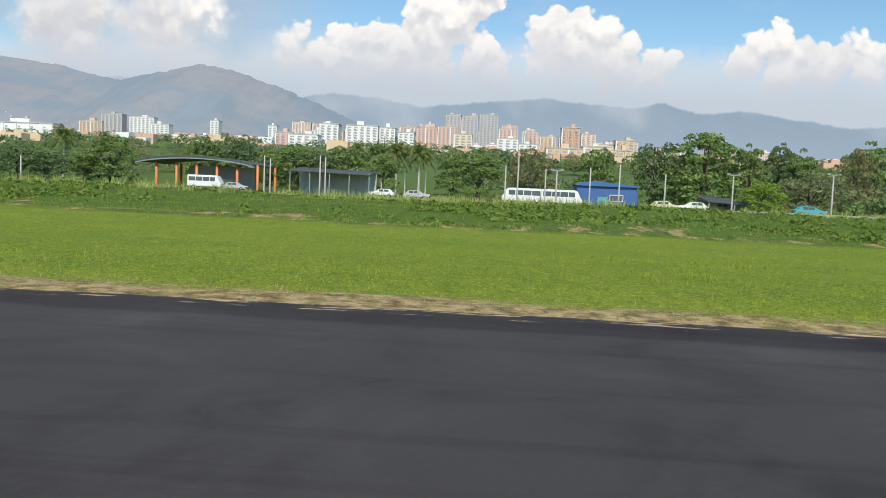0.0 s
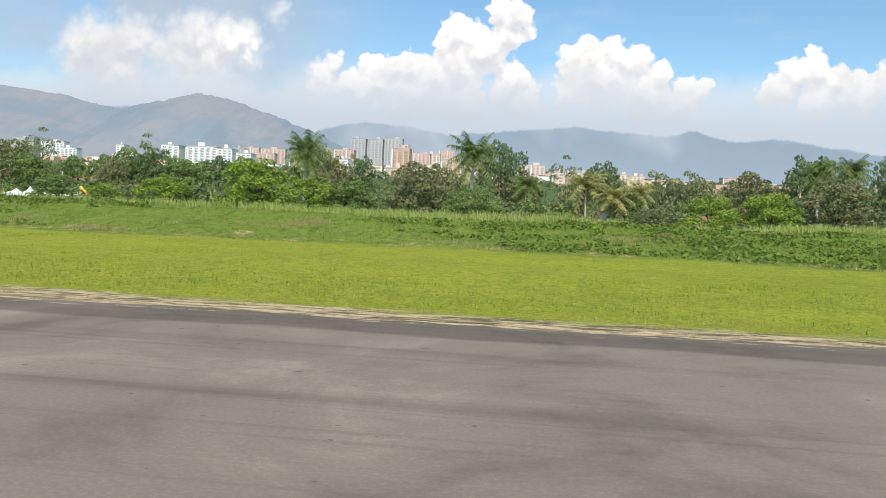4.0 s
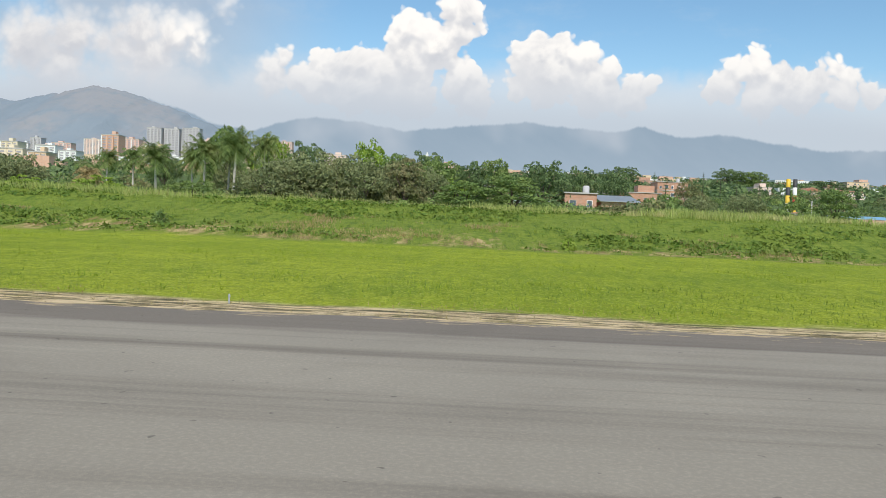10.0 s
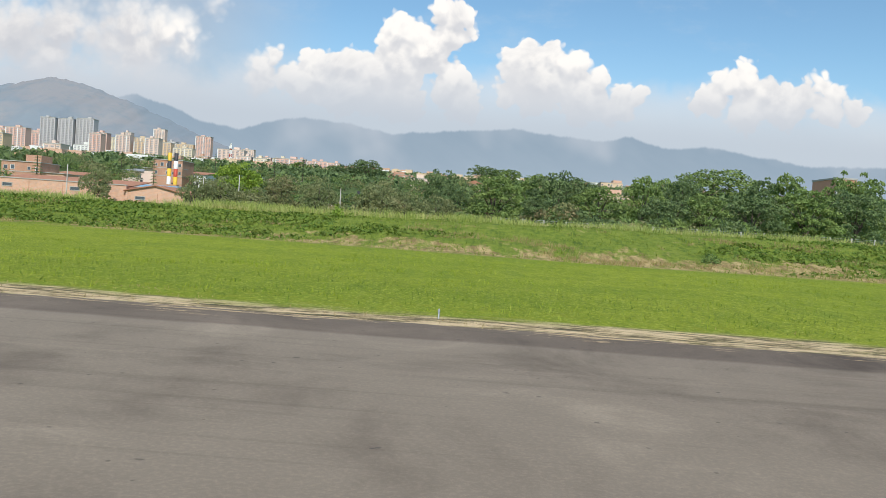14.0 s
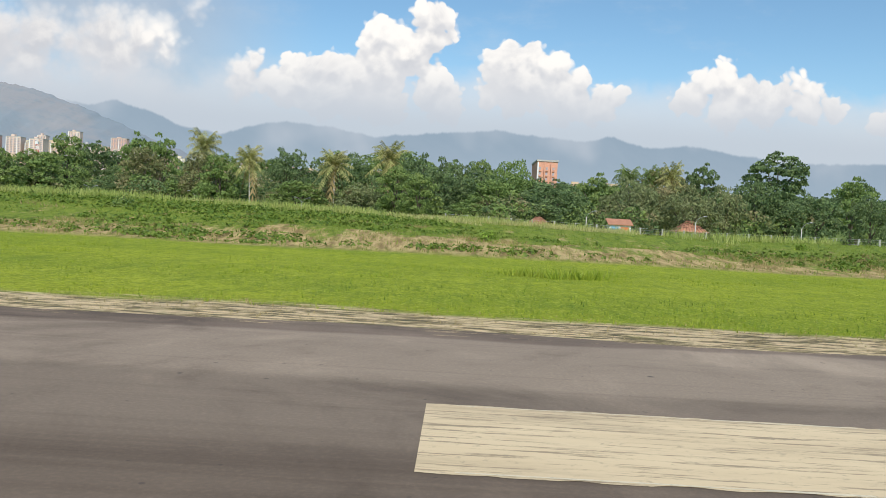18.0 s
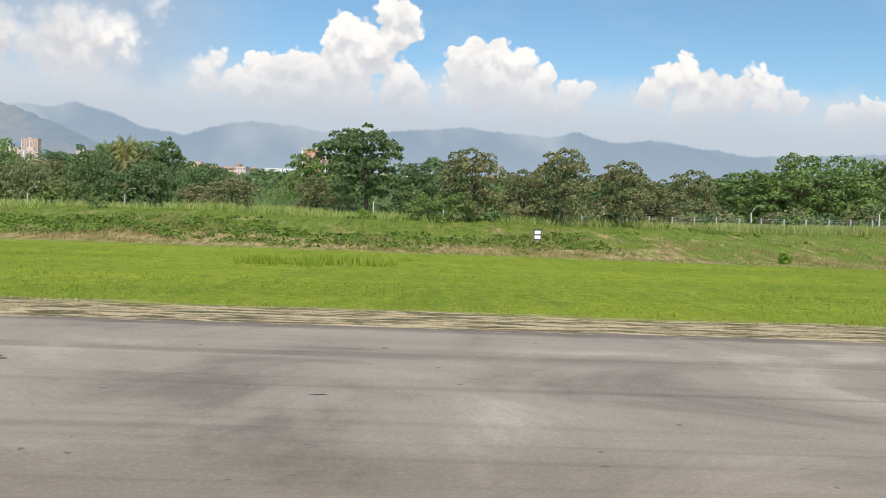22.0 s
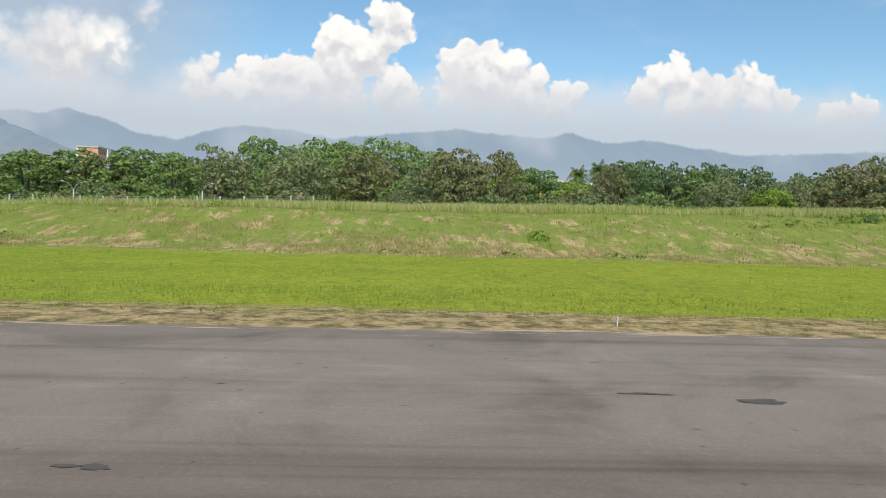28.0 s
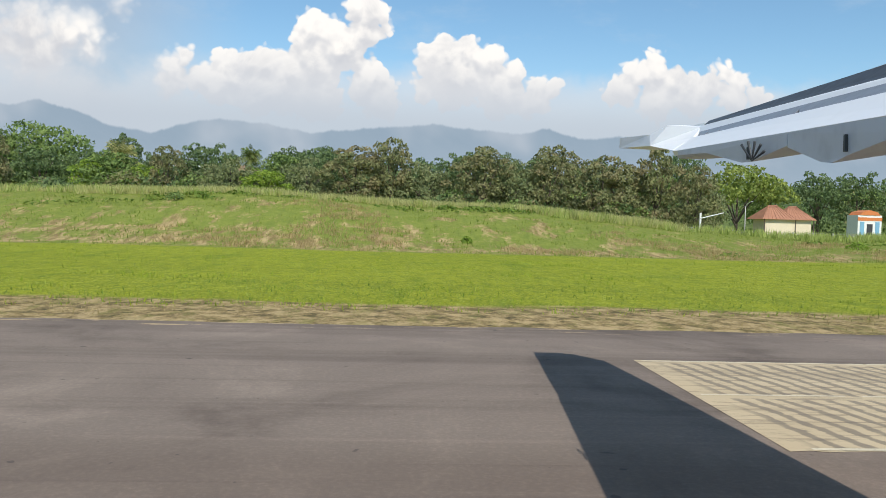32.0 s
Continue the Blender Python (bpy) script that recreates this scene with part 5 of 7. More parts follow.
def house(x, y, w, top, wall, roof="flat", floors=2, deep=8.0, seed=0, tall=None):
    """A small town house: walls, roof, windows and a door; it stands on the slope."""
    rng = random.Random(seed)
    z0 = min(ground_z(x - w / 2, y), ground_z(x + w / 2, y), ground_z(x, y + deep)) - 0.3
    base = max(top - (tall or floors * 2.8 + 0.5), z0)
    form = {"flat": "flat roof", "gable": "tiled gable roof", "shed": "sloping sheet roof"}[roof]
    ob = thing("house", "%s house with a %s on the slope" % (TINT[wall], form), "house", "houses of the hillside town", at=(x, y, 0))
    part("wall", boxes("wall", (-w / 2, w / 2, 0, deep, z0, top)), LIVERY[wall], ob)
    if roof == "flat":
        part("roof", boxes("roof", (-w / 2 - 0.2, w / 2 + 0.2, -0.25, deep + 0.2, top, top + 0.22)), CONCRETE, ob)
        if rng.random() < 0.6:
            q = rng.uniform(-0.3, 0.3) * w
            part("roof_room", boxes("roof_room", (q - w * 0.2, q + w * 0.2, 1.5, deep * 0.7, top + 0.22, top + 2.2)), LIVERY[rng.choice(["brick", "pale", wall])], ob)
        else:
            part("water_tank", joined("water_tank", [tube([(w * 0.2, 2, top + 0.2), (w * 0.2, 2, top + 1.3), (w * 0.2, 2, top + 1.5)], [0.6, 0.6, 0.35], 10, True)]), GREY, ob)
    elif roof == "gable":
        part("roof", prism("roof", [(-w / 2 - 0.5, top - 0.1), (w / 2 + 0.5, top - 0.1), (0, top + w * 0.2)], -0.5, deep + 0.4), TILE, ob)
    else:
        v = [(-w / 2 - 0.4, -0.6, top), (w / 2 + 0.4, -0.6, top), (w / 2 + 0.4, deep, top + 1.3), (-w / 2 - 0.4, deep, top + 1.3)]
        v += [(a, b, c + 0.12) for a, b, c in v]
        part("roof", mesh_of("roof", v, [(0, 3, 2, 1), (4, 5, 6, 7), (0, 1, 5, 4), (1, 2, 6, 5), (2, 3, 7, 6), (3, 0, 4, 7)]), TILE if rng.random() < 0.6 else METAL, ob)
    # floor slabs show as pale lines, and a lower annex leans on one side
    for f in range(1, floors + 1):
        if top - f * 2.8 > z0 + 1:
            part("floor_slab", boxes("floor_slab", (-w / 2 - 0.06, w / 2 + 0.06, -0.10, deep * 0.5, top - f * 2.8 - 0.12, top - f * 2.8 + 0.10)), CONCRETE, ob)
    s, ah = rng.choice([-1, 1]), top - rng.uniform(1.6, 3.4)
    if rng.random() < 0.75 and ah > z0 + 2:
        a0, a1 = (w / 2 + 0.01, w / 2 + w * rng.uniform(0.35, 0.7)) if s > 0 else (-w / 2 - w * rng.uniform(0.35, 0.7), -w / 2 - 0.01)
        part("annex", boxes("annex", (a0, a1, rng.uniform(0.4, 1.6), deep * 0.8, z0, ah)), LIVERY[rng.choice(["brick", "pale", "rose", "white", wall])], ob)
        part("annex_roof", boxes("annex_roof", (a0 - 0.15, a1 + 0.15, 0.1, deep * 0.85, ah, ah + 0.14)), TILE if rng.random() < 0.5 else CONCRETE, ob)
    n = max(2, int(w / 2.1))
    for f in range(floors):
        zb = top - 2.3 - f * 2.8
        if zb < z0 + 0.2:
            break
        for k in range(n):
            if rng.random() < 0.15:
                continue
            window(ob, -w / 2 + w * (k + 0.5) / n + rng.uniform(-0.2, 0.2), zb, rng.choice([0.8, 1.0, 1.2]), rng.choice([1.0, 1.2, 1.4]), 0.0, CONCRETE if rng.random() < 0.5 else None)
        if f and rng.random() < 0.5:
            part("balcony", boxes("balcony", (-w * 0.3, w * 0.3, -0.9, 0.0, zb - 0.75, zb - 0.6), (-w * 0.3, w * 0.3, -0.9, -0.82, zb - 0.6, zb + 0.2)), CONCRETE, ob)
    part("door", boxes("door", (w * 0.15, w * 0.15 + 0.95, -0.05, 0.02, z0 + 0.3, z0 + 2.4)), DARK, ob)
    return ob


# ---------------------------------------------------------------- vehicles


def vehicle(kind, x, y, turn, paint, label):
    """Side profile pushed across, with glass, lamps and wheels; it stands on the land behind the bank."""
    if kind == "van":
        length, width, r = 6.4, 2.1, 0.36
        prof = [(-3.2, 0.45), (-3.2, 2.35), (-3.05, 2.55), (2.1, 2.55), (2.5, 2.35), (3.0, 1.35), (3.2, 1.15), (3.2, 0.45)]
        glass = [(-2.9, -1.6), (-1.5, -0.3), (-0.2, 1.0), (1.1, 2.1)]
        gz = (1.45, 2.2)
    else:
        length, width, r = 4.3, 1.75, 0.31
        prof = [(-2.15, 0.35), (-2.15, 0.85), (-1.75, 0.95), (-1.3, 1.42), (0.35, 1.45), (1.0, 0.98), (1.95, 0.85), (2.15, 0.65), (2.15, 0.35)]
        glass = [(-1.2, -0.45), (-0.35, 0.4)]
        gz = (0.98, 1.34)
    ob = thing(kind if kind == "van" else "car", label, kind if kind == "van" else "car", "parked vehicles", at=(x, y, ground_z(x, y)), turn=turn)
    bm = bmesh.new()
    n = len(prof)
    a = [bm.verts.new((px, -width / 2, pz)) for px, pz in prof]
    b = [bm.verts.new((px, width / 2, pz)) for px, pz in prof]
    bm.faces.new(a)
    bm.faces.new(b[::-1])
    for i in range(n):
        bm.faces.new((b[i], b[(i + 1) % n], a[(i + 1) % n], a[i]))
    bmesh.ops.recalc_face_normals(bm, faces=bm.faces)
    bmesh.ops.bevel(bm, geom=list(bm.edges), offset=0.07, segments=2, affect="EDGES")
    body = part("body", bm, paint, ob)
    for g0, g1 in glass:
        for s in (-1, 1):
            part("side_window", boxes("side_window", (g0, g1, s * width / 2 - 0.02, s * width / 2 + 0.02, *gz)), PANE, body)
    part("bumper", boxes("bumper", (length / 2 - 0.05, length / 2 + 0.08, -width * 0.45, width * 0.45, 0.4, 0.6)), RUBBER, ob)
    for s in (-1, 1):
        part("headlight", boxes("headlight", (length / 2 - 0.1, length / 2 + 0.03, s * width * 0.36 - 0.15, s * width * 0.36 + 0.15, 0.68, 0.86)), WHITE, ob)
        for wx in (-length * 0.31, length * 0.31):
            wheel = part("wheel", joined("tyre", [tube([(wx, s * (width / 2 - 0.22), r), (wx, s * (width / 2 + 0.01), r)], [r, r], 14, True)]), RUBBER, ob)
            part("rim", joined("rim", [tube([(wx, s * (width / 2), r), (wx, s * (width / 2 + 0.03), r)], [r * 0.6, r * 0.5], 10, True)]), METAL, wheel)
    return ob


# ---------------------------------------------------------------- car park behind the first stretch


def pavilion():
    x0, x1, y, z = -68.5, -46.0, 146.0, ground_z(-58, 150)
    ob = thing("pavilion", "open pavilion with a dark curved roof on orange columns", "pavilion", at=(0, 0, 0))
    n = 14
    prof = [(x0 + (x1 - x0) * k / n, 6.7 + 1.2 * math.sin(math.pi * k / n) ** 0.7) for k in range(n + 1)]
    part("roof", prism("roof", prof + [(x, z2 - 0.35) for x, z2 in reversed(prof)], y - 3, y + 13), DARK_ROOF, ob)
    part("fascia", prism("fascia", [(x, z2 - 0.36) for x, z2 in prof] + [(x, z2 - 0.62) for x, z2 in reversed(prof)], y - 2.9, y - 2.7), METAL, ob)
    for k in range(6):
        for yy in (y - 1.5, y + 10):
            cx = x0 + 3.5 + k * 3.9
            part("column", rod("column", [(cx, yy, z - 0.3), (cx, yy, 6.6)], 0.26, 10), ORANGE, ob)
    part("back_wall", boxes("back_wall", (x0 + 6, x1 - 3, y + 8, y + 8.25, z - 0.3, 6.2)), GREY, ob)
    part("counter", boxes("counter", (x0 + 9, x1 - 6, y + 3, y + 4, z - 0.2, z + 1.9)), WHITE, ob)


def open_shed(x0, x1, y, top, label):
    z = ground_z((x0 + x1) / 2, y) - 0.2
    ob = thing("shelter", label, "shelter", at=(0, 0, 0))
    v = [(x0, y, top), (x1, y, top - 0.3), (x1, y + 8, top + 0.5), (x0, y + 8, top + 0.8)]
    v += [(a, b, c + 0.14) for a, b, c in v]
    part("roof", mesh_of("roof", v, [(0, 3, 2, 1), (4, 5, 6, 7), (0, 1, 5, 4), (1, 2, 6, 5), (2, 3, 7, 6), (3, 0, 4, 7)]), DARK_ROOF, ob)
    n = max(2, int((x1 - x0) / 3.5))
    for k in range(n + 1):
        px = x0 + 0.2 + (x1 - x0 - 0.4) * k / n
        part("post", boxes("post", (px - 0.08, px + 0.08, y + 0.2, y + 0.36, z, top)), METAL, ob)
    part("back_wall", boxes("back_wall", (x0, x1, y + 7.8, y + 8, z, top + 0.4)), GREY, ob)


def blue_kiosk():
    x0, x1, y, z, top = 12.3, 22.0, 129.0, ground_z(17, 130) - 0.2, 5.2
    ob = thing("kiosk", "blue sheet-metal kiosk with a low pitched roof", "kiosk", at=(0, 0, 0))
    wall = part("wall", boxes("wall", (x0, x1, y, y + 6, z, top)), BLUE, ob)
    part("roof", prism("roof", [(x0 - 0.3, top), (x1 + 0.3, top), (x1 + 0.1, top + 0.25), (x0 + 2.5, top + 0.85), (x0 - 0.3, top + 0.3)], y - 0.4, y + 6.4), BLUE, ob)
    for k in range(14):
        rx = x0 + 0.35 + k * 0.7
        part("rib", boxes("rib", (rx, rx + 0.08, y - 0.05, y, z, top)), BLUE, wall)
    window(ob, x0 + 6.4, top - 2.4, 2.2, 1.1, y - 0.05, WHITE)
    part("notice", boxes("notice", (x0 + 3.4, x0 + 5.0, y - 0.08, y - 0.051, top - 2.6, top - 1.7)), TEAL, ob, "pale teal notice board")


def light_pole(x, y, top, lamps=0, r=0.11, label="pale concrete lighting pole beyond the bank"):
    z = ground_z(x, y) - 0.3
    ob = thing("light_pole", label, "pole", "poles along the strip", at=(x, y, 0))
    part("pole", joined("pole", [tube([(0, 0, z), (0, 0, z + 2), (0, 0, top)], [r * 1.3, r * 1.15, r * 0.7], 8, True)]), CONCRETE, ob)
    if lamps == 2:
        part("head", boxes("head", (-0.9, 0.9, -0.12, 0.12, top - 0.1, top + 0.02)), METAL, ob)
        for s in (-1, 1):
            part("floodlight", boxes("floodlight", (s * 0.75 - 0.2, s * 0.75 + 0.2, -0.25, 0.02, top - 0.02, top + 0.18)), METAL, ob)
    return ob


def park_lamp(x, y, top, arms=1, seed=0):
    """Street lamp with a bent arm and a flat lantern."""
    z = ground_z(x, y) - 0.3
    ob = thing("street_lamp", "grey street lamp with a bent arm" if arms == 1 else "grey street lamp with two bent arms", "street lamp", "lamps along the road", at=(x, y, 0), turn=(seed * 47) % 40 - 20)
    part("pole", joined("pole", [tube([(0, 0, z), (0, 0, top - 1.0)], [0.12, 0.08], 8, True)]), CONCRETE, ob)
    for s in ((1,) if arms == 1 else (-1, 1)):
        part("arm", rod("arm", [(0, 0, top - 1.05), (s * 0.3, 0, top - 0.5), (s * 0.8, 0, top - 0.12), (s * 1.2, 0, top)], 0.035, 6), METAL, ob)
        part("lantern", joined("lantern", [tube([(s * 1.15, 0, top), (s * 1.4, 0, top + 0.05), (s * 1.75, 0, top)], [0.05, 0.10, 0.05], 8, True)]), METAL, ob)
    return ob


pavilion()
open_shed(-40.0, -24.5, 146.0, 5.9, "long open shed with a thin dark roof")
open_shed(31.5, 39.5, 122.0, 3.4, "low roadside shelter with a pale roof edge")
blue_kiosk()
vehicle("van", 3.4, 127.0, 180, WHITE, "white minibus parked beside another minibus")
vehicle("van", 9.6, 126.0, 0, WHITE, "white passenger van parked by the blue kiosk")
vehicle("van", -55.0, 143.5, 0, WHITE, "white delivery van parked before the pavilion")
vehicle("car", -49.0, 142.5, 0, GREY, "grey car parked before the pavilion")
vehicle("car", 25.0, 122.0, 0, CREAM, "cream car parked under the trees")
vehicle("car", 29.5, 123.0, 180, WHITE, "white car parked under the trees")
vehicle("car", 36.0, 130.0, 0, WHITE, "white car parked beside the shelter")
vehicle("car", 43.6, 114.5, 0, TEAL, "pale teal car on the road beyond the bank")
vehicle("car", -14.0, 131.0, 0, GREY, "grey car between the palm trunks")
vehicle("car", -20.0, 132.0, 180, WHITE, "white car beside the palm trunks")
for px, ptop, lamps in ((-73.0, 5.9, 0), (-35.2, 7.4, 0), (-34.3, 7.0, 0), (-26.8, 7.7, 0), (-26.0, 7.5, 0), (-12.1, 5.9, 0), (0.6, 7.4, 0), (2.4, 9.5, 0), (6.4, 7.1, 0),
                        (8.0, 7.0, 2), (12.8, 7.6, 0), (17.0, 8.2, 0), (23.5, 7.1, 0), (33.0, 7.4, 2), (46.8, 8.0, 2), (62.9, 7.6, 0), (141.6, 7.5, 0), (159.7, 7.4, 0)):
    light_pole(px, 115.0, ptop, lamps)


def road_barrier():
    """Low white-topped kerb rail along the road behind the bank."""
    ob = thing("road_rail", "low pale guard rail along the road", "guard rail", at=(0, 0, 0))
    z = 2.35
    part("rail", boxes("rail", (24, 80, 111.0, 111.12, z - 0.25, z)), CONCRETE, ob)
    for k in range(15):
        part("post", boxes("post", (24 + k * 4.0 - 0.07, 24 + k * 4.0 + 0.07, 111.12, 111.26, ground_z(24 + k * 4, 111) - 0.2, z)), CONCRETE, ob)


road_barrier()

# ---------------------------------------------------------------- second stretch: frame, tents, cottages


def yellow_frame():
    x0, x1, y, z, top = 111.4, 116.0, 80.0, ground_z(113.7, 80.5), ground_z(113.7, 80.5) + 2.2
    ob = thing("steel_frame", "yellow painted steel frame standing on the bank", "steel frame", at=(0, 0, 0))
    for k in range(4):
        px = x0 + (x1 - x0) * k / 3
        for yy in (y, y + 1.4):
            part("upright", boxes("upright", (px - 0.07, px + 0.07, yy, yy + 0.13, z - 0.3, top)), YELLOW, ob)
    for zz in (top - 0.12, (top + z) / 2 + 0.3):
        for yy in (y, y + 1.4):
            part("beam", boxes("beam", (x0, x1, yy + 0.01, yy + 0.12, zz - 0.06, zz + 0.06)), YELLOW, ob)
    for k in range(3):
        px, w = x0 + (x1 - x0) * k / 3, (x1 - x0) / 3
        part("brace", rod("brace", [(px, y + 0.1, z + 0.2), (px + w, y + 0.1, top - 0.2)], 0.06, 6), YELLOW, ob)


def tent(x, y, eave, peak, w):
    z = ground_z(x, y)
    ob = thing("tent", "white peaked canvas tent among the bushes", "tent", "white tents", at=(x, y, 0))
    v = [(-w / 2, 0, eave), (w / 2, 0, eave), (w / 2, w, eave), (-w / 2, w, eave), (-w * 0.16, w * 0.34, eave + (peak - eave) * 0.45), (w * 0.16, w * 0.34, eave + (peak - eave) * 0.45),
         (w * 0.16, w * 0.66, eave + (peak - eave) * 0.45), (-w * 0.16, w * 0.66, eave + (peak - eave) * 0.45), (0, w / 2, peak)]
    f = [(0, 1, 5, 4), (1, 2, 6, 5), (2, 3, 7, 6), (3, 0, 4, 7), (4, 5, 8), (5, 6, 8), (6, 7, 8), (7, 4, 8)]
    part("canopy", mesh_of("canopy", v, f), WHITE, ob)
    part("valance", boxes("valance", (-w / 2, w / 2, -0.03, 0, eave - 0.3, eave)), WHITE, ob)
    for px in (-w / 2, w / 2):
        for py in (0, w):
            part("leg", rod("leg", [(px, py, z - 0.2), (px, py, eave)], 0.05, 6), METAL, ob)


def hut(x, y, w, eave, peak, wall=CREAM):
    z = ground_z(x, y) - 0.2
    ob = thing("hut", "small hut with a red clay tile hip roof", "hut", "huts with tile roofs", at=(x, y, 0))
    part("wall", boxes("wall", (-w * 0.38, w * 0.38, 0.8, w * 0.8, z, eave)), wall, ob)
    a = w / 2
    v = [(-a, 0, eave), (a, 0, eave), (a, w, eave), (-a, w, eave), (-a * 0.25, w / 2, peak), (a * 0.25, w / 2, peak)]
    roof = part("roof", mesh_of("roof", v, [(0, 1, 5, 4), (1, 2, 5), (2, 3, 4, 5), (3, 0, 4), (0, 3, 2, 1)]), TILE, ob)
    n = 9
    for k in range(n):
        s = (k + 0.5) / n
        ex, tx = -a + 2 * a * s, -a * 0.25 + a * 0.5 * s
        part("roof_rib", rod("roof_rib", [(ex, 0, eave + 0.03), (tx, w / 2, peak + 0.03)], 0.07, 5), TILE, roof)
    part("ridge", rod("ridge", [(-a * 0.25, w / 2, peak), (a * 0.25, w / 2, peak)], 0.13, 6), TILE, roof)
    for px in (-a * 0.85, a * 0.85):
        part("post", boxes("post", (px - 0.09, px + 0.09, 0.3, 0.48, z, eave)), BARK, ob)
    part("door", boxes("door", (-0.5, 0.5, 0.75, 0.82, z, min(eave - 0.1, z + 2.1))), DARK, ob)


yellow_frame()
for tx, tw, tp in ((128.5, 2.8, 4.5), (135.5, 2.4, 4.3), (142.7, 2.4, 4.5), (149.6, 3.0, 4.5), (152.3, 2.1, 5.0), (154.9, 1.9, 4.3), (157.6, 2.6, 4.5), (160.4, 2.0, 4.3)):
    tent(tx, 117.0, 3.6, tp, tw)
house(133.6, 160.0, 5.0, 7.4, "white", "gable", 1, 6, 3)
hut(259.2, 124.0, 5.0, 4.0, 5.2, PINK)
hut(300.0, 124.0, 5.0, 3.6, 4.9, PINK)
open_shed(243.0, 249.0, 124.0, 3.9, "low white-edged shelter under the palms")


def wind_marker(x, y, top):
    ob = thing("marker_flag", "small orange and yellow marker flag on a post", "marker", at=(x, y, 0))
    part("post", rod("post", [(0, 0, ground_z(x, y) - 0.2), (0, 0, top)], 0.05, 6), WHITE, ob)
    part("cloth", joined("cloth", [tube([(0.05, 0, top - 0.25), (0.5, 0.05, top - 0.45), (0.95, 0.0, top - 0.9)], [0.32, 0.28, 0.2], 8)]), YELLOW, ob)
    part("cuff", joined("cuff", [tube([(0.86, 0.0, top - 0.85), (1.25, 0.0, top - 1.3)], [0.22, 0.16], 8)]), ORANGE, ob)


wind_marker(167.5, 107.0, 5.0)

# ---------------------------------------------------------------- third stretch: water park


def water_slide(x, y, top, shell, label, turns=1.4, r=1.6):
    z = ground_z(x, y)
    ob = thing("water_slide", label, "water slide", "water slides", at=(x, y, 0))
    path = [(r * math.cos(2 * math.pi * turns * s), r * math.sin(2 * math.pi * turns * s), top - (top - z - 0.6) * s) for s in np.linspace(0, 1, 26)]
    part("chute", joined("chute", [tube(path, [0.5] * len(path), 8)]), shell, ob)
    part("tower", boxes("tower", (-0.25, 0.25, -0.25, 0.25, z - 0.3, top)), WHITE, ob)
    part("platform", boxes("platform", (-1.1, 1.1, -1.1, 1.1, top - 0.2, top)), WHITE, ob)
    for s in (-1, 1):
        part("rail", rod("rail", [(s * 1.0, -1.0, top), (s * 1.0, -1.0, top + 0.9), (s * 1.0, 1.0, top + 0.9), (s * 1.0, 1.0, top)], 0.05, 6), METAL, ob)


water_slide(401.0, 150.0, 10.3, TEAL, "white and teal spiral water slide", 1.6, 1.5)
water_slide(397.6, 161.0, 9.4, YELLOW, "yellow and orange spiral water slide behind the palms", 1.1, 1.2)
water_slide(393.5, 150.0, 7.8, RED, "red water slide with a white tower", 0.9, 1.8)
ob = thing("shade_canopy", "blue and white wedge-shaped shade canopy", "canopy", at=(411.1, 130.0, -0.07))
part("canopy", prism("canopy", [(0.1, 5.4), (0.1, 7.2), (2.9, 6.4), (2.9, 5.9)], 0, 2.2), BLUE_ROOF, ob)
part("end_panel", boxes("end_panel", (-0.15, 0.1, -0.02, 2.22, 5.3, 7.3)), WHITE, ob)
for px in (0.2, 2.7):
    part("post", rod("post", [(px, 1.1, ground_z(412, 130) - 0.2 - -0.07), (px, 1.1, 5.9)], 0.09, 6), METAL, ob)
vehicle("car", 450.5, 116.0, 0, BLUE_ROOF, "pale blue car half hidden under a bush")

# ---------------------------------------------------------------- fourth stretch: brick town and works


def works_wall(x0, x1, y, top, label, deep=9.0, peak=0.0, roof=TILE):
    z = min(ground_z(x0, y), ground_z(x1, y)) - 0.4
    ob = thing("workshop", label, "workshop", "brick workshops", at=(0, 0, 0))
    if peak:
        part("wall", prism("wall", [(x0, z), (x1, z), (x1, top), ((x0 + x1) / 2, top + peak), (x0, top)], y, y + deep), BRICK_PALE, ob)
        part("roof", prism("roof", [(x0 - 0.3, top - 0.05), ((x0 + x1) / 2, top + peak + 0.02), (x1 + 0.3, top - 0.05), (x1 + 0.3, top + 0.1), ((x0 + x1) / 2, top + peak + 0.2), (x0 - 0.3, top + 0.1)], y - 0.3, y + deep), roof, ob)
    else:
        part("wall", boxes("wall", (x0, x1, y, y + deep, z, top)), BRICK_PALE, ob)
        part("coping", boxes("coping", (x0 - 0.1, x1 + 0.1, y - 0.1, y + 0.3, top, top + 0.14)), CONCRETE, ob)
        v = [(x0, y + 0.4, top - 0.3), (x1, y + 0.4, top - 0.3), (x1, y + deep, top + 0.9), (x0, y + deep, top + 0.9)]
        v += [(a, b, c + 0.12) for a, b, c in v]
        part("roof", mesh_of("roof", v, [(0, 3, 2, 1), (4, 5, 6, 7), (0, 1, 5, 4), (1, 2, 6, 5), (2, 3, 7, 6), (3, 0, 4, 7)]), roof, ob)
    n = int((x1 - x0) / 4.5)
    for k in range(n):
        px = x0 + (x1 - x0) * (k + 0.5) / n
        part("pilaster", boxes("pilaster", (px - 2.2, px - 1.95, y - 0.12, y, z, top - 0.1)), BRICK_PALE, ob)
        if k % 2 == 0:
            window(ob, px, top - 1.35, 1.7, 0.65, y, CONCRETE)


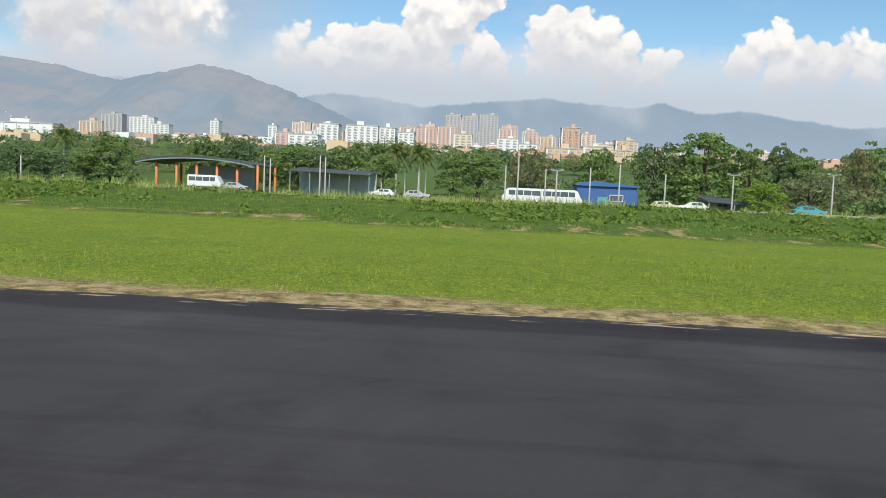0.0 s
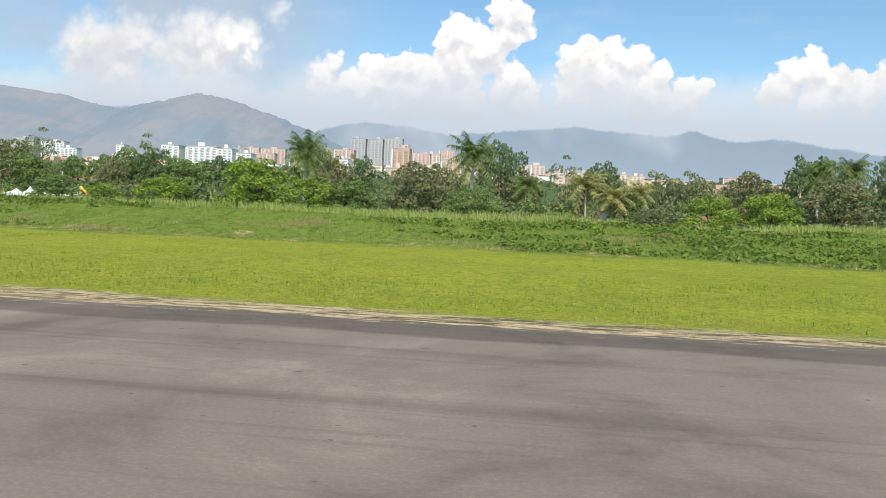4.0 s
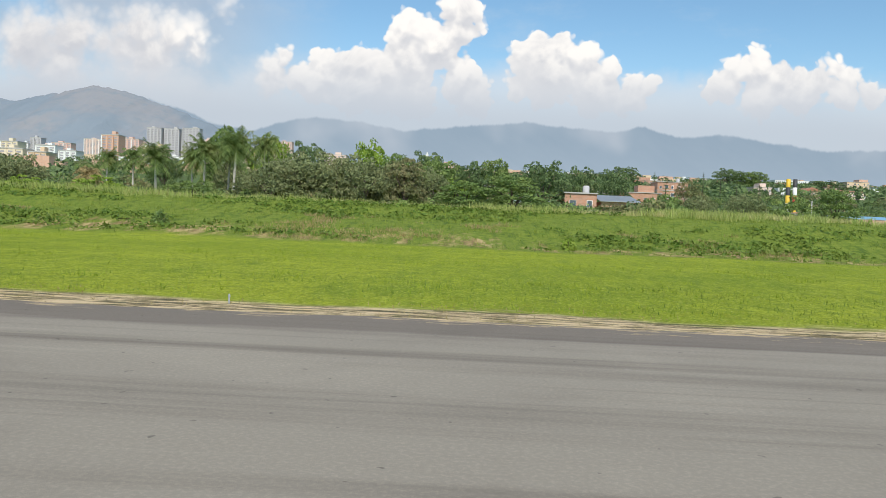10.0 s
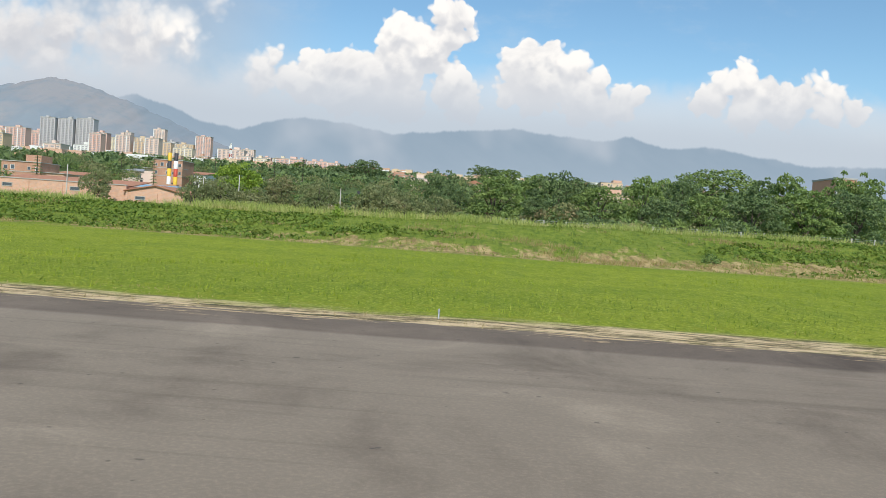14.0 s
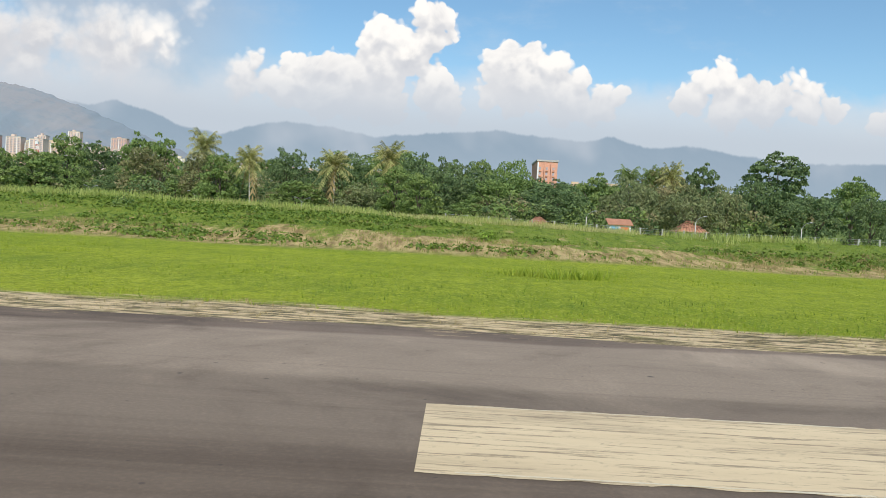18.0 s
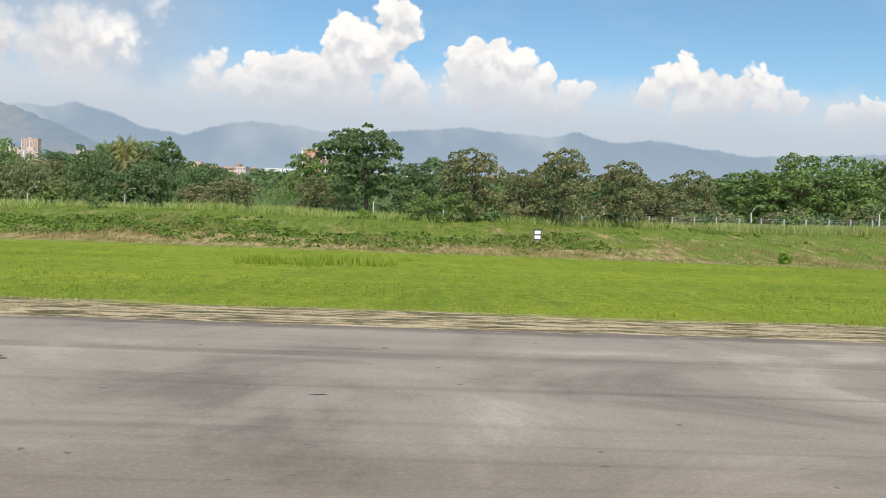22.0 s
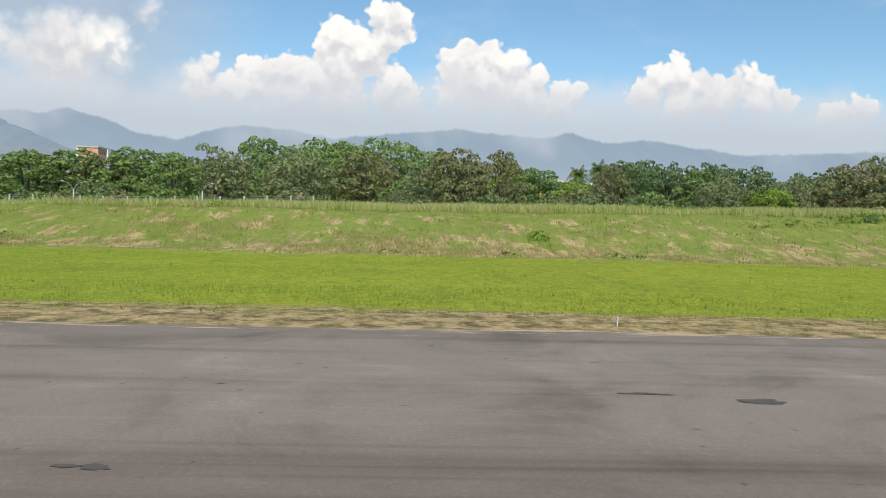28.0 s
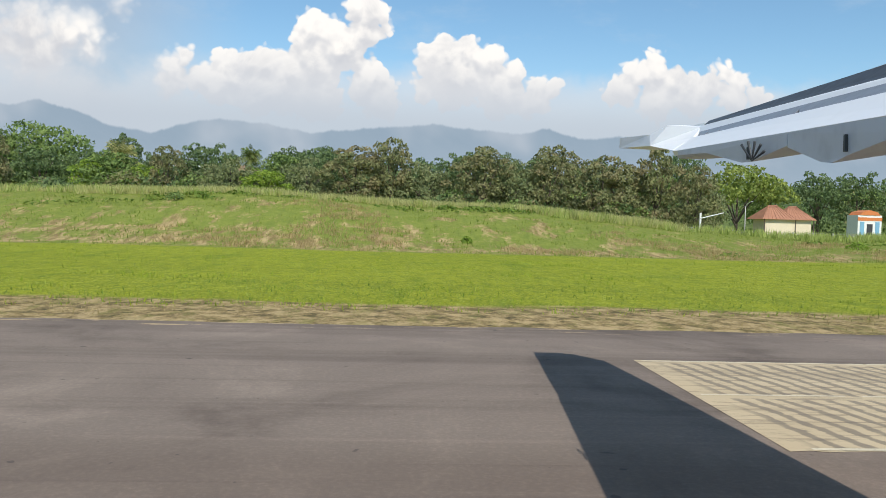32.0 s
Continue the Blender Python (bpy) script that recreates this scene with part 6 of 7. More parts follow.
works_wall(619.0, 641.0, 123.0, 4.9, "long orange brick workshop wall with a brown roof edge", 10, 0, TILE)
works_wall(641.1, 650.6, 122.6, 4.1, "orange brick workshop with a low gable end", 10, 1.0)
works_wall(594.5, 605.8, 119.0, 4.3, "plain orange brick yard wall with concrete coping", 5, 0, BLUE_ROOF)
works_wall(606.0, 611.5, 118.6, 5.5, "taller orange brick workshop block", 7)
works_wall(607.5, 622.0, 190.0, 6.0, "low workshop under a long blue sheet roof", 12, 0, BLUE_ROOF)


def pylon(x, y, top, z):
    """Two striped stacks side by side."""
    ob = thing("chimney_pair", "pair of striped yellow, white and black steel stacks", "chimney", at=(x, y, 0))
    for k, (dx, cols) in enumerate(((-0.9, (WHITE, YELLOW, DARK, YELLOW)), (1.0, (YELLOW, RED, WHITE, DARK)))):
        h = (top - z) / 4
        for j, c in enumerate(cols):
            part("band", joined("band", [tube([(dx, 0, z + j * h), (dx, 0, z + (j + 1) * h)], [0.58, 0.58], 14, True)]), c, ob)
    part("base", boxes("base", (-1.8, 1.9, -1.1, 1.1, ground_z(x, y) - 0.5, z)), BRICK, ob)


pylon(608.3, 226.5, 17.2, 8.0)
for k, row in enumerate(((642.2, 590, 20.2, 35.7, "brick", "flat", 3), (681.1, 590, 23.2, 31.3, "pale", "flat", 2), (704.1, 575, 20.6, 28.7, "rose", "shed", 2),
                         (741.5, 604, 13.7, 36.3, "pale", "flat", 2), (741.0, 560, 13.8, 27.4, "rose", "gable", 1), (720.5, 480, 15.6, 19.2, "rose", "shed", 2),
                         (774.9, 590, 9.5, 35.1, "pale", "flat", 2), (775.2, 560, 12.3, 28.5, "brick", "shed", 1), (802.9, 608, 16.4, 41.3, "tan", "flat", 3),
                         (843.0, 600, 8.4, 40.4, "rose", "flat", 2), (753.5, 540, 14.0, 26.7, "brick", "gable", 1), (584.5, 400, 14.2, 18.1, "rose", "shed", 2),
                         (603.6, 380, 12.9, 17.8, "pink", "flat", 2), (651.5, 300, 3.8, 7.9, "white", "flat", 1), (607.4, 600, 13.2, 30.2, "pale", "flat", 1),
                         (627.2, 560, 11.2, 24.2, "rose", "shed", 1), (693.9, 520, 19.9, 20.6, "rose", "flat", 3), (743.6, 620, 20.3, 34.3, "brick", "flat", 2),
                         (834.8, 820, 33.7, 54.0, "white", "flat", 2), (564.8, 224, 11.5, 11.6, "brick", "flat", 2), (566.1, 250, 13.6, 9.5, "rose", "shed", 1),
                         (591.5, 290, 10.2, 13.9, "white", "shed", 1), (520.1, 258, 10.3, 13.1, "brick", "flat", 2), (536.9, 230, 12.0, 7.6, "cream", "shed", 1),
                         (547.8, 260, 7.8, 9.3, "brick", "shed", 1), (560.6, 300, 12.3, 11.9, "rose", "shed", 1), (758.3, 337, 16.9, 19.1, "tan", "flat", 2),
                         (751.7, 450, 15.7, 21.7, "pale", "flat", 2), (538.6, 137, 5.5, 7.6, "brick", "flat", 1), (545.3, 137, 6.2, 6.4, "pale", "shed", 1),
                         (587.2, 277, 10.5, 17.8, "brick", "flat", 2), (574.2, 281, 10.1, 13.2, "rose", "shed", 2), (667.5, 420, 9.4, 24.8, "rose", "flat", 2),
                         (740.6, 480, 13.6, 27.3, "rose", "shed", 2), (696.9, 430, 9.5, 24.5, "pink", "gable", 2))):
    house(*row, 8.0 + row[1] * 0.012, 300 + k)
tent(672.0, 128.0, 3.0, 4.4, 6.0)
tent(688.0, 128.0, 3.2, 4.8, 6.0)
hut(698.0, 124.0, 8.0, 3.3, 4.6, CREAM)
open_shed(584.3, 594.5, 157.0, 5.4, "blue-grey sheet shelter behind the bank")
for px, ptop in ((570.0, 7.2), (586.0, 6.6), (600.5, 7.0), (634.0, 7.5), (655.0, 6.8), (676.0, 6.6), (660.5, 7.6)):
    light_pole(px, 118.0, ptop, 0, 0.09)
for cx, cy, ctop in ((560.0, 300.0, 22.0), (590.0, 320.0, 24.5), (612.0, 330.0, 25.5), (622.0, 340.0, 26.0), (640.0, 345.0, 25.0), (702.0, 360.0, 27.0), (-43.0, 285.0, 23.5), (528.0, 240, 17.0), (533.0, 250, 17.5)):
    plant("conifer", cx, cy, ctop, (ctop - ground_z(cx, cy)) * 0.4)


def radio_mast(x, y, top):
    z = ground_z(x, y)
    ob = thing("radio_mast", "thin red and white lattice radio mast", "radio mast", at=(x, y, 0))
    n = 7
    for s in range(n):
        a, b = z + (top - z) * s / n, z + (top - z) * (s + 1) / n
        ra, rb = 2.2 * (1 - s / n * 0.8), 2.2 * (1 - (s + 1) / n * 0.8)
        for t in (0.5, 2.6, 4.7):
            part("leg", joined("leg", [tube([(ra * math.cos(t), ra * math.sin(t), a), (rb * math.cos(t), rb * math.sin(t), b)], [0.3, 0.3], 4)]), RED if s % 2 else WHITE, ob)
            part("brace", joined("brace", [tube([(ra * math.cos(t), ra * math.sin(t), a), (rb * math.cos(t + 2.1), rb * math.sin(t + 2.1), b)], [0.16, 0.16], 4)]), RED if s % 2 else WHITE, ob)
    part("antenna", boxes("antenna", (-1.3, 1.3, -1.3, 1.3, top - 5, top - 2.5)), WHITE, ob)


radio_mast(467.0, 734.0, 62.5)

# ---------------------------------------------------------------- fifth stretch: park road, huts, fence
for hx, hy, hw, he, hp in ((903.2, 138.0, 5.6, 3.7, 5.6), (875.6, 133.0, 4.4, 3.5, 4.8)):
    hut(hx, hy, hw, he, hp)


def signboard():
    z = ground_z(889, 134)
    ob = thing("signboard", "small white shed with a tilted orange and blue board", "signboard", at=(887.3, 133.5, 0))
    part("wall", boxes("wall", (0.3, 3.9, 0.2, 2.4, z - 0.2, 4.2)), WHITE, ob)
    v = [(0, -0.1, 4.2), (4.3, -0.1, 4.2), (4.3, 2.6, 5.2), (0, 2.6, 5.2)]
    v += [(a, b, c + 0.12) for a, b, c in v]
    part("roof", mesh_of("roof", v, [(0, 3, 2, 1), (4, 5, 6, 7), (0, 1, 5, 4), (1, 2, 6, 5), (2, 3, 7, 6), (3, 0, 4, 7)]), TILE, ob)
    part("panel", boxes("panel", (0.5, 1.9, 0.16, 0.2, 2.9, 4.0)), BLUE_ROOF, ob)
    part("panel", boxes("panel", (2.2, 3.7, 0.16, 0.2, 3.0, 3.9)), ORANGE, ob)


signboard()
for k, (px, py, ptop, arms) in enumerate(((764, 160, 6.7, 1), (786, 161, 6.8, 2), (808, 160, 6.8, 2), (830, 160, 6.6, 2), (852, 158, 6.6, 2), (868, 150, 6.5, 1), (884, 136, 6.4, 1), (901, 130, 6.3, 1), (918, 129, 6.2, 1),
                                          (934, 128, 6.5, 1), (949, 133, 8.0, 1), (974, 128, 6.8, 1), (985, 112, 6.8, 1), (1008, 112, 6.9, 1), (1015, 112, 7.2, 2), (1029, 111, 6.8, 1), (1047, 110, 7.2, 1), (1063, 108, 7.4, 2),
                                          (1080, 109, 7.6, 1), (1056, 164, 8.7, 1), (1090, 162, 8.8, 1), (1123, 162, 9.0, 1), (1147, 160, 8.9, 1), (1170, 158, 8.9, 1), (1194, 157, 8.7, 1), (1216, 156, 8.6, 1), (1238, 155, 8.5, 1), (1257, 154, 8.4, 1))):
    park_lamp(px, py, ptop, arms, k)


def fence(x0, x1, y, label):
    ob = thing("fence", label, "fence", at=(0, 0, 0))
    n = int((x1 - x0) / 3.0)
    post = boxes("post", (-0.09, 0.09, -0.09, 0.09, -0.4, 1.75))
    for k in range(n + 1):
        x = x0 + k * 3.0
        p = part("post", post, CONCRETE, ob)
        p.matrix_basis = pose(x, y, ground_z(x, y), (k * 7) % 5 - 2, (k * 11) % 7 - 3, 0)
    for h in (0.5, 0.95, 1.4, 1.65):
        pts = [(x0 + k * 3.0, y, ground_z(x0 + k * 3.0, y) + h) for k in range(n + 1)]
        part("wire", joined("wire", [tube(pts, [0.012] * len(pts), 4)]), METAL, ob)


fence(700, 772, 109.0, "grey concrete-post wire fence along the park road")
fence(860, 960, 109.0, "concrete-post wire fence before the huts")
fence(1000, 1096, 103.0, "concrete-post wire fence before the trees")
fence(1205, 1275, 110.0, "concrete-post wire fence at the far end")


def bank_marker():
    x, y = 993.4, 77.0
    z = ground_z(x, y)
    ob = thing("marker_board", "dark marker board with two white panels on a short post", "marker", at=(x, y, z))
    part("post", boxes("post", (-0.06, 0.06, 0.05, 0.17, -0.4, 1.2)), METAL, ob)
    part("board", boxes("board", (-0.40, 0.40, 0, 0.05, 0.45, 1.45)), BARK, ob, "dark brown board")
    for zz in (0.55, 1.02):
        part("panel", boxes("panel", (-0.30, 0.30, -0.012, -0.002, zz, zz + 0.34)), WHITE, ob, "white panel")
    part("cap", boxes("cap", (-0.44, 0.44, -0.03, 0.08, 1.45, 1.53)), BARK, ob)


bank_marker()

# ---------------------------------------------------------------- far end: red-roofed hut, white and blue gatehouse
hut(1270.6, 166.0, 8.2, 5.2, 8.3, CREAM)
hut(1275.8, 167.5, 7.6, 5.2, 8.2, CREAM)


def gatehouse():
    z = ground_z(1273, 139) - 0.3
    ob = thing("gatehouse", "white gatehouse with blue panels and an orange cap", "gatehouse", at=(1270.8, 138.0, 0))
    part("wall", boxes("wall", (0, 4.5, 0, 3.5, z, 6.0)), WHITE, ob)
    part("cap", prism("cap", [(0.3, 6.0), (4.2, 6.0), (3.6, 6.6), (2.2, 6.95), (0.9, 6.6)], -0.1, 3.6), ORANGE, ob)
    part("band", boxes("band", (-0.05, 4.55, -0.06, -0.002, 5.0, 5.6)), ORANGE, ob)
    for px in (0.4, 3.3):
        part("panel", boxes("panel", (px, px + 0.8, -0.06, -0.002, z + 0.2, 4.8)), BLUE_ROOF, ob)
    part("door", boxes("door", (1.7, 2.8, -0.05, -0.002, z, 4.4)), DARK, ob)


gatehouse()
house(1149.6, 217.0, 5.0, 8.2, "white", "flat", 1, 6, 9)
house(1142.6, 225.0, 5.4, 14.8, "yellow", "flat", 1, 6, 11)
ob = thing("boom_gate", "white lifting barrier beside the fence", "barrier", at=(1231.0, 112.0, 0))
part("post", boxes("post", (-0.12, 0.12, 0, 0.24, ground_z(1231, 112) - 0.3, 5.0)), WHITE, ob)
part("arm", rod("arm", [(0, -0.06, 4.2), (3.4, -0.06, 5.1)], 0.07, 6), WHITE, ob)

# ---------------------------------------------------------------- hill and town behind


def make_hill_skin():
    """Woods, bare brown flank and pale scree, with the haze of distance mixed into every colour."""
    m, g, b = material("hazed_wooded_hill", 1.0)
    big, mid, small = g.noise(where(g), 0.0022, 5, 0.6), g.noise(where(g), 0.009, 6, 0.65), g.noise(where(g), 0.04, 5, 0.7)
    # blue-grey of the air between is painted into these tones
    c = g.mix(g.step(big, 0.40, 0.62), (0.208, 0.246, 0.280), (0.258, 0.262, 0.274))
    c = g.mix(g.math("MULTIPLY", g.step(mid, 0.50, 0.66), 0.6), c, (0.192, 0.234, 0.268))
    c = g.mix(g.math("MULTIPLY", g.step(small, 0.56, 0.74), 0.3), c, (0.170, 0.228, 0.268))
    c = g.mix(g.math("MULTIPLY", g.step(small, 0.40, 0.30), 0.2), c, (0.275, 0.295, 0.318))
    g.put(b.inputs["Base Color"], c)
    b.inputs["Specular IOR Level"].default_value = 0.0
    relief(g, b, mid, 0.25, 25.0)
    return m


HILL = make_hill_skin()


def hill_top(x):
    pts = ((-4200, 640), (-3050, 700), (-2800, 676), (-2600, 650), (-2430, 600), (-2250, 580), (-2060, 622), (-1900, 650), (-1785, 686), (-1600, 660), (-1365, 590),
           (-1100, 490), (-870, 400), (-600, 300), (-300, 190), (100, 110), (1500, 60), (5400, 60))
    return float(np.interp(x, [a for a, _ in pts], [b for _, b in pts]))


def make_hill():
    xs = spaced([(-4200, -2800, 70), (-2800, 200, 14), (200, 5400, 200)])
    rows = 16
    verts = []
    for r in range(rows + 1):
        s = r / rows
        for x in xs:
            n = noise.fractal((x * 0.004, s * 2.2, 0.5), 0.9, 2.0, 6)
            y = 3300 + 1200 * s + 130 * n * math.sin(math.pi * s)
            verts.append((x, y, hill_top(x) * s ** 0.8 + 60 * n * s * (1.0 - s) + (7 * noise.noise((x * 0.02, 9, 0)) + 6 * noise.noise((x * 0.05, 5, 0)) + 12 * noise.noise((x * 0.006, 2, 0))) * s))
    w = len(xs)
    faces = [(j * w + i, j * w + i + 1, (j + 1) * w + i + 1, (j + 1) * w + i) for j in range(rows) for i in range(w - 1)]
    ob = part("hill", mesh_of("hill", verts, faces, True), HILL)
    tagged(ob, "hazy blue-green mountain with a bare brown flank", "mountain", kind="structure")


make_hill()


# panes of the far blocks, paled in colour to imitate haze
FAR_PANE = plain("hazed_far_window", (0.38, 0.36, 0.37), 0.3, vary=0.3, scale=0.3)


def apartments(x0, x1, y, top, wall, bays, seed, label, high=60.0, deep=18.0, glaze=0.54, crown=True):
    """A tower block: body, floor bands, roof house, and columns of windows set into shallow bays."""
    rng = random.Random(seed)
    w = x1 - x0
    z0 = min(ground_z((x0 + x1) / 2, y) - 3, top - high)
    ob = thing("apartment_building", label, "apartment building", "apartment blocks of the town", at=(x0, y, 0))
    part("wall", boxes("wall", (0, w, 0, deep, z0, top)), LIVERY[wall], ob)
    part("roof", boxes("roof", (-0.4, w + 0.4, -0.5, deep + 0.4, top, top + 1.0)), CONCRETE, ob)
    q = rng.uniform(0.25, 0.6) * w
    if crown:
        part("roof_house", boxes("roof_house", (q, q + w * 0.22, 4, 11, top + 1.0, top + rng.uniform(3.5, 6))), LIVERY[wall], ob)
    floors = int((top - z0) / 3.1)
    panes, rails = [], []
    for b in range(bays):
        bx, bw = w * (b + 0.5) / bays, w / bays
        part("pier", boxes("pier", (bx - bw * 0.5, bx - bw * 0.30, -1.1, 0, z0, top - 0.5)), WHITE if b % 3 == 0 and wall not in ("grey",) else LIVERY[wall], ob)
        panes += [(bx - bw * 0.24, bx + bw * (glaze - 0.24), -0.12, 0.02, z0 + f * 3.1 + 0.9, z0 + f * 3.1 + 2.5) for f in range(floors)]
        rails += [(bx - bw * 0.28, bx + bw * 0.1, -0.9, 0.0, z0 + f * 3.1 + 0.1, z0 + f * 3.1 + 0.8) for f in range(floors)]
    tagged(part("glazing", boxes("glazing", *panes), FAR_PANE, ob), kind="stuff")
    tagged(part("balcony_front", boxes("balcony_front", *rails), LIVERY[wall], ob), kind="stuff")
    return ob


def town_row(y, rows, seed):
    for k, (x0, x1, top, wall, bays) in enumerate(rows):
        tall = "tall slim" if top - ground_z(x0, y) > 2.2 * (x1 - x0) else "broad"
        apartments(x0, x1, y + (k % 3) * 6, top, wall, bays, seed * 40 + k, "%s %s apartment block with columns of windows" % (tall, TINT[wall]))


town_row(1300, [(-722, -682, 98, "tan", 6), (-686, -650, 112, "grey", 5), (-639, -597, 109, "white", 6), (-595, -565, 97, "white", 4), (-495, -481, 107, "white", 2), (-519, -497, 82, "white", 3)], 1)
town_row(1427, [(-432, -416, 112, "white", 2), (-414, -396, 102, "rose", 3), (-395, -375, 97, "white", 3), (-374, -354, 100, "rose", 3), (-352, -335, 107, "white", 3), (-334, -313, 119, "grey", 3), (-310, -292, 106, "rose", 3), (-290, -252, 111, "pink", 5)], 2)
town_row(1427, [(-188, -162, 119, "pale", 4), (-160, -136, 121, "pink", 4), (-133, -106, 115, "pink", 4), (-105, -78, 144, "grey", 4), (-75, -47, 144, "grey", 4), (-44, -11, 147, "grey", 5), (-8, 20, 122, "pink", 4), (34, 61, 121, "rose", 4), (66, 95, 112, "tan", 4), (100, 140, 112, "tan", 6), (142, 178, 104, "cream", 5), (181, 206, 92, "pale", 4)], 3)
town_row(1950, [(-258, -227, 158, "cream", 5), (-223, -193, 157, "cream", 4), (-192, -171, 172, "rose", 3), (-167, -115, 160, "tan", 6), (-112, -83, 185, "rose", 4), (-78, -55, 156, "grey", 3), (-53, -7, 151, "tan", 6), (-4, 35, 174, "pink", 6)], 4)
town_row(2067, [(81, 114, 157, "rose", 5), (177, 213, 133, "pink", 5), (218, 251, 142, "pale", 5), (256, 305, 138, "pink", 6), (-562, -513, 173, "rose", 6), (-509, -441, 172, "pink", 6)], 5)
town_row(1500, [(279, 307, 102, "pink", 4), (309, 339, 102, "cream", 4), (390, 414, 102, "pink", 3), (416, 440, 100, "pink", 4), (201, 253, 113, "rose", 6)], 6)
town_row(1330, [(-59, -30, 84, "rose", 4), (-28, 0, 87, "white", 4), (3, 35, 92, "white", 5), (35, 56, 112, "pink", 3), (130, 154, 111, "rose", 3), (-153, -113, 112, "pink", 6), (-111, -76, 114, "pink", 5)], 7)
town_row(700, [(38, 70, 46, "tan", 5), (71, 95, 49, "cream", 3), (96, 114, 47, "tan", 3)], 8)
town_row(900, [(126, 147, 70, "tan", 3), (104, 125, 65, "cream", 3), (66, 87, 83, "pale", 3)], 9)
town_row(800, [(251, 269, 55, "rose", 3), (-283, -255, 48, "tan", 4), (-224, -193, 57, "white", 4)], 10)
town_row(900, [(-212, -190, 76, "white", 3), (-182, -145, 76, "white", 5), (-57, -36, 71, "cream", 3), (-7, 17, 67, "white", 3), (18, 39, 62, "white", 3)], 11)
town_row(900, [(-142, -124, 74, "white", 3), (-121, -103, 70, "white", 3), (-207, -196, 73, "white", 2), (-264, -244, 64, "pink", 3)], 12)
town_row(956, [(454, 487, 66, "pink", 6)], 14)
town_row(1150, [(347, 368, 78, "rose", 4), (370, 391, 77, "cream", 4)], 15)
brick_tower = apartments(909.3, 921.4, 470, 43.6, "coral", 3, 902, "orange brick tower block with a white stair strip above the treetops", 40, 32.0, 0.30, False)
part("stair_strip", boxes("stair_strip", (12.1, 12.9, 13.0, 17.5, 4.0, 44.0)), WHITE, brick_tower, "white rendered stair strip")
part("side_wing", boxes("side_wing", (12.1, 13.4, 18.0, 31.0, 4.0, 42.2)), CORAL, brick_tower)
for f in range(11):
    for dy in (2.4, 5.2, 9.0, 20.0, 24.0, 27.5):
        part("side_window", boxes("side_window", (12.05 + (1.3 if dy > 18 else 0), 12.16 + (1.3 if dy > 18 else 0), dy, dy + 1.3, 9.0 + f * 3.1, 10.5 + f * 3.1)), PANE, brick_tower)


def far_town():
    """Countless small roofs on the slopes behind."""
    rng = random.Random(12)
    sets = {"white": [], "brick": [], "tan": []}
    for k in range(900):
        y = 330 + 1500 * rng.random() ** 1.3
        x = rng.uniform(-1500, 1500)
        if y < 430 or (y < 900 and 400 < x < 780 and k % 4) or (x > 780 and y < 1500):
            continue
        z = ground_z(x, y)
        w, d, h = rng.uniform(7, 17), rng.uniform(6, 10), rng.uniform(3, 9)
        sets[rng.choice(["white", "brick", "brick", "tan"])].append(box(x, x + w, y, y + d, z - 2, z + h))
    for key, mat in (("white", WHITE), ("brick", BRICK_PALE), ("tan", TAN)):
        ob = part("far_houses", joined("far_houses", sets[key], False), mat)
        tagged(ob, "crowded small %s houses on the far slope" % {"white": "white", "brick": "brick", "tan": "tan"}[key], "houses", kind="stuff")
    # scattered tree clumps between them
    rs = np.random.default_rng(8)
    pts, outw = [], []
    for k in range(1250):
        y = 300 + 1500 * rng.random() ** 1.2
        x = rng.uniform(-1400, 1400)
        if k > 950:
            x, y = rng.uniform(430, 950), rng.uniform(340, 800)
        z, r = ground_z(x, y), rng.uniform(3.5, 7)
        d = unit_points(rs, 60)
        d[:, 2] = abs(d[:, 2])
        pts.append(np.array([x, y, z + 1]) + d * np.array([r * 1.5, r, r]))
        outw.append(d)
    ob = part("far_trees", leaf_cards(np.concatenate(pts), np.concatenate(outw), 1.5, rs, "far_trees"), LEAF_DARK)
    tagged(ob, "dark green tree clumps between the far houses", "trees", kind="stuff")


far_town()


def hill_houses():
    """Tiny pale houses scattered over the foot of the mountain."""
    rng = random.Random(61)
    out = []
    for k in range(260):
        x, s = rng.uniform(-4000, -2300), 0.04 + 0.42 * rng.random() ** 1.6
        n = noise.fractal((x * 0.004, s * 2.2, 0.5), 0.9, 2.0, 6)
        y = 3300 + 1200 * s + 130 * n * math.sin(math.pi * s)
        z = hill_top(x) * s ** 0.8 + 60 * n * s * (1.0 - s)
        w = rng.uniform(6, 14)
        out.append(box(x, x + w, y - 12, y, z - 10, z + rng.uniform(3, 7)))
    ob = part("hillside_houses", joined("hillside_houses", out, False), LIVERY["grey"])
    tagged(ob, "tiny pale houses on the slope of the mountain", "houses", kind="stuff")


hill_houses()
apartments(-500, -414, 700, 50.0, "white", 7, 905, "long plain white block at the edge of the town", 30, 18.0, 0.2)

# ---------------------------------------------------------------- grass tufts, weeds, straw, stains


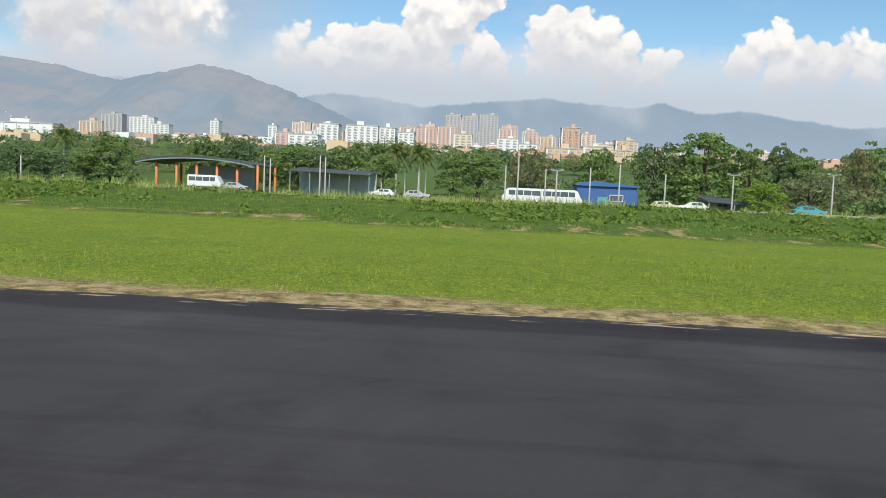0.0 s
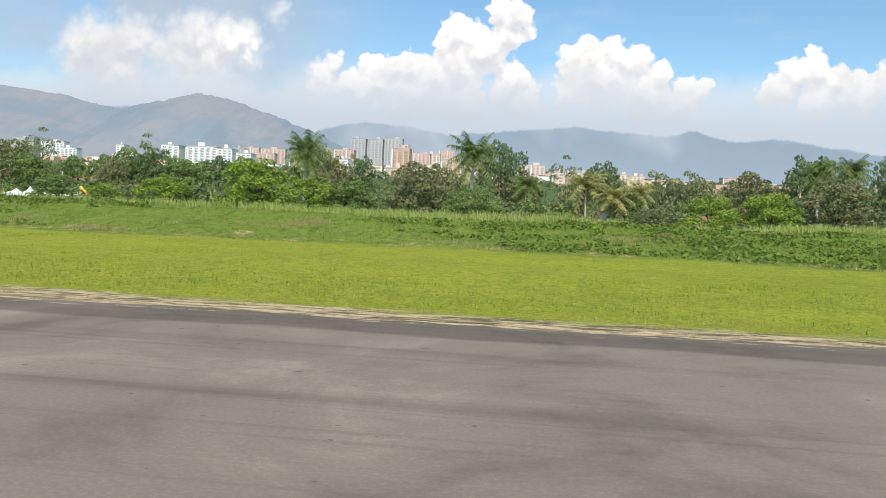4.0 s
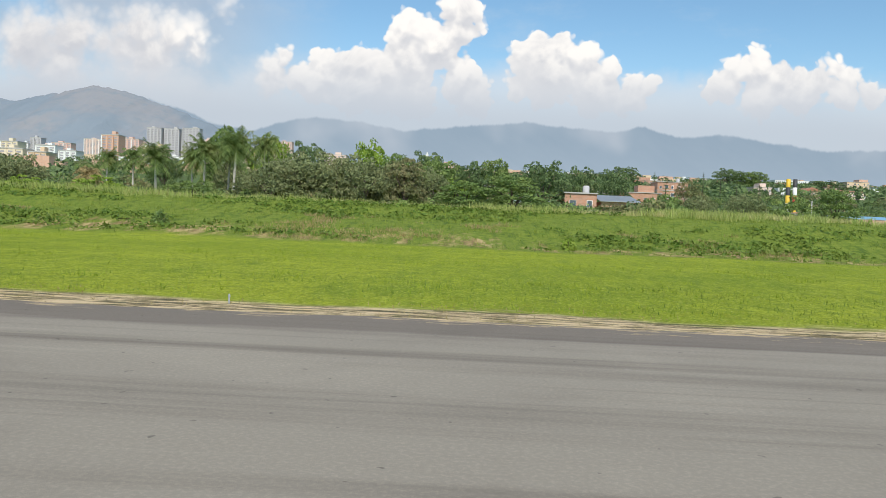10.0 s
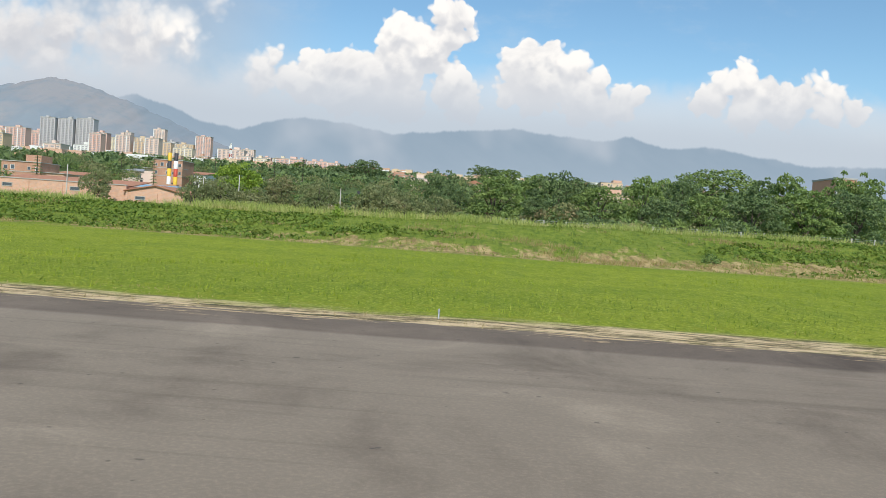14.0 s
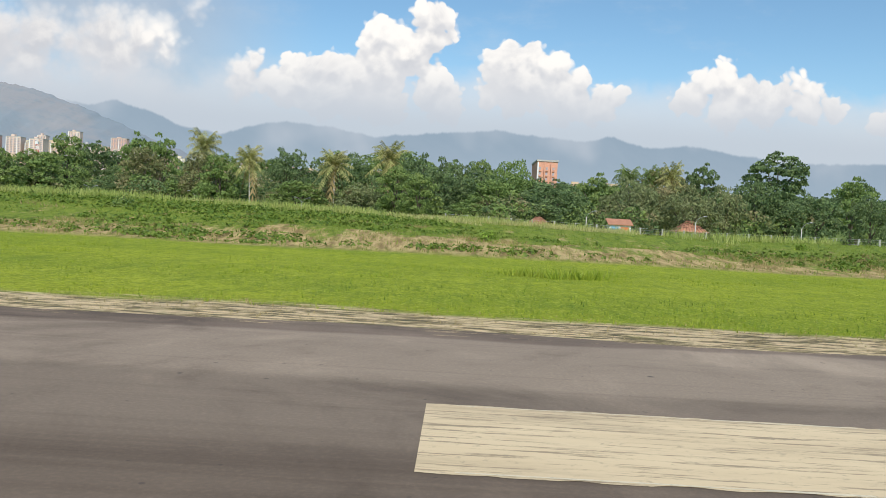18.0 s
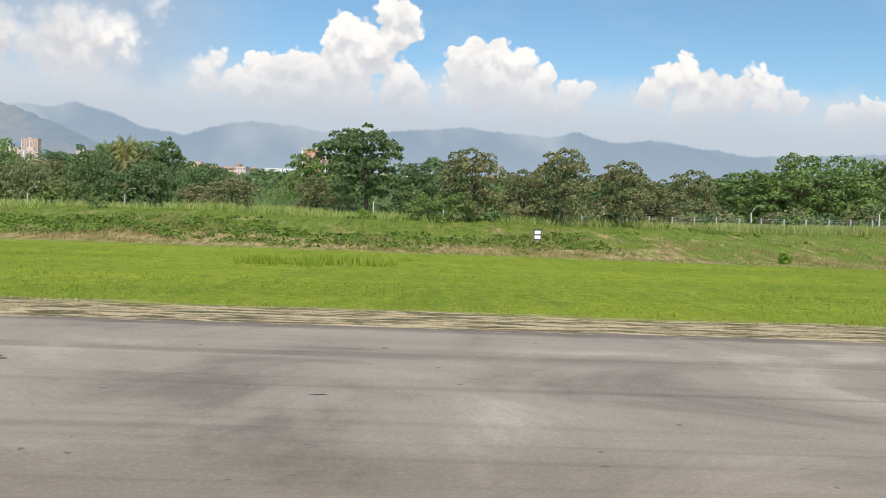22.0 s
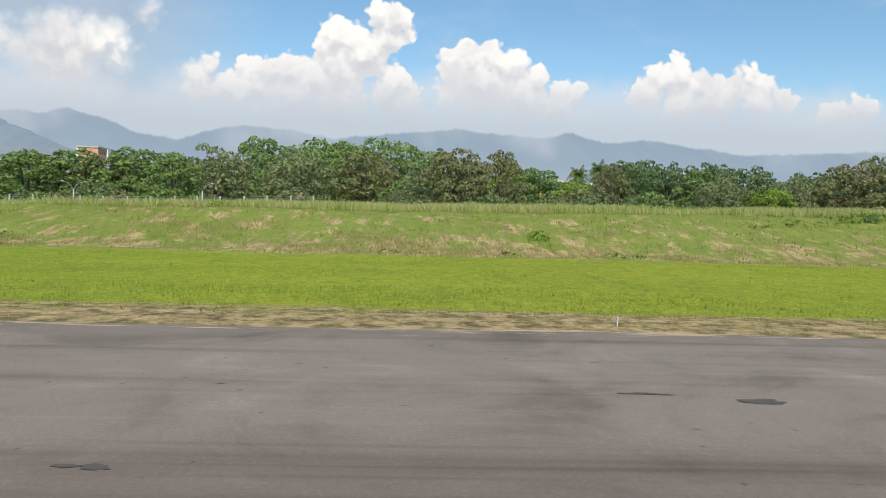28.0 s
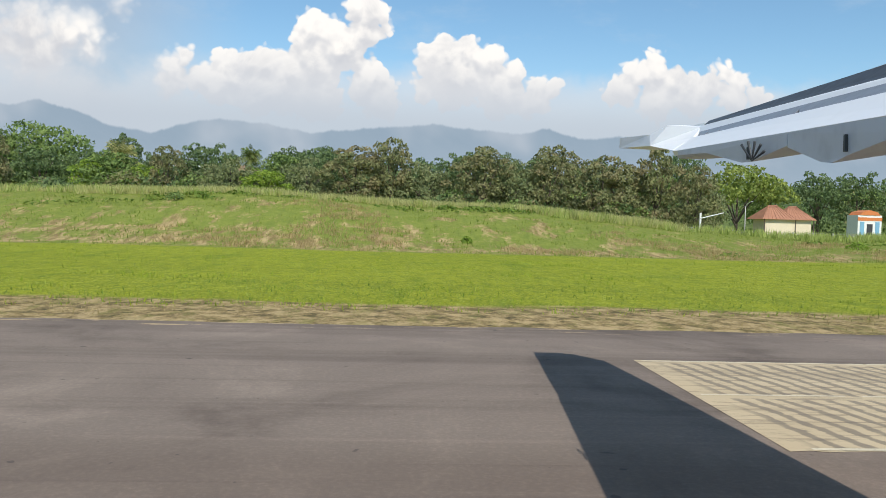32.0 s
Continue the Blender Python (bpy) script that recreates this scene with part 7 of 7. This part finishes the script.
def tufts(name, places, height, spread, blades, mat, label, seed, base_sink=0.05, broad=0.035):
    """Many tufts of a few bent blades each, joined."""
    rs = np.random.default_rng(seed)
    p = np.repeat(np.array(places), blades, axis=0)
    n = len(p)
    a = rs.uniform(0, 2 * np.pi, n)
    r = spread * np.sqrt(rs.random(n))
    root = p + np.stack([np.cos(a) * r, np.sin(a) * r, np.full(n, -base_sink)], 1)
    h = height * rs.uniform(0.5, 1.3, n)[:, None]
    lean = np.stack([np.cos(a), np.sin(a), np.zeros(n)], 1) * h * rs.uniform(0.1, 0.6 + 4.0 * (broad - 0.035), (n, 1)) + rs.normal(0, 0.05, (n, 3))
    tip = root + lean + np.array([0, 0, 1.0]) * h
    b = rs.uniform(0, 2 * np.pi, n)
    wide = np.stack([np.cos(b), np.sin(b), np.zeros(n)], 1) * (broad * h + 0.022)
    verts = np.stack([root - wide, root + wide, tip], 1).reshape(-1, 3)
    faces = np.arange(n * 3).reshape(-1, 3).tolist()
    ob = part(name, mesh_of(name, verts.tolist(), faces), mat)
    return tagged(ob, label, "grass", kind="stuff")


def scatter(n, x0, x1, y0, y1, seed, keep=None):
    rng = random.Random(seed)
    out = []
    while len(out) < n:
        x, y = rng.uniform(x0, x1), rng.uniform(y0, y1)
        if keep is None or keep(x, y, rng):
            out.append((x, y, ground_z(x, y)))
    return out


def patchy(scale, level):
    return lambda x, y, rng: noise.fractal((x * scale, y * scale * 2, 4.0), 0.8, 2.0, 4) > level + rng.uniform(-0.15, 0.15)


tufts("bank_grass", scatter(30000, -75, 1290, 67, 104, 1), 0.26, 0.9, 9, BLADE, "rough knee-high green grass on the bank", 1, broad=0.07)
tufts("crest_grass", scatter(6000, -75, 1290, 96, 108, 2, lambda x, y, r: patchy(0.03, -0.15)(x, y, r) and x < 1222 and not 885 < x < 1000 and r.random() < 0.12 + 0.88 * smooth(x, 250, 700)), 0.62, 0.9, 24, BLADE_GOLD, "tall yellowed seed grass on the crest of the bank", 2)
tufts("crest_weeds", scatter(5200, -75, 1290, 93, 110, 3, lambda x, y, r: (patchy(0.05, 0.1)(x, y, r) and r.random() < 0.25 + smooth(x, 80, 300)) or 1000 < x < 1222 and r.random() < 0.2), 1.0, 1.0, 26, BLADE_GREEN_GOLD, "tall green weeds on the crest of the bank", 3)
tufts("straw_patches", scatter(5200, 180, 1290, 68, 88, 4, lambda x, y, r: noise.fractal((x * 0.08, y * 0.12, 1.0), 0.8, 2.0, 4) + 0.25 * smooth(x, 300, 1100) > 0.30 + abs(y - 72) * 0.02), 0.36, 0.8, 16, STRAW, "dry straw patches at the foot of the bank", 4)
tufts("seed_grass", scatter(4000, 1020, 1222, 94, 103, 12, patchy(0.04, -0.25)), 0.95, 0.9, 15, BLADE_GOLD, "golden seeding grass along the high crest of the bank", 12)
tufts("lawn_grass", scatter(30000, -60, 1280, 22.5, 66, 5), 0.13, 0.45, 7, BLADE_LIGHT, "short bright grass beside the runway", 5)
tufts("lawn_weeds", scatter(3200, -60, 1280, 24, 62, 6, patchy(0.025, 0.15)), 0.14, 0.7, 14, BLADE_LIGHT, "ragged taller tufts in the mown strip", 6)
tufts("edge_straw", scatter(9000, -60, 1280, 20.3, 23.6, 7, patchy(0.08, -0.1)), 0.06, 0.45, 12, STRAW, "dry straw along the edge of the asphalt", 7)
tufts("edge_green", scatter(3600, -60, 1280, 22.5, 25.5, 8, patchy(0.06, 0.0)), 0.13, 0.3, 7, BLADE_LIGHT, "green fringe of grass along the dry edge", 8)


tufts("verge_grass", scatter(26000, -60, 1280, 22.8, 33, 21, patchy(0.05, -0.25)), 0.10, 0.5, 9, BLADE_MIXED, "ragged darker grass along the verge", 21)


def bank_clumps():
    """Low leafy clumps, lying like cushions on the bank."""
    rs, rng = np.random.default_rng(22), random.Random(23)
    pts, outw = [], []
    rows = scatter(7000, -60, 1290, 69, 98, 22, lambda x, y, r: noise.fractal((x * 0.022, y * 0.07, 7.0), 0.8, 2.0, 4) > 0.05 + 0.35 * smooth(x, 960, 1060) + r.uniform(-0.15, 0.2))
    for x, y, z in rows:
        d = unit_points(rs, 30)
        d[:, 2] = abs(d[:, 2])
        w = rng.uniform(0.5, 1.3)
        pts.append(np.array([x, y, z - 0.05]) + d * np.array([w * 1.4, w, rng.uniform(0.22, 0.5)]))
        outw.append(d)
    ob = part("bank_clumps", leaf_cards(np.concatenate(pts), np.concatenate(outw), 0.22, rs, "bank_clumps", 0.5), BLADE_DEEP)
    tagged(ob, "dark leafy clumps of weeds on the bank", "weeds", kind="stuff")


bank_clumps()
CLUSTERS = ((547.5, 28.0), (550.5, 30.5), (562.0, 32.0), (566.0, 36.0), (974.5, 45.0), (977.5, 46.5), (110.7, 27.0), (867.0, 45.0))
tufts("lawn_tall_weeds", scatter(330, 100, 1000, 24, 52, 31, lambda x, y, r: any(((x - a) / 3.2) ** 2 + ((y - b) / 2.0) ** 2 < 1 for a, b in CLUSTERS)), 0.5, 0.5, 16, BLADE_LIGHT, "tall bending weeds left standing in the mown strip", 31, broad=0.06)
tufts("tussock_grass", scatter(1700, -60, 1280, 27, 62, 9, patchy(0.06, 0.34)), 0.15, 0.9, 44, BLADE_LIGHT, "darker tussocks of long grass in the mown strip", 9)


def weed_bush(x, y, w, h, seed):
    rs = np.random.default_rng(seed)
    d = unit_points(rs, 260)
    d[:, 2] = abs(d[:, 2])
    ob = thing("weed_bush", "broad-leaved green weed clump on the bank", "weeds", "weed clumps on the bank", at=(x, y, ground_z(x, y) - 0.05))
    part("leaves", leaf_cards(d * np.array([w / 2, w / 2, h]) * rs.uniform(0.5, 1.0, (260, 1)), d, 0.16, rs, "leaves"), LEAF_BRIGHT if seed % 3 else LEAF, ob)
    part("stem", joined("stem", [tube([(0, 0, -0.2), (0, 0, h * 0.7)], [0.05, 0.02], 5)]), BARK, ob)


rng = random.Random(44)
for k in range(36):
    wx = -60 + k * 37.0 + rng.uniform(-5, 5)
    weed_bush(wx, rng.choice([72, 78, 86, 92, 97]) + rng.uniform(-3, 3), rng.uniform(1.2, 3.2), rng.uniform(0.7, 1.7), k)


# ---------------------------------------------------------------- stains and cracks on the asphalt
WET = plain("dark_wet_stain", (0.092, 0.077, 0.066), 0.9, vary=0.3, scale=6)
CRACK = plain("crack_filler", (0.07, 0.062, 0.058), 0.7, vary=0.3, scale=6)
CHALK = plain("pale_scrape", (0.34, 0.31, 0.28), 0.9, vary=0.2, scale=6)


def stain(x, y, length, width, seed, mat=WET, label="dark damp stain on the asphalt", name="stain"):
    """A blot with a ragged rim, a few millimetres over the asphalt."""
    rng = random.Random(seed)
    n, blots = 26, (1 if width < 0.08 else 9)
    pts, faces = [], []
    for j in range(blots):
        s = rng.uniform(0.22, 0.55) if blots > 1 else 1.0
        cx, cy = (rng.uniform(-0.42, 0.42) * length, rng.gauss(0, 0.2) * width) if blots > 1 else (0, 0)
        faces.append(tuple(range(len(pts), len(pts) + n)))
        for k in range(n):
            a = 2 * math.pi * k / n
            r = s * (0.9 + 0.55 * noise.fractal((math.cos(a) * 1.6 + seed * 3 + j, math.sin(a) * 1.6, seed * 0.7), 1.0, 2.0, 3))
            pts.append((cx + math.cos(a) * length / 2 * max(r, 0.06), cy + math.sin(a) * width / 2 * max(r, 0.06) * 1.3, j * 0.0004))
    ob = part(name, mesh_of(name, pts, faces), mat)
    ob.matrix_basis = pose(x, y, 0.004 + (seed % 7) * 0.0006, 0, 0, rng.uniform(-4, 4))
    tagged(ob, label, "stain", "stains on the runway", "structure")


for k, (sx, sy, sl, sw) in enumerate(((822.0, 8.6, 1.0, 0.5), (823.6, 8.4, 1.5, 0.5), (825.2, 8.3, 0.4, 0.2), (893.2, 9.4, 1.1, 0.35), (896.0, 8.8, 1.3, 0.4), (897.0, 8.5, 0.4, 0.25), (921.0, 13.4, 1.8, 1.3), (927.6, 8.4, 1.6, 0.5),
                                      (929.5, 8.3, 0.7, 0.3), (955.4, 8.6, 0.8, 0.25), (957.3, 8.5, 1.5, 0.35), (962.0, 9.3, 3.0, 0.3), (974.0, 14.0, 1.5, 0.5), (1022.0, 9.3, 0.7, 0.15), (1023.4, 9.2, 0.6, 0.15))):
    stain(sx, sy, sl, sw, k)
for k, (sx, sy, sl, sw) in enumerate(((1042.5, 14.6, 3.6, 1.1), (1046.0, 14.2, 3.2, 0.9), (1049.6, 14.4, 2.4, 0.5), (1046.0, 8.7, 0.6, 0.25), (1056.5, 12.4, 2.0, 1.2), (1058.6, 12.2, 1.2, 1.2), (1055.3, 11.6, 1.0, 0.4), (1054.2, 9.2, 0.6, 0.2),
                                      (1053.0, 9.3, 0.5, 0.2), (1056.0, 8.9, 0.4, 0.3), (1060.5, 13.0, 3.0, 0.4), (1063.5, 12.8, 2.0, 0.3), (1105.9, 8.4, 0.55, 0.2), (1113.2, 12.6, 0.8, 0.15), (1115.0, 12.2, 0.9, 0.35))):
    stain(sx, sy, sl, sw, k + 20)
for k, (sx, sy, sl, sw) in enumerate(((1098.0, 8.8, 3.2, 1.0), (1124.0, 9.0, 2.6, 1.2), (1120.0, 14.2, 2.2, 0.3), (1155.0, 14.6, 3.0, 0.5), (1166.0, 9.4, 2.4, 1.0), (1170.6, 9.2, 1.5, 0.6), (846.0, 12.6, 1.4, 0.5))):
    stain(sx, sy, sl, sw, k + 40)
rng = random.Random(91)
for k in range(70):
    stain(110 + k * 15.5 + rng.uniform(-8, 8), rng.uniform(7.2, 17), rng.uniform(0.12, 0.4), rng.uniform(0.02, 0.05), k + 60, CHALK if k % 3 == 0 else CRACK,
          "pale scrape along the asphalt" if k % 3 == 0 else "thin dark crack along the asphalt", "scrape" if k % 3 == 0 else "crack")


def edge_light(x, y):
    ob = thing("edge_light", "small pale runway edge light on a stub", "runway light", "runway edge lights", at=(x, y, 0.04))
    part("stub", rod("stub", [(0, 0, -0.1), (0, 0, 0.16)], 0.022, 8), METAL, ob)
    part("lens", joined("lens", [tube([(0, 0, 0.16), (0, 0, 0.21), (0, 0, 0.25)], [0.035, 0.032, 0.015], 8, True)]), METAL, ob)


for k in range(21):
    edge_light(35 + k * 60.0, 21.3)


# ---------------------------------------------------------------- the wing that ends the walk
def wing():
    """High wing seen from behind and below: box, lowered flap, strips, fairings, squared tip."""
    skin = plain("white_wing_skin", (0.80, 0.81, 0.82), 0.35, vary=0.04, scale=0.6, dirt=0.03)
    # grey that carries the shade under the wing in its colour
    grey = plain("shaded_wing_underside", (0.54, 0.58, 0.64), 0.45, vary=0.08, scale=0.8)
    dark = plain("dark_edge_and_gap_shade", (0.05, 0.055, 0.06), 0.5, vary=0.1)
    glass = plain("dull_grey_panel", (0.22, 0.24, 0.27), 0.4, vary=0.08)
    ob = thing("aircraft_wing", "white high aircraft wing with lowered flaps over the runway", "aircraft wing", at=(1186.0, 0, 0))

    def on(line, y):
        """Point of a spanwise line (outer end, inner end) at that span."""
        (x0, y0, z0), (x1, y1, z1) = line
        k = (y - y0) / (y1 - y0)
        return (x0 + (x1 - x0) * k, y, z0 + (z1 - z0) * k)

    def strip(name, back, front, outer, inner, mat, label="", thick=0.05):
        """A slab between two spanwise lines."""
        q = [on(back, outer), on(back, inner), on(front, inner + 0.1), on(front, outer + 0.3)]
        v = q + [(x + 0.03, y, z - thick) for x, y, z in q]
        f = [(3, 2, 1, 0), (4, 5, 6, 7)] + [(i, (i + 1) % 4, (i + 1) % 4 + 4, i + 4) for i in range(4)]
        return part(name, mesh_of(name, v, f), mat, ob, label)

    edge = ((3.24, 8.65, 3.52), (2.69, 3.97, 3.28))
    fold = ((3.58, 8.94, 3.72), (3.06, 4.55, 3.51))
    panel = ((3.73, 9.22, 3.81), (3.21, 4.78, 3.61))
    rim = ((3.81, 9.22, 3.90), (3.31, 4.94, 3.68))
    top = ((4.00, 9.50, 4.00), (3.61, 5.42, 3.87))
    strip("flap", edge, fold, 8.65, 1.2, skin, "white lowered trailing flap")
    for a, b in ((8.75, 8.45), (8.35, 8.0), (7.9, 5.95), (5.85, 1.2)):
        strip("vane_panel", fold, panel, a, b, glass, "dull grey panel between flap and vane")
    strip("vane", panel, rim, 9.1, 1.2, skin)
    # the gap's shadow is drawn as a dark slab
    strip("slot", rim, top, 9.2, 1.2, dark, "dark strip for the shadow in the slot under the wing skin")
    low = ((3.60, 8.70, 3.50), (3.14, 4.0, 3.22))
    strip("flap_underside", ((3.26, 8.6, 3.49), (2.72, 3.97, 3.25)), low, 8.6, 1.2, grey, "underside of the flap with its shade painted grey")
    # main box, leading edge and tip
    n = 9
    sec = ((0.0, 0.0), (0.25, 0.07), (0.6, 0.10), (0.88, 0.06), (1.0, 0.0), (0.9, -0.08), (0.6, -0.12), (0.25, -0.12), (0.0, -0.08))
    v = []
    for y, te, le, z in ((1.2, 3.3, 5.64, 3.80), (9.3, 4.0, 5.05, 3.98), (11.4, 3.75, 4.88, 3.98), (12.1, 3.66, 4.45, 3.98)):
        v += [(te + (le - te) * a, y, z + b * (le - te) * 0.55) for a, b in sec]
    f = [(k * n + i, k * n + (i + 1) % n, (k + 1) * n + (i + 1) % n, (k + 1) * n + i) for k in range(3) for i in range(n)]
    part("wing_box", mesh_of("wing_box", v, f + [tuple(range(n))[::-1], tuple(range(3 * n, 4 * n))]), skin, ob)
    part("leading_edge", joined("leading_edge", [tube([(5.64, 1.2, 3.80), (5.05, 9.3, 3.98), (4.88, 11.4, 3.98)], [0.07, 0.05, 0.03], 8, True)]), dark, ob)
    tip = [(3.66, 12.18, 4.05), (3.65, 12.16, 3.89), (3.38, 9.87, 3.70), (3.26, 8.72, 3.54), (3.60, 9.0, 3.72), (3.80, 9.25, 3.88), (3.70, 9.5, 3.93), (3.55, 9.7, 3.95), (3.45, 10.1, 3.87)]
    m = len(tip)
    v = tip + [(x + 0.62, y, z - 0.01) for x, y, z in tip]
    part("aileron", mesh_of("aileron", v, [tuple(range(m)), tuple(range(m, 2 * m))[::-1]] + [(i, i + m, (i + 1) % m + m, (i + 1) % m) for i in range(m)]), skin, ob, "white squared aileron and tip")
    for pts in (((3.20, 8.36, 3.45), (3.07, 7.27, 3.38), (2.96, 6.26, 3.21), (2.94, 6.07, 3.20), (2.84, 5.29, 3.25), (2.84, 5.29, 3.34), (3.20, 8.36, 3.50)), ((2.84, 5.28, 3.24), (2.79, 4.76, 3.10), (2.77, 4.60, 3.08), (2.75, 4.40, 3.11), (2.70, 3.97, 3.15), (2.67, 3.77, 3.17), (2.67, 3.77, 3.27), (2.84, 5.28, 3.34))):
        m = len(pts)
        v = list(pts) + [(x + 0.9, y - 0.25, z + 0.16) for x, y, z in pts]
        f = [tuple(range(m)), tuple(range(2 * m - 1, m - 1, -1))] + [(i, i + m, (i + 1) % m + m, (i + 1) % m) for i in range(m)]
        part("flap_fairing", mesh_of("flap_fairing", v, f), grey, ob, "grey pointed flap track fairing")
        x, y, z = pts[3]
        part("hinge_gap", boxes("hinge_gap", (x - 0.025, x - 0.005, y - 0.008, y + 0.010, z + 0.02, z + 0.12)), dark, ob, "dark hinge gap")
    for k in range(5):
        a = radians(20 + 24 * k)
        part("grille_slot", joined("grille_slot", [tube([(2.86, 5.86, 3.19), (2.83, 5.86 - 0.28 * math.cos(a), 3.19 + 0.15 * math.sin(a))], [0.005, 0.011], 5, True)]), dark, ob)


wing()

# the whole place at the world's scale
for ob in list(scene.objects):
    if ob.parent is None and ob.type in ("MESH", "EMPTY"):
        ob.matrix_basis = Matrix.Scale(K, 4) @ ob.matrix_basis
